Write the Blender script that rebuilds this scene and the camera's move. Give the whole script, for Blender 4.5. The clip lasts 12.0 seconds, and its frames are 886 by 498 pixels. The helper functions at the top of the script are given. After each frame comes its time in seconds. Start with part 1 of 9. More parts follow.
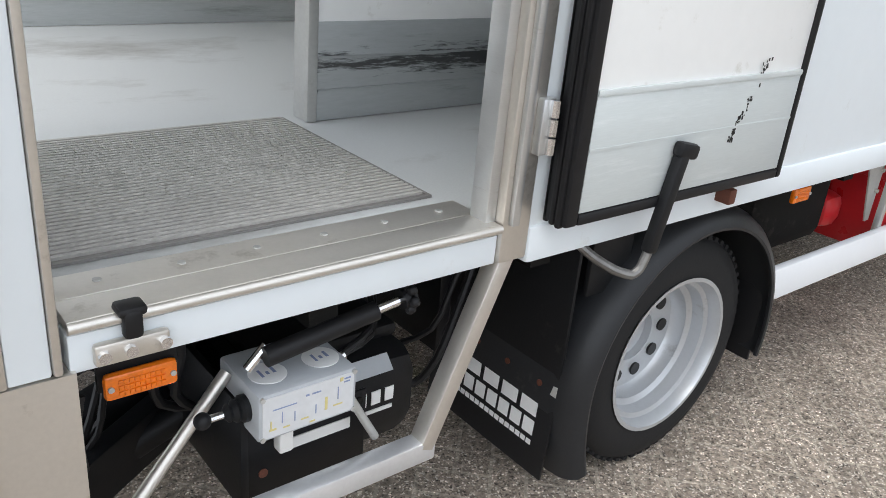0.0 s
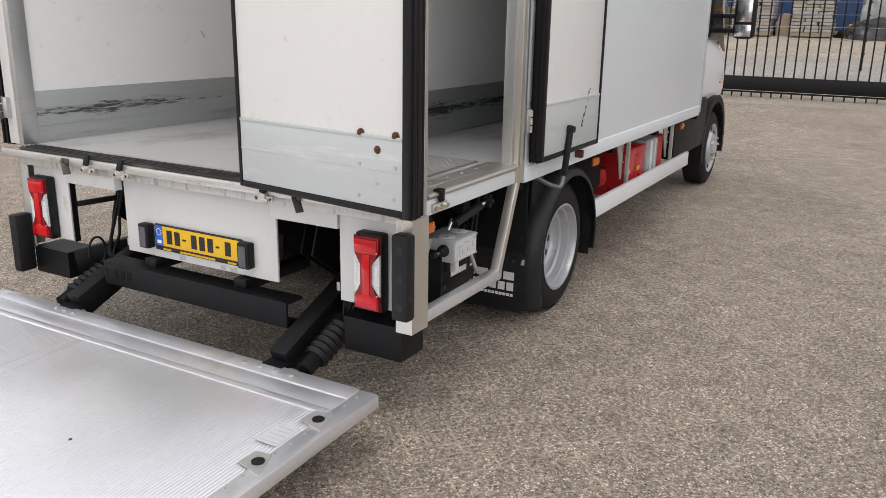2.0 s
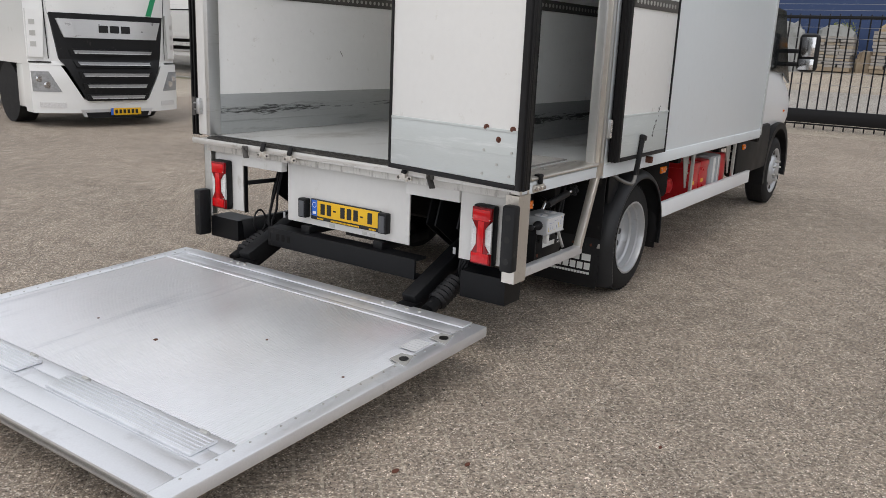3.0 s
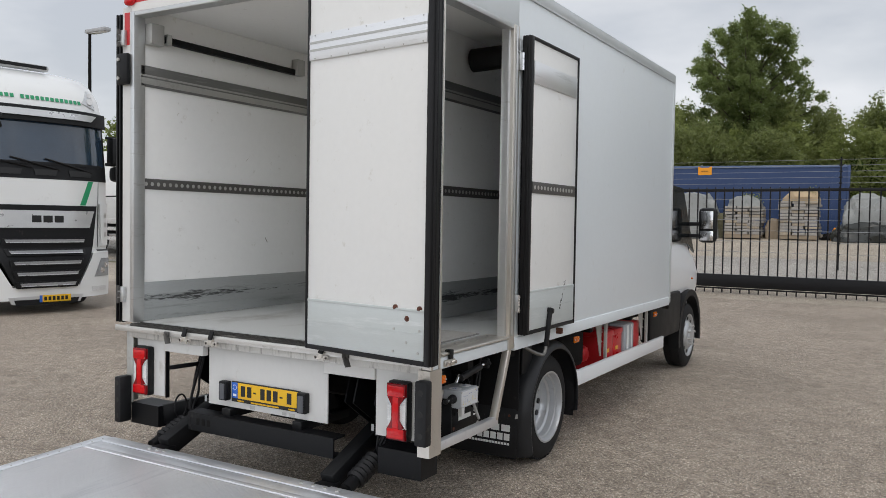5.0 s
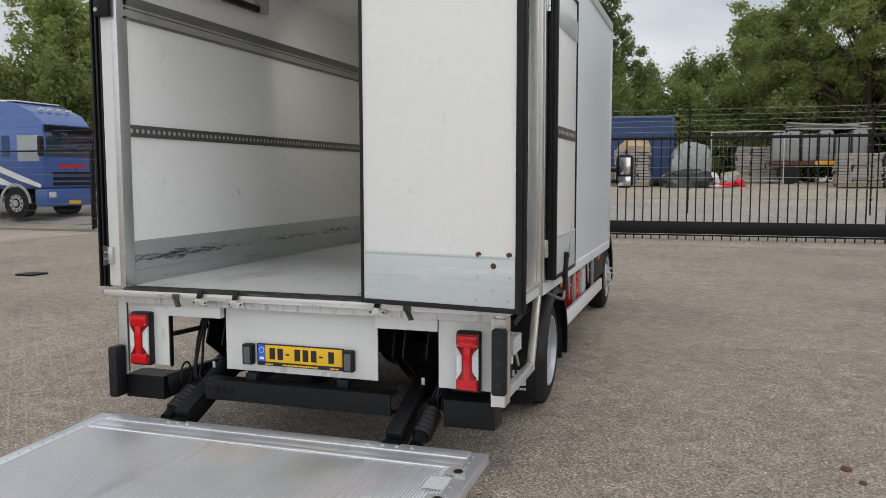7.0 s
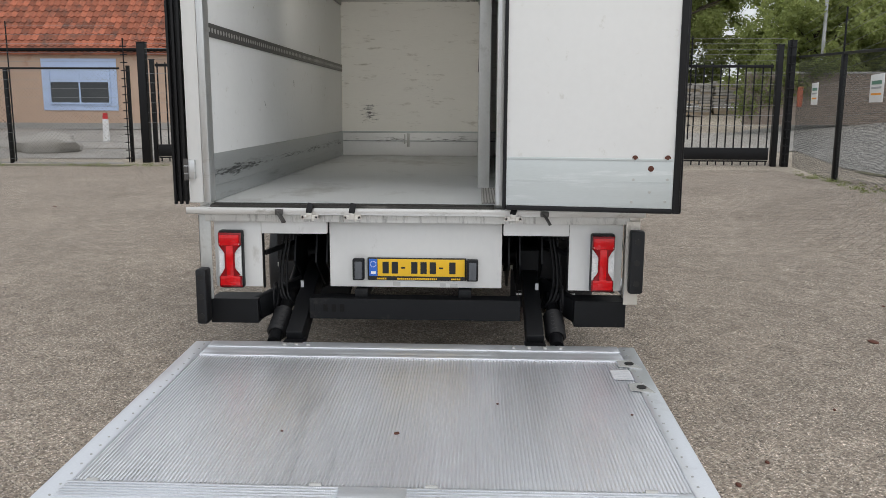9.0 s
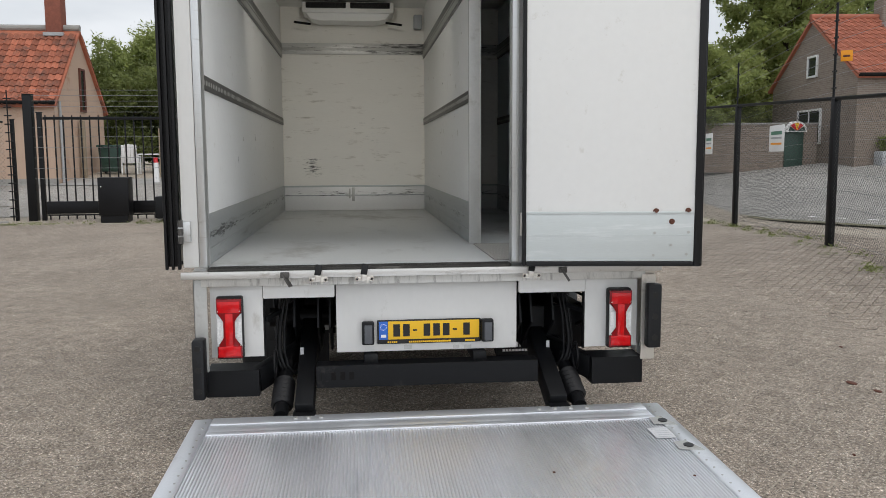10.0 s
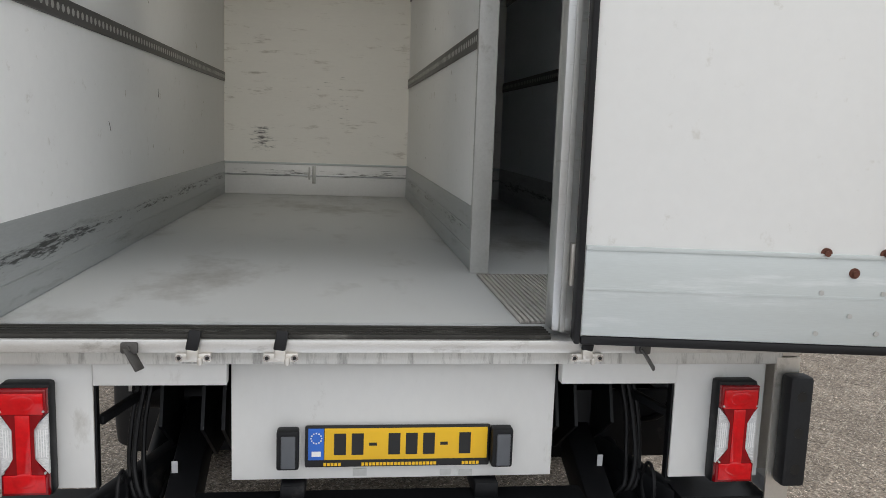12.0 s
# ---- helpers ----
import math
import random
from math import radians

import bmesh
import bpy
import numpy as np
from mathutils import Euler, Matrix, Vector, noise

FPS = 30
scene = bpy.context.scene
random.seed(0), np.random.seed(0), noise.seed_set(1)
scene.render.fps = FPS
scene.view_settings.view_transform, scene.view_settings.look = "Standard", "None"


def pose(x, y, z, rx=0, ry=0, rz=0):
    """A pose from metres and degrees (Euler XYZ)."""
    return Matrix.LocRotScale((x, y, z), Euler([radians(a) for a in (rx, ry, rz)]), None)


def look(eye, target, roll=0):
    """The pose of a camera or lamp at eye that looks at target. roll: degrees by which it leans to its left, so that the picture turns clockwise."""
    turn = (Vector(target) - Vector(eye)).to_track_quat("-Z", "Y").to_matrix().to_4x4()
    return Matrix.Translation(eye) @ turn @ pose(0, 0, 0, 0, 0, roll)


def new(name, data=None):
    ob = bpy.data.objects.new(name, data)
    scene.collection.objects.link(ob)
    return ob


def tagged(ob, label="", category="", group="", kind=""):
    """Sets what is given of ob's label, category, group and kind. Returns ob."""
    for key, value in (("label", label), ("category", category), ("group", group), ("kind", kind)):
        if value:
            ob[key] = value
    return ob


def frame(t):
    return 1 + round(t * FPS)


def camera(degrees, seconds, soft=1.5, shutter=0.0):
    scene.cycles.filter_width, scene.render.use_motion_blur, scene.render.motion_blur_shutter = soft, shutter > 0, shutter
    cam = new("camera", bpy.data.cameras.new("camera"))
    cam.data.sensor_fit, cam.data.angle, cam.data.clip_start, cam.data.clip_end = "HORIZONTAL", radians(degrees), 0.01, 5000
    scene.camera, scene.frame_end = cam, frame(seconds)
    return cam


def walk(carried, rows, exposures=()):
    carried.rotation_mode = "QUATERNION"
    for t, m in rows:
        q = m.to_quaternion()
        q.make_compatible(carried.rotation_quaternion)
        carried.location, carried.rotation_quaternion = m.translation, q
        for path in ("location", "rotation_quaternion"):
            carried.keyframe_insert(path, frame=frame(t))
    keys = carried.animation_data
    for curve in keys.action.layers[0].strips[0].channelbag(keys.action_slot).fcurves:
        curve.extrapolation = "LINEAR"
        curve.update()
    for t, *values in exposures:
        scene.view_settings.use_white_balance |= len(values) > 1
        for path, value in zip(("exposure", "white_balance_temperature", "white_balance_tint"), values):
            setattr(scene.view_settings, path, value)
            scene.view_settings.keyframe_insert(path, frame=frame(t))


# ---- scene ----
cam = camera(57.2, 12.0, soft=0.45)
PATH = [
    (0, (-0.198, -2.209, 1.541), (0.991, -0.812, 0.743), 5.4),
    (0.5, (-0.701, -2.324, 1.6), (0.731, -1.094, 0.939), 5.0),
    (1, (-1.274, -2.46, 1.611), (0.283, -1.371, 0.987), 2.4),
    (1.5, (-1.901, -2.526, 1.578), (-0.277, -1.529, 0.97), 0.8),
    (2, (-2.514, -2.685, 1.605), (-0.841, -1.736, 1.058), 1.0),
    (2.5, (-3.078, -2.812, 1.616), (-1.438, -1.798, 1.082), 1.5),
    (2.7, (-3.259, -2.917, 1.588), (-1.652, -1.853, 1.052), 1.9),
    (4.3, (-3.819, -3.378, 1.647), (-2.146, -2.292, 1.49), 2.3),
    (4.5, (-3.748, -3.356, 1.639), (-2.064, -2.284, 1.524), 2.2),
    (5, (-3.559, -3.3, 1.652), (-1.839, -2.281, 1.584), 0.9),
    (5.5, (-3.542, -3.147, 1.673), (-1.766, -2.23, 1.608), -0.7),
    (6, (-3.776, -2.816, 1.681), (-1.962, -1.974, 1.644), -0.5),
    (6.5, (-3.87, -2.478, 1.629), (-2.016, -1.73, 1.585), -0.1),
    (7, (-3.952, -2.11, 1.601), (-2.058, -1.494, 1.422), -0.1),
    (7.5, (-4.176, -1.697, 1.512), (-2.273, -1.211, 1.136), -0.1),
    (7.7, (-4.229, -1.529, 1.472), (-2.327, -1.091, 1.035), -0.1),
    (9.3, (-4.303, -0.067, 1.473), (-2.324, -0.081, 1.189), 0.3),
    (9.5, (-4.25, 0.074, 1.495), (-2.268, 0.0, 1.242), 0.3),
    (10, (-4.101, 0.351, 1.492), (-2.124, 0.146, 1.27), -0.3),
    (10.5, (-3.74, 0.457, 1.491), (-1.778, 0.137, 1.275), -0.2),
    (11, (-3.288, 0.461, 1.5), (-1.345, 0.03, 1.308), 0.7),
    (11.5, (-2.74, 0.333, 1.473), (-0.79, -0.059, 1.266), 1.5),
    (12, (-2.247, 0.172, 1.515), (-0.283, -0.075, 1.226), 2.0),
]
EXPOSURE = [(0, -0.14, 6300, 10), (0.5, -0.24, 6500, 11), (1.0, -0.43, 6700, 12), (1.5, -0.58, 6800, 14), (2.5, -0.88, 6700, 13), (4.4, -1.01, 6500, 11), (5.5, -1.00, 6520, 11), (6.5, -1.13, 6520, 11), (7.5, -0.98, 6550, 10), (9.5, -0.97, 6480, 10), (10.5, -0.93, 6500, 10), (11.2, -0.94, 6520, 10), (12.0, -0.98, 6540, 10)]
walk(cam, [(t, look(eye, target, roll)) for t, eye, target, roll in PATH], EXPOSURE)

# ---- light ----
world = bpy.data.worlds.new("overcast_sky")
scene.world = world
world.use_nodes = True
wn, wl = world.node_tree.nodes, world.node_tree.links
wn.clear()
w_out = wn.new("ShaderNodeOutputWorld")
w_bg = wn.new("ShaderNodeBackground")
w_sky = wn.new("ShaderNodeTexSky")
w_sky.sky_type = "NISHITA"
w_sky.sun_disc = False
w_sky.sun_elevation = radians(63)
w_sky.sun_rotation = radians(250)
w_sky.dust_density = 4.0
w_bg.inputs["Strength"].default_value = 0.105
w_tc = wn.new("ShaderNodeTexCoord")
w_map = wn.new("ShaderNodeMapping")
w_map.inputs["Scale"].default_value = (1.0, 1.0, 3.2)
w_noise = wn.new("ShaderNodeTexNoise")
w_noise.inputs["Scale"].default_value = 2.3
w_noise.inputs["Detail"].default_value = 7.0
w_noise.inputs["Roughness"].default_value = 0.55
w_ramp = wn.new("ShaderNodeValToRGB")
w_ramp.color_ramp.elements[0].position = 0.36
w_ramp.color_ramp.elements[0].color = (0.58, 0.58, 0.58, 1)
w_ramp.color_ramp.elements[1].position = 0.62
w_ramp.color_ramp.elements[1].color = (0.97, 0.97, 0.97, 1)
w_mix = wn.new("ShaderNodeMix")
w_mix.data_type = "RGBA"
w_mix.inputs["B"].default_value = (9.1, 9.45, 9.85, 1)
wl.new(w_tc.outputs["Generated"], w_map.inputs["Vector"])
wl.new(w_map.outputs["Vector"], w_noise.inputs["Vector"])
wl.new(w_noise.outputs["Fac"], w_ramp.inputs["Fac"])
wl.new(w_ramp.outputs["Color"], w_mix.inputs["Factor"])
wl.new(w_sky.outputs["Color"], w_mix.inputs["A"])
wl.new(w_mix.outputs["Result"], w_bg.inputs["Color"])
# bright thin overcast, a little lighter low down
w_sep = wn.new("ShaderNodeSeparateXYZ")
w_rng = wn.new("ShaderNodeMapRange")
w_rng.inputs["From Min"].default_value = 0.0
w_rng.inputs["From Max"].default_value = 1.0
w_rng.inputs["To Min"].default_value = 0.195
w_rng.inputs["To Max"].default_value = 0.115
wl.new(w_tc.outputs["Generated"], w_sep.inputs["Vector"])
wl.new(w_sep.outputs["Z"], w_rng.inputs["Value"])
# thin cloud glows round the hidden sun
SUN_FROM = Vector((-6, -2.2, 12.5)).normalized()
w_dot = wn.new("ShaderNodeVectorMath")
w_dot.operation = "DOT_PRODUCT"
w_dot.inputs[1].default_value = SUN_FROM
w_glow = wn.new("ShaderNodeMapRange")
w_glow.inputs["From Min"].default_value = -0.2
w_glow.inputs["From Max"].default_value = 1.0
w_glow.inputs["To Min"].default_value = 1.0
w_glow.inputs["To Max"].default_value = 1.75
w_mul = wn.new("ShaderNodeMath")
w_mul.operation = "MULTIPLY"
wl.new(w_tc.outputs["Generated"], w_dot.inputs[0])
wl.new(w_dot.outputs["Value"], w_glow.inputs["Value"])
wl.new(w_rng.outputs["Result"], w_mul.inputs[0])
wl.new(w_glow.outputs["Result"], w_mul.inputs[1])
wl.new(w_mul.outputs[0], w_bg.inputs["Strength"])
wl.new(w_bg.outputs["Background"], w_out.inputs["Surface"])

sun_data = bpy.data.lights.new("sun", "SUN")
sun_data.energy = 1.05
sun_data.angle = radians(25)
sun_data.color = (1.0, 0.96, 0.9)
sun = new("sun", sun_data)
sun.matrix_world = look((-6, -2.2, 12.5), (0, 0, 0))


# ---- materials ----
def mat(name, color, rough=0.5, metal=0.0, vary=0.12, scale=6.0, grain=60.0, bump=0.0, dirt=None, dirt_amount=0.0,
        dirt_scale=3.0, stretch=(1, 1, 1), island=0.0, spec=0.5, grain_mix=0.5, rough_vary=0.1, piece=0.0, coat=0.0, streak=None, blotch=None):
    """A surface with broad and fine variation, optional stains and relief, at real-world size."""
    m = bpy.data.materials.new(name)
    m.use_nodes = True
    n, l = m.node_tree.nodes, m.node_tree.links
    b = n["Principled BSDF"]
    b.inputs["Metallic"].default_value = metal
    b.inputs["Specular IOR Level"].default_value = spec
    b.inputs["Coat Weight"].default_value = coat
    geo = n.new("ShaderNodeNewGeometry")
    mp = n.new("ShaderNodeMapping")
    mp.inputs["Scale"].default_value = stretch
    l.new(geo.outputs["Position"], mp.inputs["Vector"])

    def noise_tex(s, detail=4.0, ro=0.55):
        t = n.new("ShaderNodeTexNoise")
        t.inputs["Scale"].default_value = s
        t.inputs["Detail"].default_value = detail
        t.inputs["Roughness"].default_value = ro
        l.new(mp.outputs["Vector"], t.inputs["Vector"])
        return t.outputs["Fac"]

    def math_node(op, a, c):
        t = n.new("ShaderNodeMath")
        t.operation = op
        for k, v in ((0, a), (1, c)):
            if isinstance(v, (int, float)):
                t.inputs[k].default_value = v
            else:
                l.new(v, t.inputs[k])
        return t.outputs[0]

    broad, fine = noise_tex(scale), noise_tex(grain, 3.0)
    both = math_node("ADD", math_node("MULTIPLY", broad, 1 - grain_mix), math_node("MULTIPLY", fine, grain_mix))
    value = math_node("ADD", math_node("MULTIPLY", math_node("SUBTRACT", both, 0.5), 4 * vary), 1.0)
    if island:
        value = math_node("MULTIPLY", value, math_node("ADD", math_node("MULTIPLY", geo.outputs["Random Per Island"], island), 1 - island / 2))
    if piece:
        info = n.new("ShaderNodeObjectInfo")
        value = math_node("MULTIPLY", value, math_node("ADD", math_node("MULTIPLY", info.outputs["Random"], piece), 1 - piece / 2))
    hsv = n.new("ShaderNodeHueSaturation")
    hsv.inputs["Color"].default_value = (*color, 1)
    l.new(value, hsv.inputs["Value"])
    last = hsv.outputs["Color"]
    if dirt is not None:
        stain = noise_tex(dirt_scale, 8.0, 0.7)
        ramp = n.new("ShaderNodeValToRGB")
        ramp.color_ramp.elements[0].position = 0.62 - 0.3 * dirt_amount
        ramp.color_ramp.elements[1].position = 0.80 - 0.2 * dirt_amount
        l.new(stain, ramp.inputs["Fac"])
        mix = n.new("ShaderNodeMix")
        mix.data_type = "RGBA"
        mix.inputs["B"].default_value = (*dirt, 1)
        l.new(ramp.outputs["Color"], mix.inputs["Factor"])
        l.new(last, mix.inputs["A"])
        last = mix.outputs["Result"]
    masks = []
    if streak is not None:
        # rubbed black marks along a band at one height: (height, half width, amount)
        pos = n.new("ShaderNodeSeparateXYZ")
        l.new(geo.outputs["Position"], pos.inputs["Vector"])
        stretch_map = n.new("ShaderNodeMapping")
        stretch_map.inputs["Scale"].default_value = (5.5, 5.5, 46.0)
        l.new(geo.outputs["Position"], stretch_map.inputs["Vector"])
        line = n.new("ShaderNodeTexNoise")
        line.inputs["Scale"].default_value = 1.6
        line.inputs["Detail"].default_value = 9.0
        line.inputs["Roughness"].default_value = 0.72
        l.new(stretch_map.outputs["Vector"], line.inputs["Vector"])
        patch = n.new("ShaderNodeTexNoise")
        patch.inputs["Scale"].default_value = 1.3
        patch.inputs["Detail"].default_value = 3.0
        l.new(geo.outputs["Position"], patch.inputs["Vector"])
        away = math_node("DIVIDE", math_node("ABSOLUTE", math_node("SUBTRACT", pos.outputs["Z"], streak[0]), 0.0), streak[1])
        band = math_node("SUBTRACT", 1.0, math_node("MINIMUM", away, 1.0))
        score = math_node("ADD", math_node("ADD", line.outputs["Fac"], math_node("MULTIPLY", patch.outputs["Fac"], 0.55)), math_node("MULTIPLY", band, 0.30))
        masks.append((math_node("MULTIPLY", math_node("SUBTRACT", score, 1.13 - streak[2]), 9.0), band))
    if blotch is not None:
        # dark scuffed spot: (place, radius)
        gap = n.new("ShaderNodeVectorMath")
        gap.operation = "DISTANCE"
        gap.inputs[1].default_value = blotch[0]
        l.new(geo.outputs["Position"], gap.inputs[0])
        near_ = math_node("SUBTRACT", 1.0, math_node("MINIMUM", math_node("DIVIDE", gap.outputs["Value"], blotch[1]), 1.0))
        spot_noise = noise_tex(11.0, 8.0, 0.75)
        masks.append((math_node("MULTIPLY", math_node("SUBTRACT", math_node("ADD", spot_noise, math_node("MULTIPLY", near_, 0.36)), 0.74), 9.0), near_))
    for score, keep in masks:
        clampn = n.new("ShaderNodeClamp")
        l.new(math_node("MULTIPLY", math_node("MINIMUM", math_node("MAXIMUM", score, 0.0), 1.0), math_node("GREATER_THAN", keep, 0.001)), clampn.inputs["Value"])
        mixs = n.new("ShaderNodeMix")
        mixs.data_type = "RGBA"
        mixs.inputs["B"].default_value = (0.035, 0.035, 0.034, 1)
        l.new(math_node("MULTIPLY", clampn.outputs["Result"], 0.88), mixs.inputs["Factor"])
        l.new(last, mixs.inputs["A"])
        last = mixs.outputs["Result"]
    l.new(last, b.inputs["Base Color"])
    l.new(math_node("ADD", math_node("MULTIPLY", math_node("SUBTRACT", broad, 0.5), 2 * rough_vary), rough), b.inputs["Roughness"])
    if bump:
        bp = n.new("ShaderNodeBump")
        bp.inputs["Strength"].default_value = min(1.0, bump)
        bp.inputs["Distance"].default_value = 0.004
        l.new(fine, bp.inputs["Height"])
        l.new(bp.outputs["Normal"], b.inputs["Normal"])
    return m


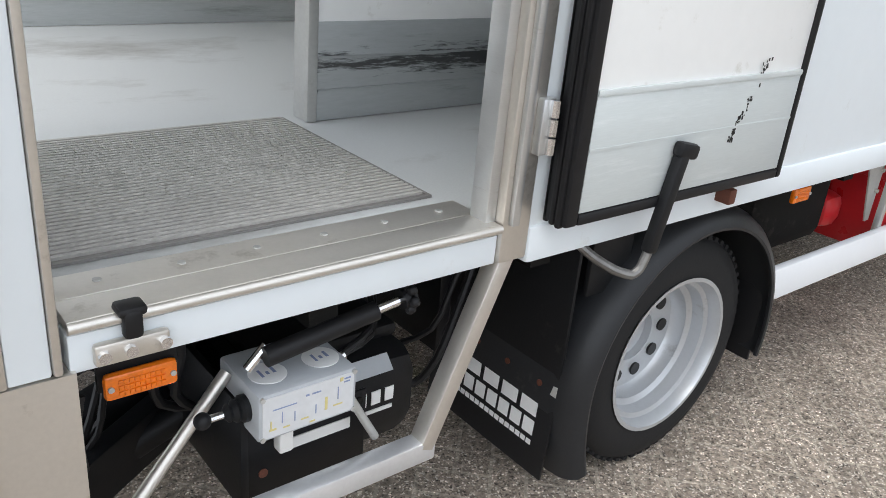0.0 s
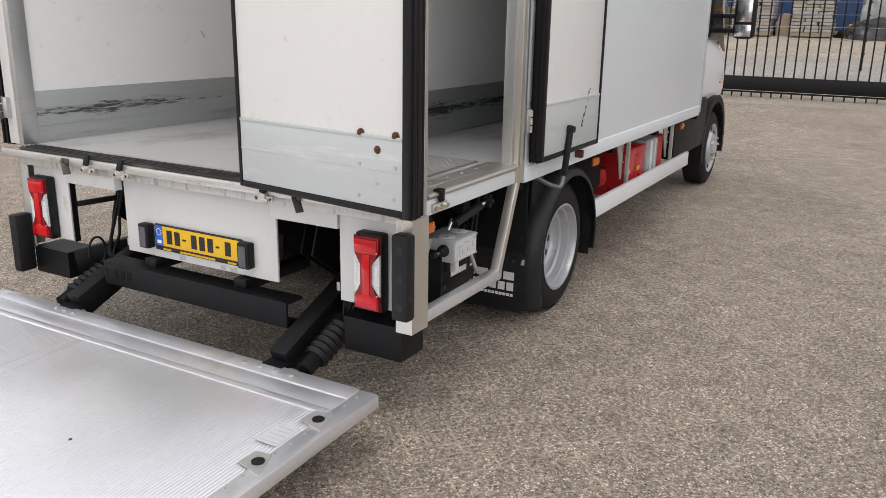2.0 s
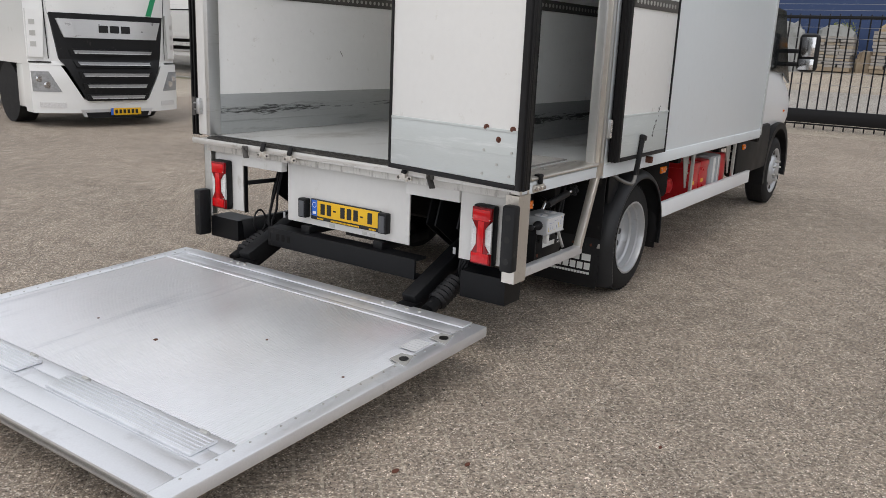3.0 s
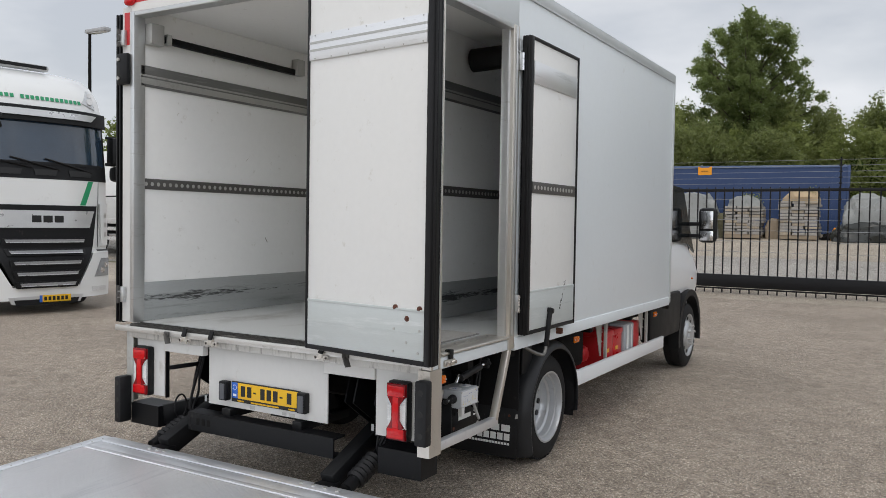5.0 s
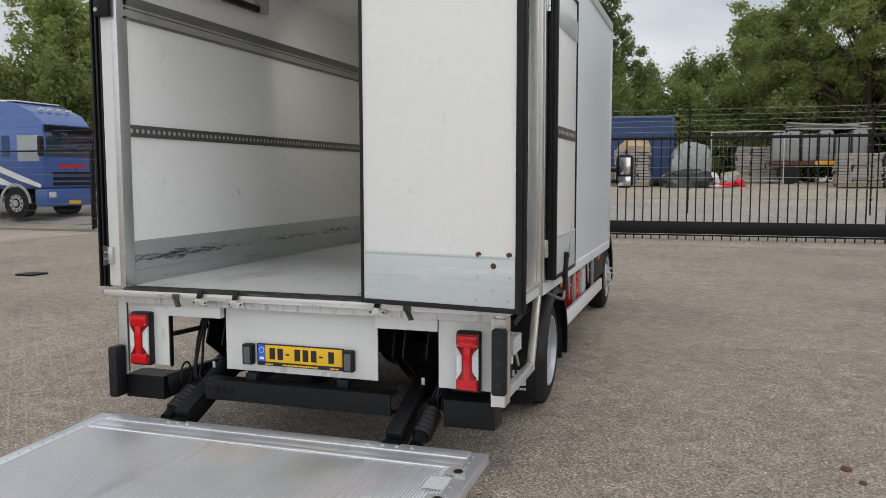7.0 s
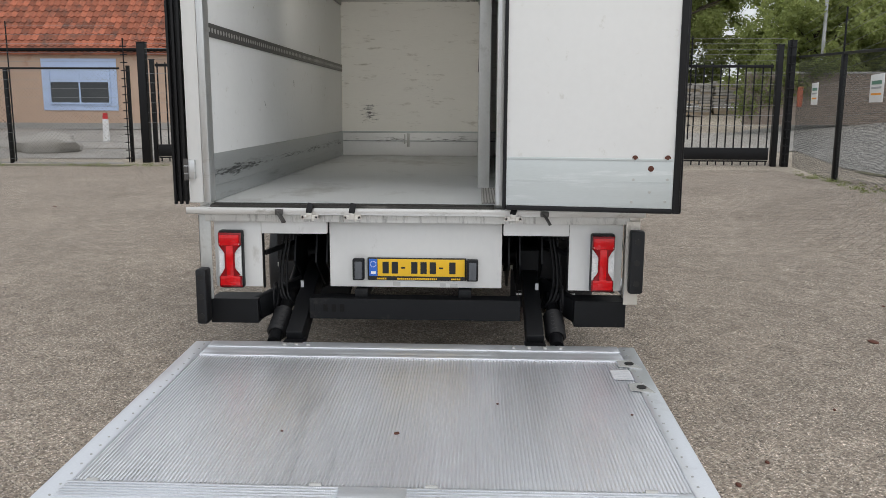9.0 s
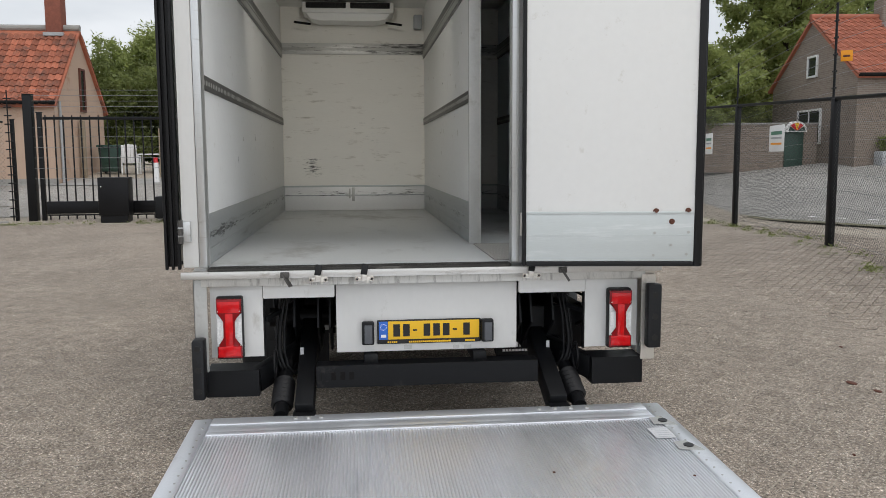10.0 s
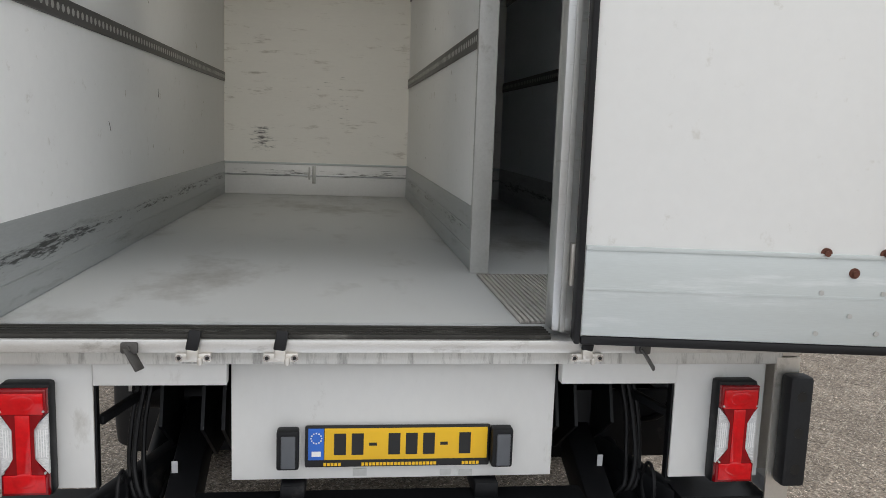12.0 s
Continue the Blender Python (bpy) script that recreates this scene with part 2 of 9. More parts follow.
M = {
    "panel": mat("white_grp_panel", (0.91, 0.912, 0.895), 0.42, vary=0.025, scale=1.2, grain=25, dirt=(0.60, 0.58, 0.52), dirt_amount=0.0, dirt_scale=14, bump=0.03),
    # same white panel for the doors, their weaker light put into the colour
    "panel_dimmed": mat("white_panel_dimmed_for_doors", (0.80, 0.80, 0.782), 0.42, vary=0.025, scale=1.2, grain=25, dirt=(0.58, 0.56, 0.50), dirt_amount=0.0, dirt_scale=14, bump=0.03),
    # glossy white outer skin; grey-blue of shade and mirrored sky mixed into the colour
    "side": mat("glossy_side_sky_toned", (0.72, 0.765, 0.79), 0.34, vary=0.02, scale=0.8, grain=20, dirt=(0.55, 0.55, 0.52), dirt_amount=0.02, dirt_scale=6),
    "scuffed": mat("scuffed_white_bulkhead", (0.93, 0.91, 0.85), 0.5, vary=0.03, scale=2.0, grain=30, dirt=(0.44, 0.40, 0.33), dirt_amount=0.13, dirt_scale=7, stretch=(1, 0.6, 3.0), bump=0.05, streak=(1.75, 0.75, -0.035), blotch=((4.315, 0.82, 1.41), 0.21)),
    "floor": mat("grey_truck_floor", (0.55, 0.565, 0.56), 0.46, vary=0.10, scale=1.6, grain=260, dirt=(0.27, 0.262, 0.24), dirt_amount=0.40, dirt_scale=1.5, stretch=(0.7, 1.2, 1), bump=0.15, rough_vary=0.18),
    "alu": mat("brushed_aluminium", (0.62, 0.63, 0.63), 0.38, metal=0.85, vary=0.06, scale=3, grain=90, stretch=(1, 1, 8), dirt=(0.35, 0.33, 0.30), dirt_amount=0.06, dirt_scale=5),
    "alu_bright": mat("bright_platform_aluminium", (0.80, 0.82, 0.85), 0.33, metal=0.7, vary=0.06, scale=2.5, grain=120, dirt=(0.60, 0.61, 0.63), dirt_amount=0.12, dirt_scale=4, rough_vary=0.12),
    "alu_deck": mat("mirror_bright_ribbed_deck", (0.92, 0.93, 0.96), 0.33, metal=0.80, vary=0.05, scale=1.4, grain=60, stretch=(0.35, 3.0, 1), dirt=(0.62, 0.64, 0.68), dirt_amount=0.22, dirt_scale=1.2, rough_vary=0.12),
    "sill_alu": mat("worn_sill_aluminium", (0.66, 0.65, 0.63), 0.36, metal=0.6, vary=0.10, scale=3, grain=60, stretch=(1, 2.5, 6), dirt=(0.30, 0.28, 0.25), dirt_amount=0.18, dirt_scale=3.5),
    "lamp_grey": mat("grey_lamp_cover", (0.085, 0.09, 0.10), 0.4, vary=0.1, scale=12),
    "kick": mat("grey_kick_plate", (0.46, 0.48, 0.48), 0.42, metal=0.55, vary=0.09, scale=3, grain=40, stretch=(0.6, 0.6, 5), dirt=(0.26, 0.27, 0.26), dirt_amount=0.16, dirt_scale=4, streak=(1.115, 0.085, 0.10)),
    "kick_scraped": mat("scraped_kick_plate", (0.46, 0.48, 0.48), 0.42, metal=0.55, vary=0.09, scale=3, grain=40, stretch=(0.6, 0.6, 5), dirt=(0.26, 0.27, 0.26), dirt_amount=0.16, dirt_scale=4, streak=(1.115, 0.060, 0.23)),
    "kick_light": mat("pale_kick_plate", (0.555, 0.59, 0.585), 0.48, metal=0.2, vary=0.06, scale=2.5, grain=40, stretch=(0.8, 0.8, 9), dirt=(0.72, 0.74, 0.74), dirt_amount=0.25, dirt_scale=2.2, rough_vary=0.12),
    "skirt_scuffed": mat("scratched_pale_skirting", (0.80, 0.80, 0.79), 0.45, metal=0.15, vary=0.05, scale=3, grain=60, streak=(1.14, 0.10, 0.085)),
    "rail_scuffed": mat("dirty_bulkhead_rail", (0.66, 0.66, 0.64), 0.4, metal=0.35, vary=0.07, scale=3, grain=60, streak=(2.59, 0.10, 0.14)),
    "steel": mat("stainless_steel", (0.68, 0.65, 0.60), 0.40, metal=0.85, vary=0.06, scale=4, grain=110, dirt=(0.30, 0.27, 0.22), dirt_amount=0.08, dirt_scale=7),
    "steel_grey": mat("dull_galvanised_steel", (0.50, 0.50, 0.48), 0.5, metal=0.5, vary=0.1, scale=9, grain=90, dirt=(0.32, 0.30, 0.27), dirt_amount=0.14, dirt_scale=8),
    "painted": mat("pale_grey_painted_steel", (0.67, 0.665, 0.645), 0.45, vary=0.035, scale=1.4, grain=24, stretch=(1, 1.5, 0.8), dirt=(0.42, 0.40, 0.36), dirt_amount=0.03, dirt_scale=5.0),
    "beam": mat("drip_stained_steel", (0.62, 0.61, 0.58), 0.40, metal=0.25, vary=0.10, scale=2, grain=30, stretch=(1, 12, 2.6), dirt=(0.12, 0.11, 0.098), dirt_amount=0.36, dirt_scale=2.2),
    "buffer": mat("worn_buffer_rubber", (0.014, 0.0145, 0.016), 0.55, spec=0.3, vary=0.25, scale=9, grain=120, bump=0.1, dirt=(0.07, 0.067, 0.06), dirt_amount=0.1, dirt_scale=8),
    "rubber": mat("black_rubber", (0.009, 0.009, 0.010), 0.5, spec=0.3, vary=0.15, scale=8, grain=80),
    "tyre": mat("worn_tyre_rubber", (0.014, 0.014, 0.0145), 0.75, spec=0.3, vary=0.2, scale=10, grain=120, bump=0.15),
    "black": mat("black_powder_coat", (0.006, 0.0064, 0.0075), 0.45, spec=0.22, vary=0.18, scale=6, grain=150, bump=0.06, dirt=(0.05, 0.047, 0.043), dirt_amount=0.05, dirt_scale=6),
    "plastic": mat("black_plastic", (0.009, 0.0094, 0.0105), 0.5, spec=0.25, vary=0.15, scale=6, grain=140, bump=0.08, dirt=(0.05, 0.047, 0.043), dirt_amount=0.07, dirt_scale=7),
    "chassis": mat("dark_dirty_chassis", (0.009, 0.0085, 0.008), 0.8, spec=0.15, vary=0.3, scale=7, grain=60, dirt=(0.05, 0.045, 0.04), dirt_amount=0.14, dirt_scale=6),
    "tread": mat("dark_worn_tread", (0.040, 0.038, 0.034), 0.5, metal=0.3, vary=0.25, scale=6, grain=40, stretch=(6, 0.6, 1), dirt=(0.22, 0.21, 0.19), dirt_amount=0.2, dirt_scale=5),
    "track": mat("dark_load_track", (0.11, 0.105, 0.10), 0.45, metal=0.4, vary=0.15, scale=8, grain=90),
    "rail_dark": mat("scratched_dark_rail", (0.20, 0.20, 0.195), 0.4, metal=0.5, vary=0.12, scale=2, grain=60, stretch=(0.5, 0.5, 8), dirt=(0.42, 0.42, 0.40), dirt_amount=0.2, dirt_scale=3),
    "guard": mat("worn_black_mudguard", (0.018, 0.019, 0.021), 0.42, spec=0.35, vary=0.2, scale=5, grain=140, bump=0.06, dirt=(0.07, 0.066, 0.06), dirt_amount=0.08, dirt_scale=6),
    "rail_bright": mat("bright_ribbed_rail", (0.80, 0.81, 0.82), 0.32, metal=0.6, vary=0.08, scale=2, grain=60, stretch=(0.6, 0.6, 9), dirt=(0.45, 0.45, 0.44), dirt_amount=0.12, dirt_scale=5),
    "smudge": mat("brown_wall_smudge", (0.50, 0.46, 0.39), 0.6, vary=0.2, scale=30),
    "lever_steel": mat("worn_dark_lever_steel", (0.20, 0.195, 0.185), 0.42, metal=0.7, vary=0.2, scale=15, dirt=(0.05, 0.045, 0.04), dirt_amount=0.2),
    "rail_top": mat("pale_grey_edge_profile", (0.58, 0.61, 0.62), 0.4, metal=0.3, vary=0.08, scale=3, grain=50, stretch=(0.5, 2, 2), dirt=(0.36, 0.36, 0.35), dirt_amount=0.12, dirt_scale=4),
    "hook": mat("dull_dark_steel", (0.10, 0.095, 0.09), 0.5, metal=0.6, vary=0.2, scale=20),
    "label_grey": mat("weathered_paper_label", (0.60, 0.61, 0.62), 0.4, vary=0.06, scale=30),
    "rim": mat("silver_wheel_paint", (0.50, 0.515, 0.53), 0.35, metal=0.5, vary=0.05, scale=8, grain=80, dirt=(0.30, 0.29, 0.28), dirt_amount=0.08, dirt_scale=9),
    "red": mat("red_plastic", (0.55, 0.02, 0.025), 0.3, vary=0.08, scale=8, grain=60, dirt=(0.25, 0.02, 0.02), dirt_amount=0.06),
    "lens_red": mat("red_lamp_lens", (0.58, 0.002, 0.006), 0.16, spec=0.3, vary=0.25, scale=16, grain=60, coat=0.3),
    "lens_deep": mat("deep_red_lamp_lens", (0.22, 0.001, 0.004), 0.2, spec=0.25, vary=0.15, scale=14, grain=60, coat=0.3),
    "lens_clear": mat("clear_lamp_lens", (0.66, 0.66, 0.66), 0.12, spec=0.6, vary=0.4, scale=40, grain=160, stretch=(1, 1, 6), coat=0.6),
    "orange": mat("orange_reflector", (0.85, 0.19, 0.006), 0.18, vary=0.2, scale=20, grain=150, bump=0.1, coat=0.4),
    "yellow": mat("yellow_plate", (0.80, 0.47, 0.01), 0.35, vary=0.02),
    "blue": mat("blue_plate_band", (0.02, 0.13, 0.55), 0.35, vary=0.03),
    "faded_yellow": mat("faded_yellow_print", (0.60, 0.52, 0.22), 0.45, vary=0.1, scale=30),
    "faded_blue": mat("faded_blue_print", (0.22, 0.27, 0.42), 0.45, vary=0.1, scale=30),
    "ink": mat("black_print", (0.005, 0.005, 0.005), 0.45, vary=0.05),
    "white": mat("white_print", (0.80, 0.80, 0.79), 0.5, vary=0.06, scale=20),
    "grey_box": mat("grey_abs_box", (0.40, 0.42, 0.44), 0.42, vary=0.04, scale=9, grain=80, dirt=(0.32, 0.32, 0.32), dirt_amount=0.06),
    "rust": mat("rusty_bolt", (0.11, 0.036, 0.02), 0.75, vary=0.25, scale=60, grain=200),
    "mat_grey": mat("grey_ribbed_mat", (0.20, 0.192, 0.18), 0.7, vary=0.12, scale=5, grain=160, bump=0.1),
    "cab_white": mat("white_cab_paint", (0.80, 0.82, 0.84), 0.34, vary=0.015, scale=2, coat=0.25),
    "cab_glass": mat("dark_cab_glass", (0.010, 0.012, 0.013), 0.10, vary=0.1, scale=2, spec=0.15),
    "chrome": mat("chrome", (0.75, 0.75, 0.76), 0.16, metal=1.0, vary=0.03),
}

M["led"] = bpy.data.materials.new("lit_led")
M["led"].use_nodes = True
M["led"].node_tree.nodes["Principled BSDF"].inputs["Emission Color"].default_value = (1, 0.97, 0.9, 1)
M["led"].node_tree.nodes["Principled BSDF"].inputs["Emission Strength"].default_value = 12.0


# ---- mesh helpers ----
def box(bm, x0, x1, y0, y1, z0, z1, bev=0.0, turn=None):
    """Adds a box, with its edges rounded by bev."""
    r = bmesh.ops.create_cube(bm, size=1.0)
    vs = r["verts"]
    m = Matrix.LocRotScale(((x0 + x1) / 2, (y0 + y1) / 2, (z0 + z1) / 2), None, (abs(x1 - x0), abs(y1 - y0), abs(z1 - z0)))
    bmesh.ops.transform(bm, matrix=(turn @ m) if turn is not None else m, verts=vs)
    if bev:
        es = list({e for v in vs for e in v.link_edges})
        bmesh.ops.bevel(bm, geom=es, offset=bev, segments=2, profile=0.5, affect="EDGES")
    return bm


def boxes(*rows, bev=0.0):
    bm = bmesh.new()
    for row in rows:
        box(bm, *row, bev=bev)
    return bm


def rod(bm, p, q, r0, r1=None, seg=12):
    """Adds a round bar from p to q."""
    p, q = Vector(p), Vector(q)
    d = q - p
    m = Matrix.Translation((p + q) / 2) @ d.to_track_quat("Z", "Y").to_matrix().to_4x4()
    bmesh.ops.create_cone(bm, cap_ends=True, segments=seg, radius1=r0, radius2=r0 if r1 is None else r1, depth=d.length, matrix=m)
    return bm


def pipe(bm, pts, r, seg=8):
    """Adds a bent round bar along pts as one swept tube with eased bends."""
    pts = [Vector(p) for p in pts]
    path = [pts[0]]
    for a, c, e in zip(pts, pts[1:], pts[2:]):
        ease = min((c - a).length, (e - c).length) * 0.35
        p0, p1 = c + (a - c).normalized() * ease, c + (e - c).normalized() * ease
        path += [p0, p0.lerp(c, 0.5).lerp(c.lerp(p1, 0.5), 0.5), p1]
    path.append(pts[-1])
    side = None
    rings = []
    for i, p in enumerate(path):
        d = (path[min(i + 1, len(path) - 1)] - path[max(i - 1, 0)]).normalized()
        if side is None:
            side = d.orthogonal().normalized()
        side = (side - d * side.dot(d)).normalized()
        up = d.cross(side)
        rings.append([bm.verts.new(p + (side * math.cos(2 * math.pi * k / seg) + up * math.sin(2 * math.pi * k / seg)) * r) for k in range(seg)])
    for a, c in zip(rings, rings[1:]):
        for k in range(seg):
            bm.faces.new((a[k], a[(k + 1) % seg], c[(k + 1) % seg], c[k]))
    bm.faces.new(list(reversed(rings[0])))
    bm.faces.new(rings[-1])
    return bm


def beam(bm, p, q, w, h, bev=0.0, up=(0, 0, 1)):
    """Adds a square bar from p to q, w wide and h high."""
    p, q = Vector(p), Vector(q)
    d = (q - p).normalized()
    s = d.cross(Vector(up)).normalized()
    u = s.cross(d)
    m = Matrix.Translation((p + q) / 2) @ Matrix((s, d, u)).transposed().to_4x4()
    L = (q - p).length
    return box(bm, -w / 2, w / 2, -L / 2, L / 2, -h / 2, h / 2, bev, turn=m)


def lathe(bm, profile, seg, m):
    """Adds a turned form; profile holds (radius, height) pairs about the local z axis."""
    rings = []
    for r, h in profile:
        rings.append([bm.verts.new(m @ Vector((r * math.cos(2 * math.pi * k / seg), r * math.sin(2 * math.pi * k / seg), h))) for k in range(seg)])
    for a, c in zip(rings, rings[1:]):
        for k in range(seg):
            bm.faces.new((a[k], a[(k + 1) % seg], c[(k + 1) % seg], c[k]))
    return bm


def prism(bm, outline, m, depth):
    """Adds a plate with the outline (x, y pairs in the local plane), depth thick along local z."""
    lo = [bm.verts.new(m @ Vector((x, y, 0))) for x, y in outline]
    hi = [bm.verts.new(m @ Vector((x, y, depth))) for x, y in outline]
    bm.faces.new(list(reversed(lo)))
    bm.faces.new(hi)
    k = len(lo)
    for a in range(k):
        bm.faces.new((lo[a], lo[(a + 1) % k], hi[(a + 1) % k], hi[a]))
    return bm


def mesh_object(name, bm, material, smooth=True):
    bmesh.ops.recalc_face_normals(bm, faces=bm.faces)
    me = bpy.data.meshes.new(name)
    bm.to_mesh(me)
    bm.free()
    me.materials.append(material)
    if smooth:
        me.shade_smooth()
        me.set_sharp_from_angle(angle=radians(35))
    return new(name, me)


def root(ob):
    while ob.parent is not None:
        ob = ob.parent
    return ob


def part(name, bm, material, parent, label="", smooth=True):
    """Links a mesh, given in world coordinates, as one part of a thing."""
    ob = mesh_object(name, bm, material, smooth)
    ob.data.transform(Matrix.Translation(-root(parent).location))
    ob.parent = parent
    return tagged(ob, label)


def thing(name, label, category, at=(0, 0, 0), group="", kind=""):
    ob = new(name)
    ob.location = at
    ob.empty_display_size = 0.1
    return tagged(ob, label, category, group, kind)


def solid(name, bm, material, label, category="", group="", kind="", smooth=True):
    return tagged(mesh_object(name, bm, material, smooth), label, category, group, kind)


def fast_mesh(name, verts, faces, material, smooth=False):
    """One mesh from arrays, for what has very many pieces."""
    me = bpy.data.meshes.new(name)
    me.from_pydata(verts, [], faces)
    me.materials.append(material)
    if smooth:
        me.shade_smooth()
    return new(name, me)


# ---- the box truck: body ----
truck = thing("box_truck", "white refrigerated box truck with open doors and lowered tail lift", "truck", at=(2.5, 0, 0))
FLOOR, WALL_L, WALL_R = 0.966, 1.10, -1.10
PARTITION = -0.336

part("cargo_floor", boxes((0.012, 4.36, -1.098, 1.098, 0.90, FLOOR)), M["floor"], truck, "worn grey anti-slip cargo floor")
left_wall = part("left_wall", boxes((-0.02, 4.40, 1.10, 1.165, 0.885, 3.03), bev=0.004), M["panel"], truck, "white panel side wall")
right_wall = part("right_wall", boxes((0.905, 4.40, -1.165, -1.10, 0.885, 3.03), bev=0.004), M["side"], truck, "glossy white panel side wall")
bulkhead = part("bulkhead", boxes((4.315, 4.38, -1.098, 1.098, 0.967, 3.0)), M["scuffed"], truck, "scuffed white front wall of the cargo box")
part("roof_panel", boxes((0.0, 4.38, -1.14, 1.14, 3.0, 3.095), bev=0.01), M["panel"], truck)
part("rear_header", boxes((-0.06, 0.0, -1.165, 1.165, 2.965, 3.11), bev=0.006), M["panel"], truck)
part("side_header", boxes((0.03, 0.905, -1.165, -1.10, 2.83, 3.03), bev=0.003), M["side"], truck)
rear_panel = part("rear_panel", boxes((-0.06, -0.005, -1.115, -0.475, 0.97, 2.965), bev=0.003), M["panel"], truck)
for x0, y0, y1 in ((-0.088, -1.108, -1.088), (-0.094, -1.082, -1.064), (-0.086, -1.058, -1.044)):
    part("panel_seal", boxes((x0, -0.061, y0, y1, 0.97, 2.962), bev=0.004), M["rubber"], rear_panel, "black rubber seal beside the corner post")
for z in (1.20, 2.62):
    hg = part("hinge", boxes((-0.072, -0.063, -1.140, -1.098, z - 0.062, z + 0.062), bev=0.003), M["steel"], rear_panel, "bright steel door hinge")
    barrel = rod(bmesh.new(), (-0.112, -1.118, z - 0.036), (-0.112, -1.118, z + 0.036), 0.0155, seg=16)
    rod(barrel, (-0.112, -1.118, z - 0.058), (-0.112, -1.118, z - 0.036), 0.007, 0.0115, seg=12)
    rod(barrel, (-0.112, -1.118, z + 0.036), (-0.112, -1.118, z + 0.050), 0.0135, 0.010, seg=12)
    part("hinge_barrel", barrel, M["chrome"], hg)
    for dz in (-0.043, 0.043):
        arm = bmesh.new()
        beam(arm, (-0.112, -1.118, z + dz), (-0.066, -1.132, z + dz), 0.028, 0.009, 0.003)
        part("hinge_arm", arm, M["chrome"], hg)
        part("hinge_bolt", rod(bmesh.new(), (-0.082, -1.122, z + dz * 1.25), (-0.064, -1.122, z + dz * 1.25), 0.009, seg=8), M["steel_grey"], hg)
    leaf = bmesh.new()
    beam(leaf, (-0.118, -1.112, z), (-0.150, -1.075, z), 0.007, 0.062, 0.003)
    part("hinge_leaf", leaf, M["chrome"], hg)
partition = part("partition", boxes((0.87, 4.313, PARTITION - 0.05, PARTITION, 0.97, 2.998)), M["panel"], truck, "white partition panel between two compartments")

# roof rails along both sides and the front
part("roof_rail", boxes((0.0, 4.40, -1.172, -1.12, 3.035, 3.105), (0.0, 4.40, -1.176, -1.165, 3.022, 3.034), bev=0.004), M["rail_top"], truck)
part("roof_rail", boxes((0.0, 4.40, 1.12, 1.172, 3.035, 3.105), bev=0.004), M["rail_top"], truck)
part("front_rail", boxes((4.38, 4.43, -1.172, 1.172, 0.89, 3.10), bev=0.004), M["rail_top"], truck)

# posts of the rear and side openings
rear_post = part("rear_post", boxes((-0.065, 0.0, 1.128, 1.205, 0.967, 3.0), bev=0.006), M["painted"], truck, "painted steel rear door post")
part("post_trim", boxes((-0.07, 0.02, 1.088, 1.126, 0.967, 2.965), bev=0.006), M["alu"], rear_post)
mid_post = part("mid_post", boxes((-0.075, 0.0, -0.472, -0.415, 0.967, 2.965), bev=0.006), M["alu"], truck, "aluminium door post")
part("post_trim", boxes((-0.085, -0.075, -0.452, -0.436, 0.967, 2.965), bev=0.002), M["steel_grey"], mid_post)
part("top_trim", boxes((-0.068, 0.02, -0.415, 1.088, 2.935, 2.963), bev=0.004), M["alu"], truck)
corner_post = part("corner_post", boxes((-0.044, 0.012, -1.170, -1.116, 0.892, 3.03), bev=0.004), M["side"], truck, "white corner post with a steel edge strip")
part("post_trim", boxes((-0.066, -0.0445, -1.173, -1.116, 0.892, 3.03), bev=0.003), M["steel"], corner_post)
part("post_trim", boxes((0.013, 0.026, -1.174, -1.110, 0.892, 2.83), bev=0.004), M["steel"], corner_post)
part("corner_bracket", prism(bmesh.new(), [(-0.074, -1.10), (-0.074, -1.172), (0.042, -1.172), (0.042, -1.11), (0.034, -1.11), (0.034, -1.163), (-0.066, -1.163), (-0.066, -1.10)], Matrix.Translation((0, 0, 0.445)), 0.445), M["steel"], truck, "folded stainless steel corner bracket")
side_post = part("side_post", boxes((0.83, 0.905, -1.172, -1.085, 0.885, 2.83), bev=0.006), M["steel"], truck, "stainless steel side door post")
part("post_trim", boxes((0.842, 0.862, -1.186, -1.172, 0.967, 2.82), bev=0.003), M["alu"], side_post)
part("post_trim", boxes((0.805, 0.83, -1.15, -1.10, 0.967, 2.82), bev=0.003), M["alu"], side_post)
partition_post = part("partition_post", boxes((0.84, 0.87, PARTITION - 0.062, PARTITION + 0.012, 0.967, 2.998), bev=0.004), M["steel_grey"], truck, "galvanised steel post at the end of the partition")
part("side_top_trim", boxes((0.035, 0.83, -1.168, -1.09, 2.80, 2.83), bev=0.003), M["alu"], truck)


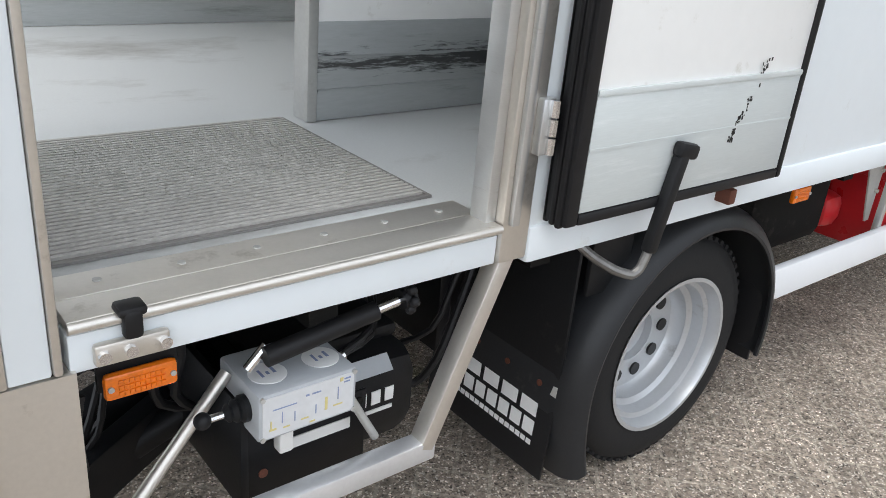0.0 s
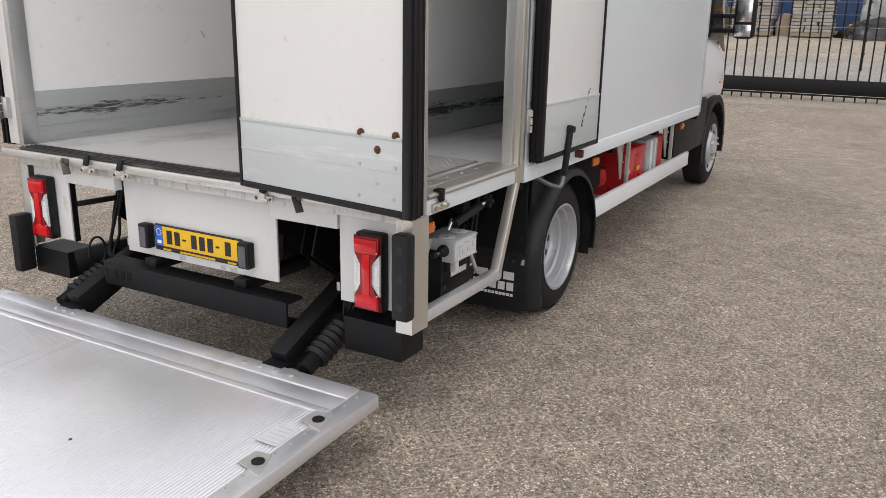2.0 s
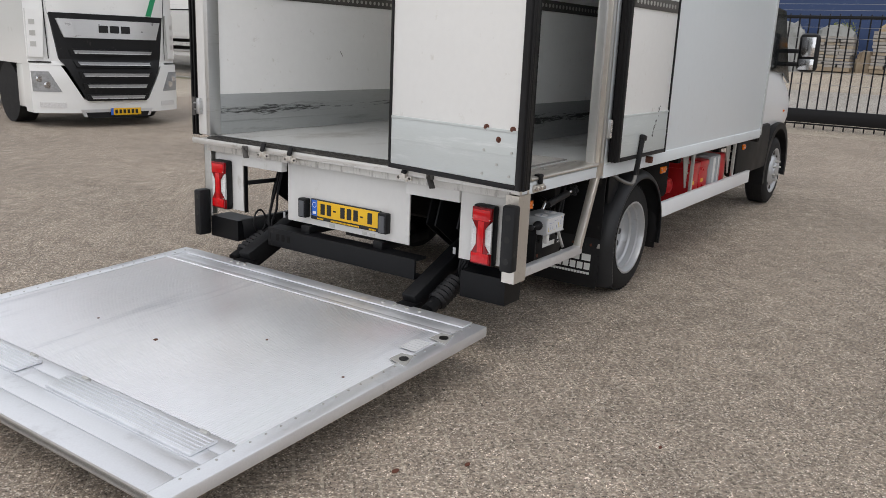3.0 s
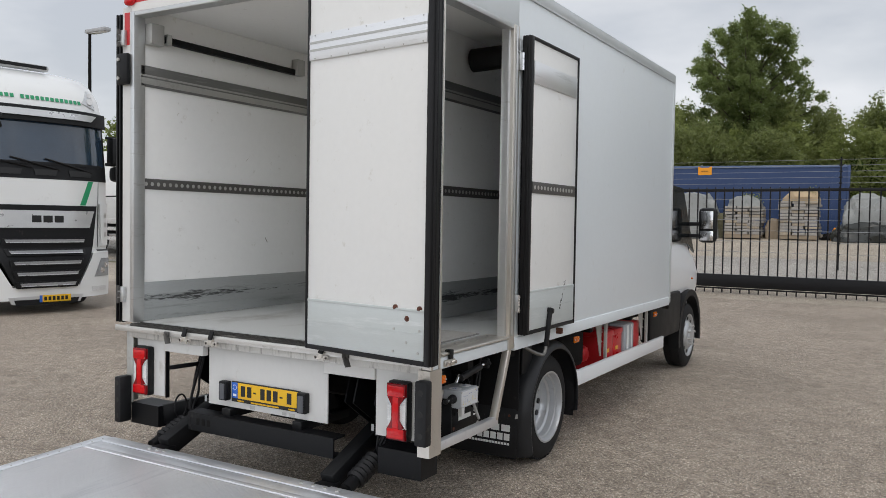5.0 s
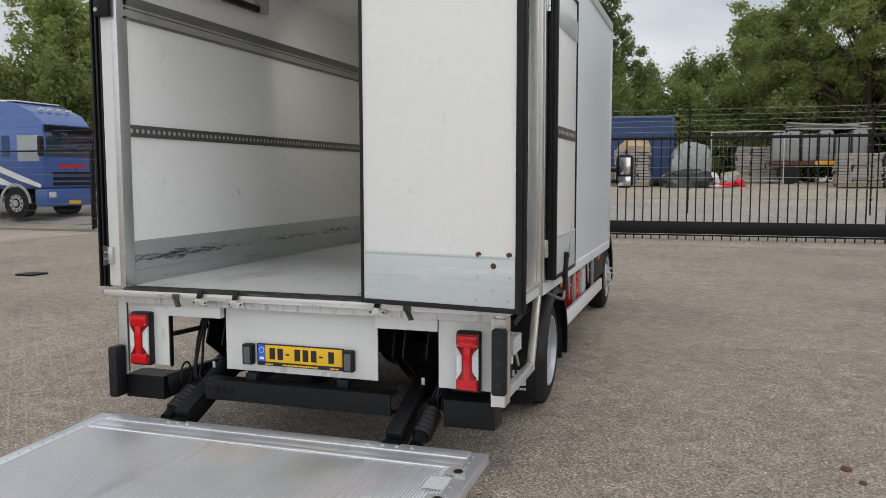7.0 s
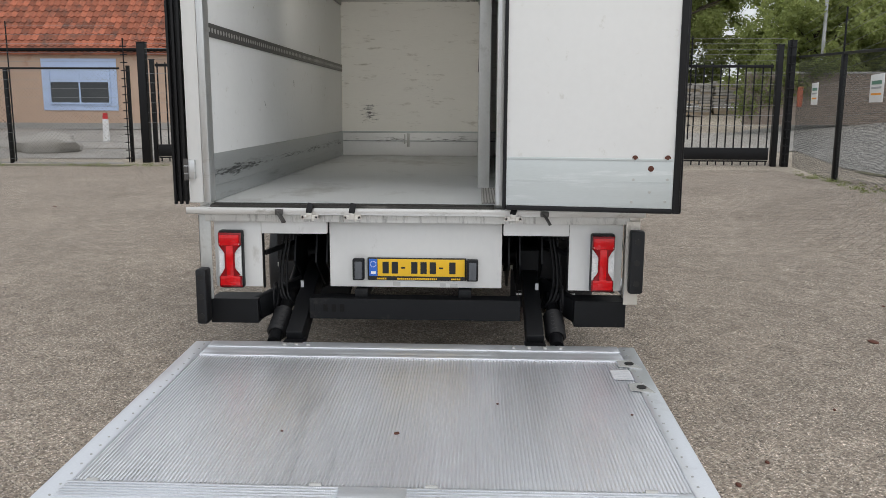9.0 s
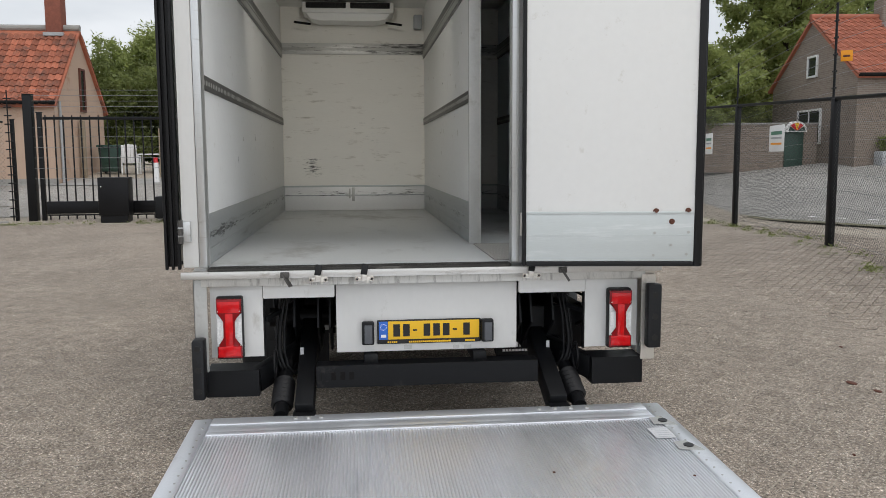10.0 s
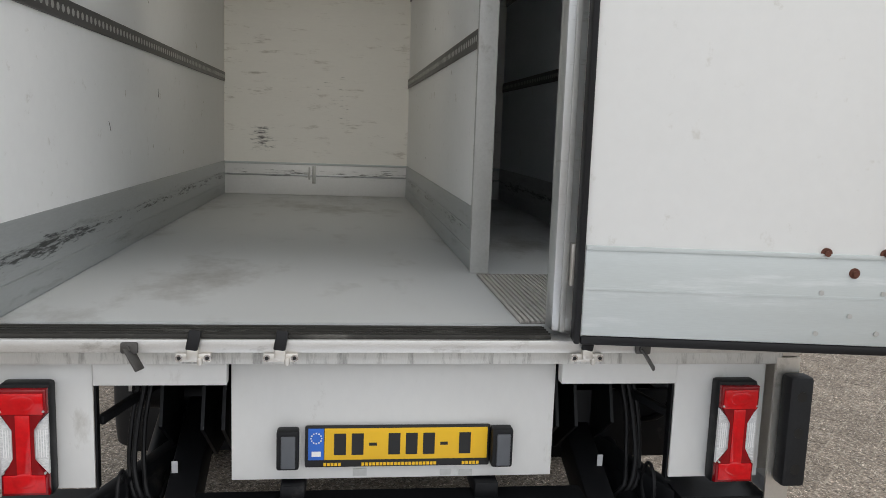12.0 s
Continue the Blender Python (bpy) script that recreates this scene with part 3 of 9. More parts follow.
def wall_rails(x0, x1, y, s, parent, plate="kick", z_kick=1.222):
    """Kick plate, slotted track and upper rub rail on an inner wall at y, facing s."""
    def slab(z0, z1, d, e0=x0, e1=x1):
        return boxes((e0, e1, min(y, y + s * d), max(y, y + s * d), z0, z1), bev=0.0015)
    kick = part("kick_plate", slab(0.968, z_kick, 0.006), M[plate], parent, "scraped aluminium kick plate")
    for z in (1.045, 1.13):
        part("rib", boxes((x0, x1, y + s * 0.006 if s > 0 else y - 0.010, y + 0.010 if s > 0 else y - 0.006, z, z + 0.006)), M["kick"], kick)
    track = part("load_track", slab(1.832, 1.902, 0.010), M["track"], parent, "slotted steel load track")
    k = x0 + 0.03
    first = None
    while k < x1 - 0.03:
        if first is None:
            first = part("slot", rod(bmesh.new(), (k + 0.013, y + s * 0.0101, 1.867), (k + 0.013, y + s * 0.0108, 1.867), 0.0135, seg=10), M["steel_grey"], track, smooth=False)
            k0 = k
        else:
            o = new("slot", first.data)
            o.parent = track
            o.location = (k - k0, 0, 0)
        k += 0.05
    rail = part("rub_rail", slab(2.50, 2.635, 0.012), M["rail_dark"], parent, "scratched aluminium rub rail")
    for z, hh in ((2.515, 0.04), (2.565, 0.012)):
        part("groove", boxes((x0, x1, min(y + s * 0.0121, y + s * 0.0145), max(y + s * 0.0121, y + s * 0.0145), z, z + hh)), M["steel_grey"], rail)


wall_rails(-0.015, 4.312, WALL_L, -1, left_wall)
wall_rails(0.872, 4.312, PARTITION, 1, partition)
wall_rails(0.872, 4.312, PARTITION - 0.05, -1, partition, plate="kick_scraped")
wall_rails(0.91, 4.312, WALL_R, 1, right_wall)

# rubbed marks on the left wall and the partition
wr_ = random.Random(12)
for wall_y, s_, owner in ((WALL_L, -1, left_wall), (PARTITION, 1, partition)):
    for i in range(16):
        px_, pz_ = wr_.uniform(0.2 if s_ < 0 else 1.0, 4.1), wr_.choice((wr_.uniform(1.3, 1.8), wr_.uniform(1.95, 2.45)))
        dx_, dz_ = wr_.uniform(-0.03, 0.03), wr_.uniform(0.008, 0.045)
        b = bmesh.new()
        y_ = wall_y + s_ * 0.0006
        beam(b, (px_, y_, pz_), (px_ + dx_, y_, pz_ + dz_), 0.0008, wr_.uniform(0.002, 0.004) if i % 8 else 0.0035)
        part("rub_mark", b, M["smudge"] if i % 8 else M["hook"], owner, smooth=False)

# bulkhead: rub rail, pale skirting and its cover strip
for y0, y1 in ((PARTITION + 0.002, 1.098), (-1.098, PARTITION - 0.052)):
    part("skirting", boxes((4.305, 4.314, y0, y1, 0.968, 1.215), bev=0.002), M["skirt_scuffed"], bulkhead, "pale scuffed skirting plate")
    part("skirting_strip", boxes((4.298, 4.305, y0, y1, 1.205, 1.222), bev=0.002), M["kick_light"], bulkhead)
    part("skirting_strip", boxes((4.298, 4.305, y0, y1, 1.115, 1.128), bev=0.002), M["kick"], bulkhead)
    part("rub_rail", boxes((4.300, 4.314, y0, y1, 2.535, 2.645), bev=0.003), M["rail_scuffed"], bulkhead)
    part("rub_rail", boxes((4.294, 4.300, y0, y1, 2.575, 2.60), bev=0.002), M["steel_grey"], bulkhead)
part("drain_plug", boxes((4.292, 4.305, 0.385, 0.415, 1.06, 1.20), (4.292, 4.305, 0.43, 0.445, 1.09, 1.19), bev=0.004), M["steel_grey"], bulkhead)

# sliding bar high on the left wall
bar = part("sliding_bar", boxes((0.13, 1.46, 1.055, 1.095, 2.80, 2.845), bev=0.006), M["black"], truck, "dark steel sliding bar")
for x0, x1, z0, z1 in ((0.02, 0.125, 2.77, 2.905), (1.44, 1.53, 2.80, 2.925)):
    part("bracket", boxes((x0, x1, 1.03, 1.098, z0, z1), bev=0.006), M["steel_grey"], bar)
part("bar_sleeve", boxes((0.16, 0.20, 1.045, 1.096, 2.79, 2.86), bev=0.004), M["steel_grey"], bar)

# cooling unit on the bulkhead
cooler = part("cooling_unit", boxes((3.95, 4.295, -0.02, 0.86, 2.885, 2.990), bev=0.02), M["panel"], truck, "white evaporator unit of the cooling system")
for y0 in (0.02, 0.44):
    part("fan_grille", boxes((3.935, 3.95, y0, y0 + 0.38, 2.925, 2.980), bev=0.006), M["rubber"], cooler)
    for k in range(5):
        part("grille_bar", boxes((3.925, 3.935, y0, y0 + 0.38, 2.928 + 0.011 * k, 2.931 + 0.011 * k)), M["plastic"], cooler)
part("drip_tray", prism(bmesh.new(), [(0.02, 2.885), (0.82, 2.885), (0.78, 2.835), (0.70, 2.818), (0.14, 2.818), (0.06, 2.835)], Matrix(((0, 0, 1, 4.0), (1, 0, 0, 0), (0, 1, 0, 0), (0, 0, 0, 1))), 0.28), M["panel"], cooler)
for y0, y1 in ((-0.10, 0.06), (0.78, 0.94)):
    part("hook", rod(bmesh.new(), (4.02, y0, 2.785), (4.02, y1, 2.805), 0.011, seg=8), M["plastic"], cooler)
part("corner_light", boxes((4.2, 4.30, -0.31, -0.23, 2.78, 2.92), bev=0.01), M["grey_box"], truck)
roll = bmesh.new()
rod(roll, (1.70, -1.06, 2.85), (1.70, -0.42, 2.83), 0.080, 0.085, 16)
part("rolled_curtain", roll, M["rubber"], truck, "black rolled curtain under the ceiling")
lamp = part("ceiling_lamp", boxes((0.96, 1.10, 0.37, 0.51, 2.993, 2.999), bev=0.002), M["panel"], truck, "white ceiling lamp with two bright spots")
for y in (0.405, 0.475):
    part("lamp_spot", rod(bmesh.new(), (1.03, y, 2.989), (1.03, y, 2.993), 0.013, seg=14), M["led"], lamp)
lamp_data = bpy.data.lights.new("cargo_lamp", "AREA")
lamp_data.shape = "RECTANGLE"
lamp_data.size, lamp_data.size_y = 0.03, 0.08
lamp_data.energy = 5.5
lamp_data.color = (1.0, 0.94, 0.84)
lamp_data.spread = radians(85)
cargo_lamp = new("cargo_lamp", lamp_data)
cargo_lamp.matrix_world = pose(1.03, 0.44, 2.945, 0, -62, 0)

# ribbed mat inside the side door
M["mat_rib"] = mat("worn_mat_rib", (0.43, 0.415, 0.385), 0.75, vary=0.25, scale=4, grain=90, dirt=(0.25, 0.24, 0.22), dirt_amount=0.2, dirt_scale=4)
floor_mat = thing("ribbed_mat", "grey ribbed rubber mat on the truck floor", "mat", at=(0.4, -0.65, 0.967))
part("mat_base", boxes((0.012, 0.80, -0.985, -0.345, 0.967, 0.970)), M["mat_grey"], floor_mat)
part("mat_edge", boxes((0.012, 0.80, -0.985, -0.974, 0.970, 0.9735), (0.792, 0.80, -0.974, -0.345, 0.970, 0.9735), bev=0.001), M["mat_grey"], floor_mat)
ribs = bmesh.new()
k = -0.966
while k < -0.352:
    box(ribs, 0.016, 0.790, k, k + 0.0095, 0.970, 0.9755)
    k += 0.0165
tagged(part("mat_ribs", ribs, M["mat_rib"], floor_mat, smooth=False), kind="stuff")

# thresholds
sill = part("rear_sill", boxes((-0.115, -0.100, -1.19, 1.21, 0.914, 0.950), (-0.100, -0.03, -1.165, 1.165, 0.925, 0.948), bev=0.004), M["sill_alu"], truck, "bright aluminium rear sill")
tread = part("tread_strip", boxes((-0.099, 0.010, -0.41, 1.085, 0.9485, 0.9605), bev=0.001), M["tread"], sill, "dark worn tread strip")
for k in range(4):
    part("tread_ridge", boxes((-0.090 + 0.024 * k, -0.082 + 0.024 * k, -0.41, 1.085, 0.9605, 0.9640)), M["tread"], tread)
for y in (0.553, 0.328, -0.508):
    bm = bmesh.new()
    beam(bm, (-0.130, y + 0.004, 0.924), (-0.120, y - 0.006, 0.978 if y > 0 else 0.955), 0.014, 0.032, 0.005, up=(0, 1, 0))
    clip = part("clip", bm, M["rubber"], sill, "black rubber door clip")
    part("clip_base", boxes((-0.127, -0.112, y - 0.046, y + 0.046, 0.892, 0.916), (-0.136, -0.112, y - 0.014, y + 0.016, 0.900, 0.930), (-0.134, -0.120, y - 0.024, y - 0.010, 0.884, 0.906), bev=0.005), M["steel"], clip, "chromed clip base")
    for d in (-0.036, 0.036):
        bm = rod(bmesh.new(), (-0.1295, y + d, 0.904), (-0.124, y + d, 0.904), 0.0095, seg=10)
        bolt = part("bolt", bm, M["chrome"], clip)
        part("bolt_socket", rod(bmesh.new(), (-0.1302, y + d, 0.904), (-0.127, y + d, 0.904), 0.0055, seg=8), M["ink"], bolt)
for y in (0.715, -0.67):
    bm = boxes((-0.126, -0.112, y - 0.022, y + 0.022, 0.914, 0.944), bev=0.005)
    beam(bm, (-0.122, y + 0.004, 0.930), (-0.136, y - 0.030, 0.874), 0.034, 0.007, 0.002)
    rod(bm, (-0.132, y + 0.005, 0.928), (-0.110, y + 0.005, 0.928), 0.010, seg=8)
    part("latch_hook", bm, M["hook"], sill, "bent steel latch hook")
part("sill_beam", boxes((-0.072, -0.02, -1.118, 1.125, 0.870, 0.912), bev=0.004), M["beam"], truck, "stained pale grey rear beam")
for y0, y1 in ((0.476, 0.834), (-0.811, -0.460)):
    part("cross_beam", boxes((-0.045, 0.0, y0 + 0.003, y1 - 0.003, 0.803, 0.869), bev=0.003), M["painted"], truck)
side_sill = part("side_sill", boxes((0.036, 0.828, -1.098, -1.02, 0.955, 0.970), (0.036, 0.828, -1.168, -1.098, 0.952, 0.9695), bev=0.003), M["steel"], truck, "stainless steel side door threshold")
bm = rod(bmesh.new(), (0.036, -1.170, 0.960), (0.828, -1.170, 0.960), 0.0085, seg=12)
part("nosing", bm, M["steel"], side_sill)
for i in range(6):
    bm = rod(bmesh.new(), (0.11 + 0.13 * i, -1.06, 0.968), (0.11 + 0.13 * i, -1.06, 0.9725), 0.007, seg=8)
    part("screw", bm, M["steel_grey"], side_sill)
part("side_skirt", boxes((0.036, 0.828, -1.163, -1.12, 0.884, 0.945), bev=0.003), M["side"], truck)
part("skirt_rail", boxes((0.906, 4.38, -1.174, -1.120, 0.870, 0.950), bev=0.008), M["side"], truck)
part("skirt_rail", boxes((0.0, 4.38, 1.120, 1.174, 0.870, 0.950), bev=0.008), M["side"], truck)
bm = boxes((0.106, 0.134, -1.190, -1.168, 0.930, 0.976), (0.100, 0.142, -1.188, -1.150, 0.964, 0.980), bev=0.007)
side_clip = part("clip", bm, M["rubber"], side_sill, "black rubber door clip")
part("clip_base", boxes((0.066, 0.174, -1.179, -1.163, 0.892, 0.928), bev=0.006), M["steel"], side_clip)
for x in (0.078, 0.115, 0.165):
    bm = rod(bmesh.new(), (x, -1.187, 0.910), (x, -1.178, 0.910), 0.009, seg=10)
    part("bolt", bm, M["chrome"], side_clip)


# ---- doors ----
def door_leaf(name, label, m, width, height, seal_end, upper=True):
    """A door leaf in its own frame: x along its width from the hinge, y out of the seen face, z up."""
    def mk(*rows, bev=0.0):
        b = boxes(*rows, bev=bev)
        bmesh.ops.transform(b, matrix=m, verts=b.verts)
        return b
    leaf = part(name, mk((0.010, width - 0.015, -0.054, 0.0, 0.02, height - 0.02), bev=0.002), M["panel_dimmed"], truck, label)
    near_w, free_w = (0.014, 0.034) if seal_end > 0 else (0.030, 0.018)
    for r in ((-0.004, near_w, -0.058, 0.008, 0.0, height), (width - free_w, width, -0.055, 0.010, 0.0, height),
              (near_w, width - free_w, -0.055, 0.009, 0.0, 0.024), (near_w, width - free_w, -0.055, 0.009, height - 0.022, height)):
        part("seal", mk(r, bev=0.006), M["rubber"], leaf, "black rubber door seal")
    for k in range(4 if seal_end > 0 else 0):
        d = 0.020 * k
        part("seal_lip", mk((width - 0.05 - 0.012 * k, width + 0.010 - 0.006 * k, -0.018 - d, -0.005 - d, 0.0, height), bev=0.005), M["rubber"], leaf, "ridged black rubber seal")
    kick_h = 0.235
    kick = part("kick_plate", mk((near_w + 0.002, width - free_w - 0.002, 0.0, 0.005, 0.026, 0.034 + kick_h), bev=0.001), M["kick_light"], leaf, "pale aluminium kick plate")
    part("kick_edge", mk((near_w + 0.002, width - free_w - 0.002, 0.005, 0.008, 0.034 + kick_h - 0.012, 0.034 + kick_h), bev=0.001), M["kick_light"], kick)
    part("kick_rib", mk((near_w + 0.002, width - free_w - 0.002, 0.005, 0.0065, 0.150, 0.156)), M["kick_light"], kick)
    if upper:
        rail = part("rub_rail", mk((near_w + 0.002, width - free_w - 0.002, 0.0, 0.010, 1.53, 1.665), bev=0.002), M["rail_bright"], leaf, "ribbed aluminium rub rail")
        for i in range(7):
            for z in (1.537, 1.658):
                xx = 0.06 + (width - 0.12) * i / 6
                b = rod(bmesh.new(), (xx, 0.010, z), (xx, 0.0125, z), 0.004, seg=6)
                bmesh.ops.transform(b, matrix=m, verts=b.verts)
                part("rivet", b, M["steel_grey"], rail)
        for z in (1.575, 1.615):
            part("rail_groove", mk((near_w + 0.002, width - free_w - 0.002, 0.010, 0.0115, z, z + 0.012)), M["steel_grey"], rail)
    return leaf, mk


# the rear leaf, swung right round against the rear panel
d = Vector((-0.306 + 0.187, -1.305 + 0.455, 0)).normalized()
out = Vector((-d.y, d.x, 0)) if -d.y < 0 else Vector((d.y, -d.x, 0))
m_rear = Matrix.Translation((-0.184, -0.452, 0.960)) @ Matrix((d, out, Vector((0, 0, 1)))).transposed().to_4x4()
rear_leaf, mk = door_leaf("rear_door", "white rear door leaf folded flat open", m_rear, 0.865, 2.0, 1)
for x, z in ((0.645, 0.270), (0.800, 0.272), (0.722, 0.220)):
    b = bmesh.new()
    rod(b, (x, -0.001, z), (x, 0.006, z), 0.0145, seg=14)
    rod(b, (x, 0.008, z), (x, 0.015, z), 0.008, seg=6)
    bmesh.ops.transform(b, matrix=m_rear, verts=b.verts)
    part("washer_bolt", b, M["rust"], rear_leaf, "rusty bolt on a round washer")
for x, z in ((0.64, 0.165), (0.802, 0.168), (0.72, 0.105), (0.635, 0.055), (0.795, 0.06)):
    b = rod(bmesh.new(), (x, 0.004, z), (x, 0.009, z), 0.007, seg=8)
    bmesh.ops.transform(b, matrix=m_rear, verts=b.verts)
    part("rivet", b, M["steel_grey"], rear_leaf)

# the side leaf, folded against the side wall
m_side = Matrix.Translation((0.932, -1.236, 0.968)) @ Matrix((Vector((1, 0, 0)), Vector((0, -1, 0)), Vector((0, 0, 1)))).transposed().to_4x4()
side_leaf, mk = door_leaf("side_door", "white side door leaf folded open along the truck", m_side, 0.768, 1.81, -1, upper=False)
for k in range(3):
    part("seal_lip", boxes((0.920 + 0.004 * k, 0.936, -1.232 + 0.020 * k, -1.219 + 0.020 * k, 0.965, 2.78), bev=0.004), M["rubber"], side_leaf)
part("rub_rail", mk((0.038, 0.73, 0.0, 0.010, 1.53, 1.665), bev=0.002), M["rail_bright"], side_leaf, "ribbed aluminium rub rail")
trk = part("load_track", mk((0.038, 0.73, 0.0, 0.008, 0.865, 0.935), bev=0.002), M["track"], side_leaf)
for k in range(13):
    b = rod(bmesh.new(), (0.07 + 0.05 * k, 0.008, 0.90), (0.07 + 0.05 * k, 0.0088, 0.90), 0.0135, seg=10)
    bmesh.ops.transform(b, matrix=m_side, verts=b.verts)
    part("slot", b, M["steel_grey"], trk)
scrape = bmesh.new()
sr = random.Random(4)
for i in range(60):
    u = sr.random()
    sx, sz = 0.50 + 0.09 * u + sr.gauss(0, 0.006), 0.115 + 0.185 * u + sr.gauss(0, 0.004)
    sw = sr.uniform(0.0015, 0.006)
    box(scrape, sx, sx + sw, 0.0052, 0.0058, sz, sz + sr.uniform(0.002, 0.010))
bmesh.ops.transform(scrape, matrix=m_side, verts=scrape.verts)
tagged(part("scrape_mark", scrape, M["ink"], side_leaf, smooth=False), kind="stuff")
part("door_stop", boxes((1.545, 1.575, -1.215, -1.165, 0.905, 0.945), bev=0.006), M["rust"], truck)

# the left rear leaf, folded along the far side
m_left = Matrix.Translation((-0.02, 1.285, 0.968)) @ Matrix((Vector((1, 0, 0)), Vector((0, 1, 0)), Vector((0, 0, 1)))).transposed().to_4x4()
left_leaf, mk = door_leaf("rear_door", "white rear door leaf folded open along the far side", m_left, 0.80, 2.0, -1)
for k in range(3):
    part("seal_lip", boxes((-0.045, -0.02, 1.222 + 0.030 * k, 1.236 + 0.030 * k, 0.955, 2.968), bev=0.004), M["rubber"], left_leaf)

# hinges and holders
for x, y, z in ((-0.085, 1.185, 1.145), (-0.085, 1.185, 2.80)):
    h = part("hinge", boxes((x - 0.006, x + 0.02, y - 0.025, y + 0.035, z - 0.05, z + 0.05), bev=0.005), M["alu"], truck, "steel door hinge")
    for dz in (-0.04, 0.0, 0.04):
        part("hinge_pin", rod(bmesh.new(), (x - 0.012, y + 0.02, z + dz - 0.016), (x - 0.012, y + 0.02, z + dz + 0.016), 0.012, seg=10), M["hook"], h)
for z in (1.16, 2.62):
    h = part("hinge", boxes((0.880, 0.915, -1.190, -1.168, z - 0.055, z + 0.055), bev=0.005), M["alu"], truck, "steel door hinge")
    for k in (-1, 0, 1):
        part("hinge_pin", rod(bmesh.new(), (0.908, -1.192, z + 0.036 * k - 0.016), (0.908, -1.192, z + 0.036 * k + 0.016), 0.011, seg=10), M["chrome"], h)
for z in (1.16, 2.62):
    part("hinge", boxes((-0.10, -0.078, -0.485, -0.455, z - 0.06, z + 0.06), bev=0.004), M["steel"], truck)
holder = part("door_holder", boxes((-0.10, -0.066, 1.12, 1.225, 2.50, 2.70), bev=0.012), M["plastic"], truck, "black plastic door holder")
for z in (2.54, 2.66):
    part("bolt", rod(bmesh.new(), (-0.108, 1.20, z), (-0.098, 1.20, z), 0.012, seg=8), M["steel_grey"], holder)
for y0, y1, z0, z1 in ((1.135, 1.185, 2.755, 2.962), (-0.15, 1.10, 3.02, 3.07)):
    part("red_marking", boxes((-0.0665 if y0 > 1.12 else -0.0615, -0.06, y0, y1, z0, z1)), M["red"], truck)
bm = bmesh.new()
bmesh.ops.create_uvsphere(bm, u_segments=16, v_segments=8, radius=0.04, matrix=Matrix.Translation((-0.07, 1.13, 3.03)) @ Matrix.Diagonal((0.6, 1.3, 0.7, 1)))
part("clearance_lamp", bm, M["lens_red"], truck)


# ---- the box truck: rear end ----
plate_panel = part("centre_panel", boxes((0.0, 0.012, -0.457, 0.473, 0.508, 0.869), bev=0.003), M["painted"], truck, "pale grey steel panel behind the number plate")
number_plate = part("number_plate", boxes((-0.016, -0.002, -0.267, 0.267, 0.548, 0.672), bev=0.005), M["ink"], plate_panel, "yellow number plate in a black holder")
part("plate_face", boxes((-0.0185, -0.016, -0.258, 0.212, 0.572, 0.666), bev=0.001), M["yellow"], number_plate)
part("plate_band", boxes((-0.0185, -0.016, 0.2135, 0.258, 0.572, 0.666), bev=0.001), M["blue"], number_plate)
for y in (0.185, 0.135, 0.030, -0.020, -0.070, -0.175):
    part("plate_bar", boxes((-0.0195, -0.0185, y - 0.034, y, 0.587, 0.651)), M["ink"], number_plate, smooth=False)
for y in (0.085, -0.120):
    part("plate_dash", boxes((-0.0195, -0.0185, y - 0.022, y, 0.614, 0.623)), M["ink"], number_plate, smooth=False)
band = bmesh.new()
part("band_bar", boxes((-0.0195, -0.0185, 0.222, 0.248, 0.583, 0.598)), M["white"], number_plate, smooth=False)
for i in range(12):
    a = math.pi * i / 6
    box(band, -0.0195, -0.0185, 0.235 + 0.015 * math.cos(a) - 0.002, 0.235 + 0.015 * math.cos(a) + 0.002, 0.637 + 0.015 * math.sin(a) - 0.002, 0.637 + 0.015 * math.sin(a) + 0.002)
tagged(part("band_stars", band, M["white"], number_plate, smooth=False), kind="stuff")
foot = bmesh.new()
for y0, n_l in ((0.165, 5), (-0.11, 21), (-0.235, 5)):
    for i in range(n_l):
        box(foot, -0.0175, -0.016, y0 + 0.0104 * i, y0 + 0.0104 * i + 0.0078, 0.5535, 0.5625)
tagged(part("holder_print", foot, M["yellow"], number_plate, smooth=False), kind="stuff")
for y in (0.314, -0.299):
    lampb = part("plate_lamp", boxes((-0.045, 0.0, y - 0.031, y + 0.031, 0.552, 0.668), bev=0.007), M["plastic"], plate_panel, "black number plate lamp")
    part("lamp_cover", boxes((-0.052, -0.045, y - 0.022, y + 0.018, 0.56, 0.655), bev=0.003), M["lamp_grey"], lampb, "grey lamp cover")
for y, z, w, h in ((0.11, 0.527, 0.02, 0.022), (-0.14, 0.523, 0.016, 0.018), (-0.20, 0.521, 0.02, 0.02)):
    part("worn_patch", boxes((-0.0015, 0.001, y - w, y + w, z - h / 2, z + h / 2)), M["steel_grey"], plate_panel, smooth=False)


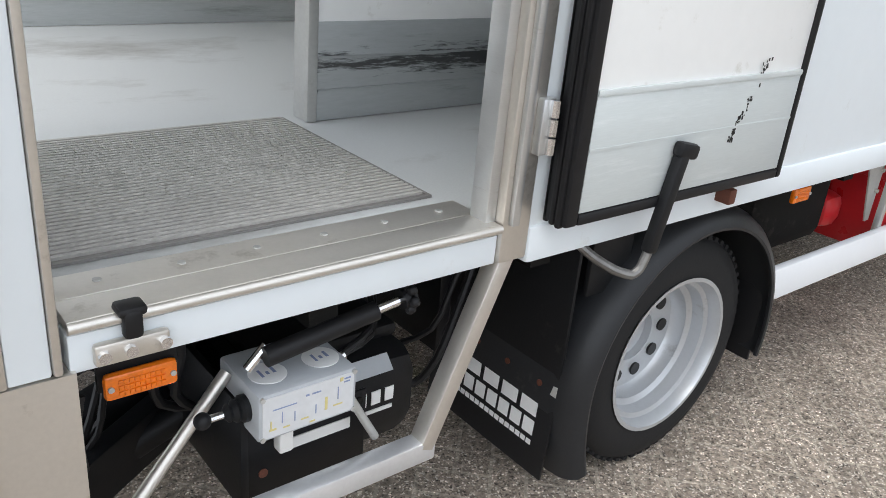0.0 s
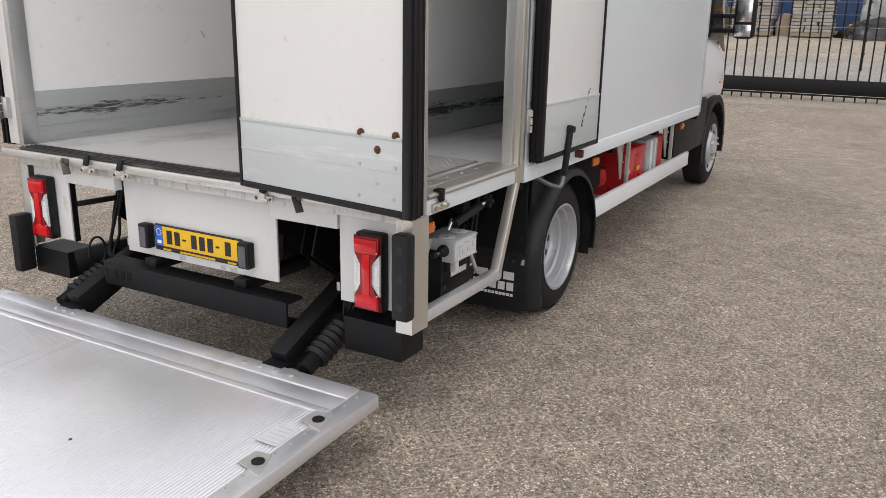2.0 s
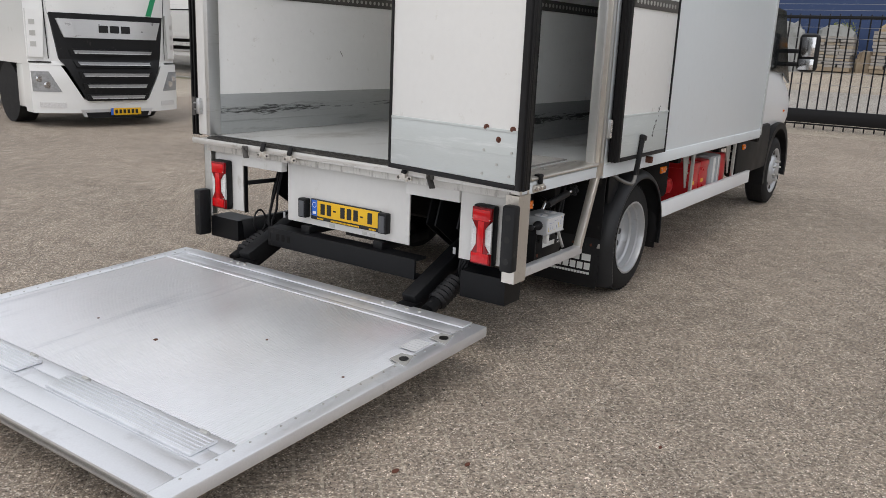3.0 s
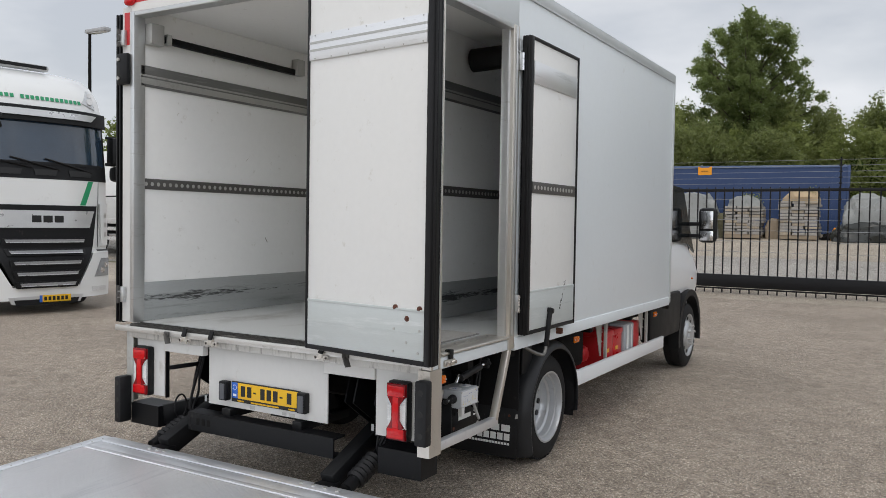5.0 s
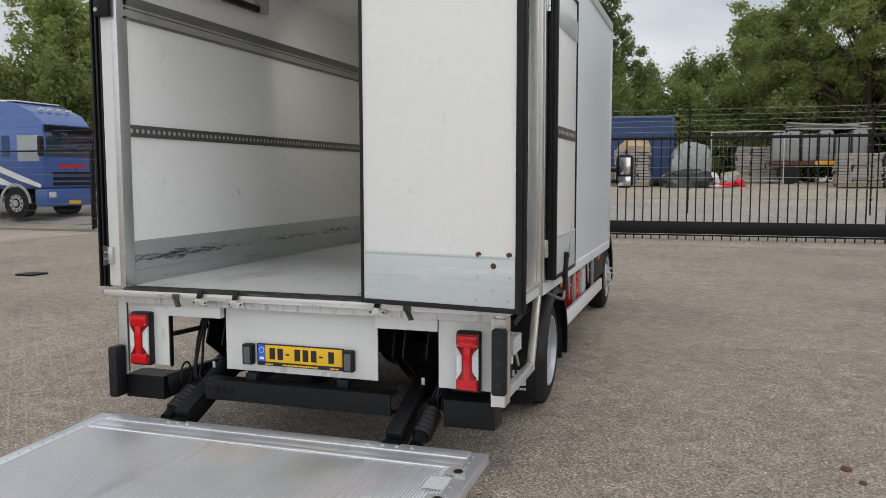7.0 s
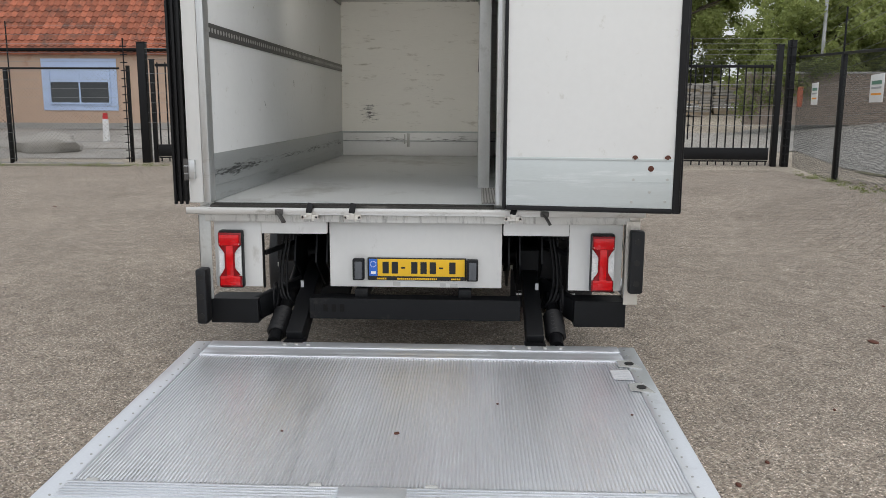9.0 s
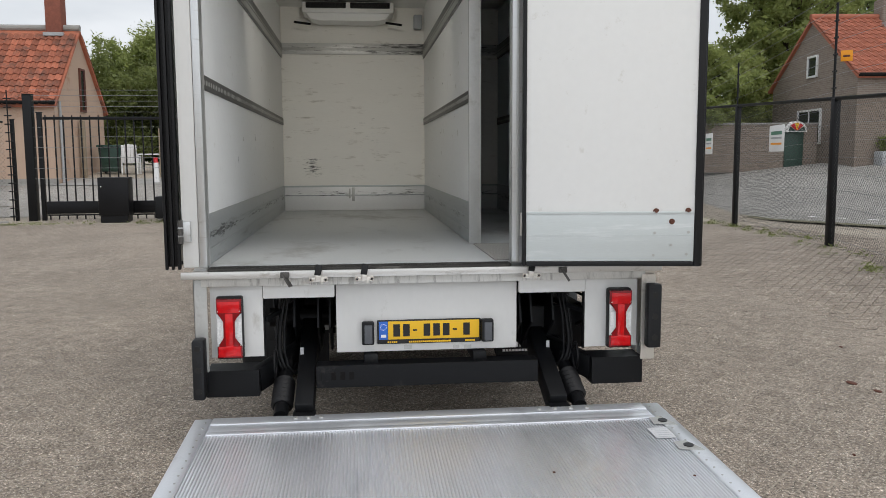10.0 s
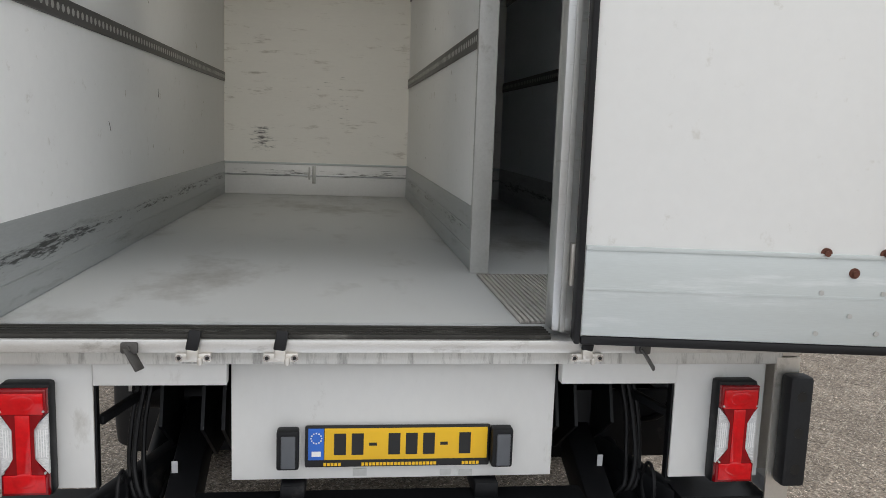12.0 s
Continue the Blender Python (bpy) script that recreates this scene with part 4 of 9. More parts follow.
def tail_light(y0, y1, outer):
    """A tall rear lamp: red head, waist and foot, with clear lenses beside the waist."""
    plate_y = (0.834, 1.090) if outer > 0 else (-1.090, -0.811)
    bracket = part("lamp_bracket", boxes((-0.034, -0.026, plate_y[0], plate_y[1], 0.509, 0.869), bev=0.002), M["painted"], truck, "pale grey lamp plate")
    edge = plate_y[0] if outer > 0 else plate_y[1]
    part("bracket_edge", boxes((-0.026, 0.002, edge - 0.006 if outer > 0 else edge, edge if outer > 0 else edge + 0.006, 0.50, 0.869)), M["black"], bracket)
    lampt = part("tail_light", boxes((-0.085, -0.034, y0 - 0.004, y1 + 0.004, 0.510, 0.822), bev=0.010), M["plastic"], truck, "red and clear tail light in a black housing")
    w, h = y1 - y0, 0.292
    shape = [(0, 0), (1, 0), (1, 0.19), (0.68, 0.35), (0.68, 0.63), (1, 0.775), (1, 1), (0, 1), (0, 0.775), (0.32, 0.63), (0.32, 0.35), (0, 0.19)]
    m = Matrix.Translation((-0.085, y0, 0.520)) @ Matrix(((0, 0, -1, 0), (1, 0, 0, 0), (0, 1, 0, 0), (0, 0, 0, 1)))
    b = prism(bmesh.new(), [(a * w, c * h) for a, c in shape], m, 0.018)
    face_edges = [e for e in b.edges if all(v.co.x < -0.098 for v in e.verts)]
    bmesh.ops.bevel(b, geom=face_edges, offset=0.006, segments=3, profile=0.5, affect="EDGES")
    part("red_lens", b, M["lens_deep"], lampt)
    # moulded fields of the head, the waist and the foot, a little proud of the lens
    for c0, c1, a0, a1 in ((0.030, 0.200, 0.06, 0.94), (0.205, 0.765, 0.345, 0.655), (0.770, 0.965, 0.06, 0.94)):
        b = boxes((-0.1060, -0.1010, y0 + a0 * w, y0 + a1 * w, 0.520 + c0 * h, 0.520 + c1 * h), bev=0.0024)
        part("lens_field", b, M["lens_red"], lampt)
    for a0, a1, a2 in ((0.0, 0.0, 0.315), (1.0, 1.0, 0.685)):
        pts = [(a0, 0.20), (a2, 0.355), (a2, 0.625), (a1, 0.765)]
        if a0 == 0.0:
            pts = pts[::-1]
        part("clear_lens", prism(bmesh.new(), [(a * w, c * h) for a, c in pts], m, 0.011), M["lens_clear"], lampt, "clear ribbed lens")
    for a, c in ((0.06, 0.22), (0.94, 0.22), (0.06, 0.80), (0.94, 0.80)):
        yy, zz = y0 + a * w, 0.520 + c * h
        part("screw", rod(bmesh.new(), (-0.1066, yy, zz), (-0.10, yy, zz), 0.0030, seg=8), M["steel_grey"], lampt)
    for k in range(5):
        for a0 in (0.035, 0.715):
            yy = y0 + w * (a0 + 0.052 * k)
            part("clear_rib", boxes((-0.0975, -0.0958, yy, yy + 0.0022, 0.520 + 0.36 * h, 0.520 + 0.62 * h)), M["white"], lampt)
    for z in (0.563, 0.776):
        bm = bmesh.new()
        bmesh.ops.create_uvsphere(bm, u_segments=16, v_segments=8, radius=0.026, matrix=Matrix.Translation((-0.1056, (y0 + y1) / 2, z)) @ Matrix.Diagonal((0.10, 1.25, 0.8, 1)))
        part("reflector", bm, M["lens_red"], lampt)


tail_light(0.931, 1.051, 1)
tail_light(-1.040, -0.925, -1)

# side posts and buffers at the rear corners
post_l = part("buffer_post", boxes((-0.06, -0.054, 1.10, 1.165, 0.44, 0.905), (-0.06, 0.03, 1.159, 1.165, 0.44, 0.905), bev=0.002), M["steel_grey"], truck, "folded steel corner bracket")
buf = part("buffer", boxes((-0.155, -0.062, 1.108, 1.166, 0.325, 0.622), bev=0.012), M["buffer"], post_l, "black rubber buffer")
for z in (0.37, 0.475, 0.58):
    part("buffer_hole", rod(bmesh.new(), (-0.1558, 1.137, z), (-0.146, 1.137, z), 0.016, seg=14), M["ink"], buf)
buf = part("buffer", boxes((-0.135, -0.075, -1.188, -1.115, 0.515, 0.848), bev=0.012), M["buffer"], truck, "black rubber buffer")
for z in (0.57, 0.68, 0.79):
    part("buffer_hole", rod(bmesh.new(), (-0.1358, -1.152, z), (-0.126, -1.152, z), 0.016, seg=14), M["ink"], buf)

# underrun blocks, tube and lift arms
for y0, y1, z0, z1 in ((0.859, 1.117, 0.312, 0.446), (-1.116, -0.846, 0.316, 0.456)):
    bm = boxes((-0.06, -0.048, y0, y1, z0, z1), (-0.048, 0.10, y0, y1, z1 - 0.01, z1), (-0.048, 0.10, y0, y0 + 0.01, z0, z1 - 0.01), (-0.048, 0.06, y1 - 0.01, y1, z0, z1 - 0.01))
    part("underrun_block", bm, M["black"], truck, "black steel underrun block")
for s in (1, -1):
    bm = bmesh.new()
    beam(bm, (-0.01, s * 0.875, 0.385), (0.52, s * 0.60, 0.46), 0.05, 0.125, 0.006)
    part("underrun_arm", bm, M["black"], truck)
tube = part("lift_tube", prism(bmesh.new(), [(-0.072, 0.345), (0.02, 0.345), (0.02, 0.355), (-0.060, 0.355), (-0.060, 0.445), (0.035, 0.445), (0.035, 0.457), (-0.072, 0.457)], Matrix(((1, 0, 0, 0), (0, 0, -1, 0.575), (0, 1, 0, 0), (0, 0, 0, 1))), 1.131), M["black"], truck, "black steel lift crossbeam")
for y0, y1 in ((0.555, 0.545), (0.505, 0.473), (0.460, 0.428), (0.415, 0.383)):
    part("embossed_mark", boxes((-0.0735, -0.072, y1 + 0.004, y0 - 0.004, 0.385, 0.425)), M["chassis"], tube, smooth=False)


def bellows(name, p, q, r, n_rings, mat_name, parent):
    p, q = Vector(p), Vector(q)
    d = q - p
    m = Matrix.Translation(p) @ d.to_track_quat("Z", "Y").to_matrix().to_4x4()
    prof = []
    for i in range(n_rings * 2 + 1):
        prof.append((r if i % 2 else r * 0.78, d.length * i / (2 * n_rings)))
    prof = [(0.001, 0.0)] + prof + [(0.001, d.length)]
    return part(name, lathe(bmesh.new(), prof, 16, m), M[mat_name], parent)


for s in (1, -1):
    bm = bmesh.new()
    beam(bm, (0.62, s * 0.63, 0.60), (-0.20, s * 0.63, 0.255), 0.09, 0.12, 0.008)
    arm = part("lift_arm", bm, M["black"], truck, "black steel lift arm")
    bm = boxes((-0.26, -0.16, s * 0.63 - 0.055, s * 0.63 + 0.055, 0.20, 0.268), bev=0.008)
    part("arm_foot", bm, M["black"], arm)
    part("arm_pin", rod(bmesh.new(), (-0.215, s * 0.57, 0.235), (-0.215, s * 0.72, 0.235), 0.016, seg=10), M["steel_grey"], arm)
    cylinder = part("lift_cylinder", rod(bmesh.new(), (0.60, s * 0.745, 0.56), (-0.20, s * 0.745, 0.245), 0.036, seg=14), M["black"], truck)
    bellows("bellows", (0.06, s * 0.745, 0.347), (-0.13, s * 0.745, 0.272), 0.056, 6, "rubber", cylinder)
    bm = pipe(bmesh.new(), [(1.10, s * 0.84, 0.80), (1.02, s * 0.87, 0.64), (0.95, s * 0.88, 0.48), (0.90, s * 0.86, 0.40), (0.80, s * 0.80, 0.45)], 0.011)
    part("hose", bm, M["rubber"], truck)
    bm = pipe(bmesh.new(), [(1.08, s * 0.86, 0.83), (0.98, s * 0.88, 0.70), (0.93, s * 0.88, 0.56), (0.84, s * 0.80, 0.50)], 0.008)
    part("hose", bm, M["rubber"], truck)
    bm = bmesh.new()
    beam(bm, (0.0, s * 0.826, 0.69), (0.80, s * 0.60, 0.71), 0.020, 0.026, 0.003)
    part("brace_bar", bm, M["black"], truck)

# ---- lowered platform ----
P_PIVOT = Vector((-0.24, 0.005, 0.258))
m_plat = Matrix.Translation(P_PIVOT) @ Matrix.Rotation(radians(-2.0), 4, "Y")


def on_plat(bm):
    bmesh.ops.transform(bm, matrix=m_plat, verts=bm.verts)
    return bm


PW, PL = 1.14, 1.87
platform = part("lift_platform", on_plat(boxes((-PL, -0.01, -PW + 0.02, PW - 0.02, -0.045, -0.006), bev=0.004)), M["alu"], truck, "aluminium tail lift platform lowered to the ground")
for y0, y1 in ((-PW, -PW + 0.085), (PW - 0.085, PW)):
    side_rim = part("side_rim", on_plat(boxes((-PL - 0.005, 0.0, y0, y1, -0.05, 0.004), bev=0.008)), M["alu_bright"], platform)
    for i in range(24):
        yy = y0 + 0.062 if y0 < 0 else y1 - 0.062
        b = on_plat(rod(bmesh.new(), (-0.06 - 0.074 * i, yy, 0.004), (-0.06 - 0.074 * i, yy, 0.0065), 0.005, seg=6))
        part("rivet", b, M["steel_grey"], side_rim)
for x0, x1, h in ((-0.085, 0.0, 0.006), (-0.175, -0.088, 0.002), (-0.215, -0.178, 0.005)):
    part("hinge_strip", on_plat(boxes((x0, x1, -PW + 0.087, PW - 0.087, -0.04, h), bev=0.004)), M["alu_bright"], platform)
DECK_W = PW - 0.087
n_ribs = 150
verts = []
rib_w = 2 * DECK_W / n_ribs
for x in (-0.218, -1.50):
    verts += [(x, -DECK_W + k * rib_w, z) for k, z in ((0, -0.004), (0.35, 0.0005), (0.65, 0.0005), (1, -0.004))]
faces = [(j, j + 1, j + 5, j + 4) for j in range(3)]
deck = part("deck", on_plat(boxes((-1.50, -0.218, -DECK_W, DECK_W, -0.005, -0.0035))), M["alu_deck"], platform, "finely ribbed aluminium deck")
rib_me = bpy.data.meshes.new("deck_rib")
rib_me.from_pydata(verts, [], faces)
rib_me.materials.append(M["alu_deck"])
for i in range(n_ribs):
    o = new("deck_rib", rib_me)
    o.parent = deck
    o.matrix_basis = Matrix.Translation(-truck.location) @ m_plat @ Matrix.Translation((0, 2 * DECK_W * i / n_ribs, 0))
for x0, x1 in ((-1.58, -1.503), (-1.66, -1.582), (-1.76, -1.662), (-PL, -1.762)):
    part("end_strip", on_plat(boxes((x0, x1, -DECK_W, DECK_W, -0.04, 0.001), bev=0.003)), M["alu_bright"], platform)
for y0, y1 in ((0.13, DECK_W), (-0.99, -0.10)):
    flap = part("roll_stop", on_plat(boxes((-1.655, -1.53, y0, y1, 0.002, 0.016), bev=0.005)), M["alu_bright"], platform, "raised aluminium roll stop")
    for k in range(6):
        part("stop_rib", on_plat(boxes((-1.640 + 0.018 * k, -1.632 + 0.018 * k, y0, y1, 0.016, 0.0195), bev=0.001)), M["alu_bright"], flap)
    for k in range(2):
        part("stop_hinge", on_plat(rod(bmesh.new(), (-1.526, y0 + 0.06 + (y1 - y0 - 0.16) * k, 0.012), (-1.526, y0 + 0.10 + (y1 - y0 - 0.16) * k, 0.012), 0.010, seg=10)), M["steel_grey"], flap)
for x in (-0.265, -0.57):
    tri = prism(bmesh.new(), [(-0.055, -0.05), (0.055, -0.01), (0.045, 0.05), (-0.03, 0.055)], Matrix.Translation((x, -1.065, 0.004)), 0.004)
    socket = part("lamp_socket", on_plat(tri), M["steel_grey"], platform, "steel socket with a dark lamp hole")
    part("lamp_hole", on_plat(rod(bmesh.new(), (x, -1.065, 0.008), (x, -1.065, 0.012), 0.022, seg=14)), M["ink"], socket)
label_ob = part("sticker", on_plat(boxes((-0.47, -0.345, -1.052, -0.960, 0.0045, 0.0055))), M["label_grey"], platform, "white instruction sticker")
lines = bmesh.new()
for k in range(5):
    box(lines, -0.458 + 0.023 * k, -0.455 + 0.023 * k, -1.042, -0.972 - 0.012 * (k % 2), 0.0055, 0.006)
part("sticker_lines", on_plat(lines), M["grey_box"], label_ob, smooth=False)
for x, y, r in ((-1.08, -0.02, 0.011), (-0.77, -0.42, 0.006), (-1.08, 0.43, 0.006), (-0.86, -0.97, 0.006)):
    part("rust_spot", on_plat(rod(bmesh.new(), (x, y, 0.0), (x, y, 0.0022), r, seg=9)), M["rust"], platform)
for y in (0.66, 0.60, 0.54, -0.52, -0.60, -0.68, -0.76):
    part("hinge_bolt", on_plat(rod(bmesh.new(), (-0.045, y, 0.006), (-0.045, y, 0.012), 0.010, seg=10)), M["steel_grey"], platform)

# ---- side: brace, control box, pump ----
brace = bmesh.new()
beam(brace, (0.862, -1.146, 0.90), (0.70, -1.140, 0.480), 0.045, 0.038, 0.005, up=(1, 0, 0))
brace_ob = part("side_brace", brace, M["steel"], truck, "welded stainless steel side brace")
brace = bmesh.new()
beam(brace, (0.725, -1.140, 0.478), (-0.06, -1.140, 0.478), 0.045, 0.050, 0.006)
part("brace_rail", brace, M["alu_bright"], brace_ob, "bright lower rail of the brace")
control = part("control_box", boxes((0.342, 0.548, -1.118, -0.955, 0.612, 0.712), bev=0.008), M["grey_box"], truck, "grey lift control box with a paper instruction label")
face = part("instruction_label", boxes((0.350, 0.539, -1.1195, -1.118, 0.620, 0.704)), M["label_grey"], control)
marks = bmesh.new()
for x0, x1, z0, z1 in ((0.345, 0.360, 0.634, 0.638), (0.347, 0.350, 0.638, 0.655), (0.375, 0.390, 0.632, 0.635), (0.415, 0.432, 0.636, 0.639), (0.470, 0.476, 0.640, 0.668), (0.490, 0.512, 0.642, 0.645), (0.435, 0.447, 0.624, 0.627), (0.505, 0.512, 0.692, 0.70)):
    box(marks, 0.546 - (0.546 - x0) * 0.91, 0.546 - (0.546 - x1) * 0.91, -1.1205, -1.1195, z0, z1)
tagged(part("label_drawing", marks, M["faded_yellow"], face, smooth=False), kind="stuff")
marks = bmesh.new()
for x0, x1, z0, z1 in ((0.352, 0.405, 0.676, 0.678), (0.425, 0.433, 0.684, 0.688), (0.44, 0.46, 0.684, 0.687), (0.372, 0.374, 0.644, 0.668), (0.40, 0.402, 0.640, 0.66), (0.448, 0.45, 0.64, 0.66), (0.50, 0.502, 0.655, 0.682), (0.515, 0.530, 0.694, 0.697), (0.515, 0.528, 0.687, 0.690)):
    box(marks, 0.546 - (0.546 - x0) * 0.91, 0.546 - (0.546 - x1) * 0.91, -1.1205, -1.1195, z0, z1)
tagged(part("label_lines", marks, M["faded_blue"], face, smooth=False), kind="stuff")
for x in (0.392, 0.503):
    disc = part("round_sticker", rod(bmesh.new(), (x, -1.055, 0.712), (x, -1.055, 0.7135), 0.036, seg=24), M["white"], control)
    bm = boxes((x - 0.015, x - 0.010, -1.065, -1.04, 0.7135, 0.714), (x - 0.003, x + 0.003, -1.06, -1.05, 0.7135, 0.714), (x + 0.01, x + 0.016, -1.06, -1.04, 0.7135, 0.714))
    part("sticker_marks", bm, M["faded_blue"], disc, smooth=False)
for x, z in ((0.350, 0.704), (0.540, 0.704), (0.350, 0.620), (0.540, 0.620)):
    part("screw", rod(bmesh.new(), (x, -1.122, z), (x, -1.117, z), 0.005, seg=8), M["steel_grey"], control)
m_l = Matrix.Translation((0.342, -1.07, 0.665)) @ Matrix.Rotation(radians(-90), 4, "Y")
boot = part("lever_boot", lathe(bmesh.new(), [(0.001, 0), (0.026, 0), (0.026, 0.01), (0.019, 0.016), (0.023, 0.022), (0.015, 0.030), (0.018, 0.036), (0.008, 0.044), (0.001, 0.044)], 16, m_l), M["plastic"], control)
part("lever", rod(bmesh.new(), (0.298, -1.07, 0.665), (0.268, -1.07, 0.665), 0.007, seg=8), M["chrome"], boot)
bm = bmesh.new()
bmesh.ops.create_uvsphere(bm, u_segments=14, v_segments=10, radius=0.016, matrix=Matrix.Translation((0.260, -1.07, 0.665)))
part("lever_knob", bm, M["rubber"], boot)
part("cable_gland", rod(bmesh.new(), (0.545, -1.03, 0.672), (0.575, -1.02, 0.676), 0.012, seg=10), M["chrome"], control)
part("switch", boxes((0.395, 0.425, -1.10, -1.07, 0.555, 0.612), bev=0.006), M["painted"], control)
bm = rod(bmesh.new(), (0.362, -1.105, 0.782), (0.590, -1.105, 0.814), 0.019, seg=14)
gas = part("tube_handle", bm, M["rubber"], truck, "black rubber tube handle on a chrome rod")
part("rod", rod(bmesh.new(), (0.588, -1.105, 0.8137), (0.652, -1.105, 0.8225), 0.009, seg=10), M["chrome"], gas)
part("rod", rod(bmesh.new(), (0.335, -1.09, 0.758), (0.372, -1.09, 0.796), 0.009, seg=10), M["chrome"], gas)
bm = bmesh.new()
for k in range(6):
    a = math.pi * k / 3
    bmesh.ops.create_uvsphere(bm, u_segments=8, v_segments=6, radius=0.012, matrix=Matrix.Translation((0.664, -1.105 + 0.022 * math.cos(a), 0.824 + 0.022 * math.sin(a))))
rod(bm, (0.648, -1.105, 0.822), (0.676, -1.105, 0.826), 0.021, seg=12)
part("star_knob", bm, M["rubber"], gas)
part("diagonal_rod", rod(bmesh.new(), (0.338, -1.0, 0.702), (0.085, -1.07, 0.475), 0.0125, seg=14), M["steel"], truck, "bare steel diagonal rod")
bm = bmesh.new()
box(bm, 0.335, 0.352, -1.06, -0.55, 0.42, 0.66, 0.004)
box(bm, 0.352, 0.62, -1.05, -1.042, 0.43, 0.60, 0.004)
part("pump_bracket", bm, M["black"], truck)
pump = part("lift_pump", boxes((0.40, 0.80, -1.01, -0.55, 0.40, 0.625), bev=0.06), M["plastic"], truck, "black hydraulic pump housing")
part("pump_strut", rod(bmesh.new(), (0.560, -1.075, 0.615), (0.622, -1.085, 0.500), 0.009, seg=10), M["steel_grey"], truck, "bare grey strut under the control box")
for x_, z_ in ((0.385, 0.485), (0.395, 0.565), (0.600, 0.575)):
    part("bracket_hole", rod(bmesh.new(), (x_, -1.053, z_), (x_, -1.050, z_), 0.010, seg=10), M["chassis"] if x_ > 0.39 else M["rust"], truck)
part("pump_lid", boxes((0.44, 0.78, -0.93, -0.60, 0.618, 0.655), bev=0.015), M["plastic"], pump)
b = boxes((-0.06, 0.06, -0.020, 0.020, 0.0, 0.003))
b.transform(Matrix.Translation((0.655, -0.993, 0.6045)) @ Matrix.Rotation(radians(45), 4, "X"))
part("pump_label", b, M["grey_box"], pump)
marks = bmesh.new()
for x0, x1, z0, z1 in ((0.590, 0.612, 0.525, 0.550), (0.625, 0.647, 0.520, 0.553), (0.660, 0.683, 0.520, 0.553), (0.695, 0.717, 0.520, 0.553), (0.615, 0.715, 0.498, 0.507)):
    box(marks, x0, x1, -1.0125, -1.010, z0, z1)
part("pump_mark", marks, M["white"], pump, smooth=False)
part("rating_label", boxes((0.44, 0.58, -1.0525, -1.050, 0.52, 0.545)), M["painted"], truck)
for pts, r in (([(0.20, -0.95, 0.86), (0.27, -0.98, 0.78), (0.25, -0.95, 0.65), (0.33, -0.9, 0.56)], 0.010), ([(0.17, -0.9, 0.86), (0.22, -0.93, 0.72), (0.24, -0.9, 0.6), (0.4, -0.85, 0.52)], 0.010),
               ([(0.57, -1.02, 0.68), (0.66, -1.0, 0.70), (0.72, -0.9, 0.74), (0.70, -0.7, 0.80)], 0.008), ([(0.57, -1.0, 0.66), (0.68, -0.98, 0.67), (0.76, -0.85, 0.72)], 0.008),
               ([(0.06, -1.09, 0.80), (0.045, -1.10, 0.74), (0.055, -1.09, 0.66)], 0.010), ([(0.03, -1.09, 0.84), (0.09, -1.07, 0.845), (0.12, -1.05, 0.85)], 0.013)):
    part("cable", pipe(bmesh.new(), pts, r), M["rubber"], truck)


def side_marker(x, y, z, w=0.116, h=0.046):
    mk_ = part("side_marker", boxes((x - w / 2, x + w / 2, y - 0.018, y, z - h / 2, z + h / 2), bev=0.008), M["orange"], truck, "orange side marker reflector")
    for r_ in range(3):
        for c_ in range(9):
            cx_ = x - w * 0.32 + w * 0.64 * c_ / 9
            cz_ = z - h * 0.34 + h * 0.22 * r_
            part("reflex_cell", boxes((cx_, cx_ + w * 0.062, y - 0.0205, y - 0.0175, cz_, cz_ + h * 0.18), bev=0.001), M["orange"], mk_)
    for dx in (-w * 0.42, w * 0.42):
        part("screw", rod(bmesh.new(), (x + dx, y - 0.021, z), (x + dx, y - 0.016, z), 0.005, seg=8), M["steel_grey"], mk_)


side_marker(0.153, -1.085, 0.802)
side_marker(2.235, -1.045, 0.775, 0.10, 0.05)
side_marker(4.22, -1.075, 0.79, 0.08, 0.05)
part("marker_bracket", boxes((0.09, 0.215, -1.085, -1.075, 0.79, 0.84)), M["plastic"], truck)

# lever with a black grip beside the rear wheel
bm = pipe(bmesh.new(), [(1.075, -1.150, 0.880), (1.10, -1.185, 0.850), (1.135, -1.225, 0.826), (1.165, -1.248, 0.818), (1.184, -1.252, 0.832), (1.200, -1.253, 0.875)], 0.011, 10)
lever = part("winding_lever", bm, M["lever_steel"], truck, "bent steel lever with a black plastic grip")
bm = bmesh.new()
beam(bm, (1.198, -1.253, 0.868), (1.246, -1.256, 1.090), 0.028, 0.032, 0.008, up=(1, 0, 0))
beam(bm, (1.226, -1.256, 1.100), (1.288, -1.256, 1.086), 0.030, 0.034, 0.009)
part("grip", bm, M["plastic"], lever)

# ---- wheels ----
def tyre_mesh(x, y_out, z, r, w, s):
    """A tyre whose outer side lies at y_out; s = -1 on the right side of the truck."""
    m = Matrix.Translation((x, y_out - s * w, z)) @ Matrix.Rotation(radians(-90 * s), 4, "X")
    prof = [(0.62 * r, 0.0), (0.80 * r, -0.006), (0.93 * r, 0.01), (0.985 * r, 0.035), (r, 0.06), (r, 0.45 * w), (0.985 * r, 0.455 * w), (0.985 * r, 0.48 * w), (r, 0.485 * w), (r, w - 0.06), (0.985 * r, w - 0.035), (0.93 * r, w - 0.01), (0.80 * r, w + 0.006), (0.66 * r, w), (0.62 * r, w - 0.015)]
    return lathe(bmesh.new(), prof, 64, m), m


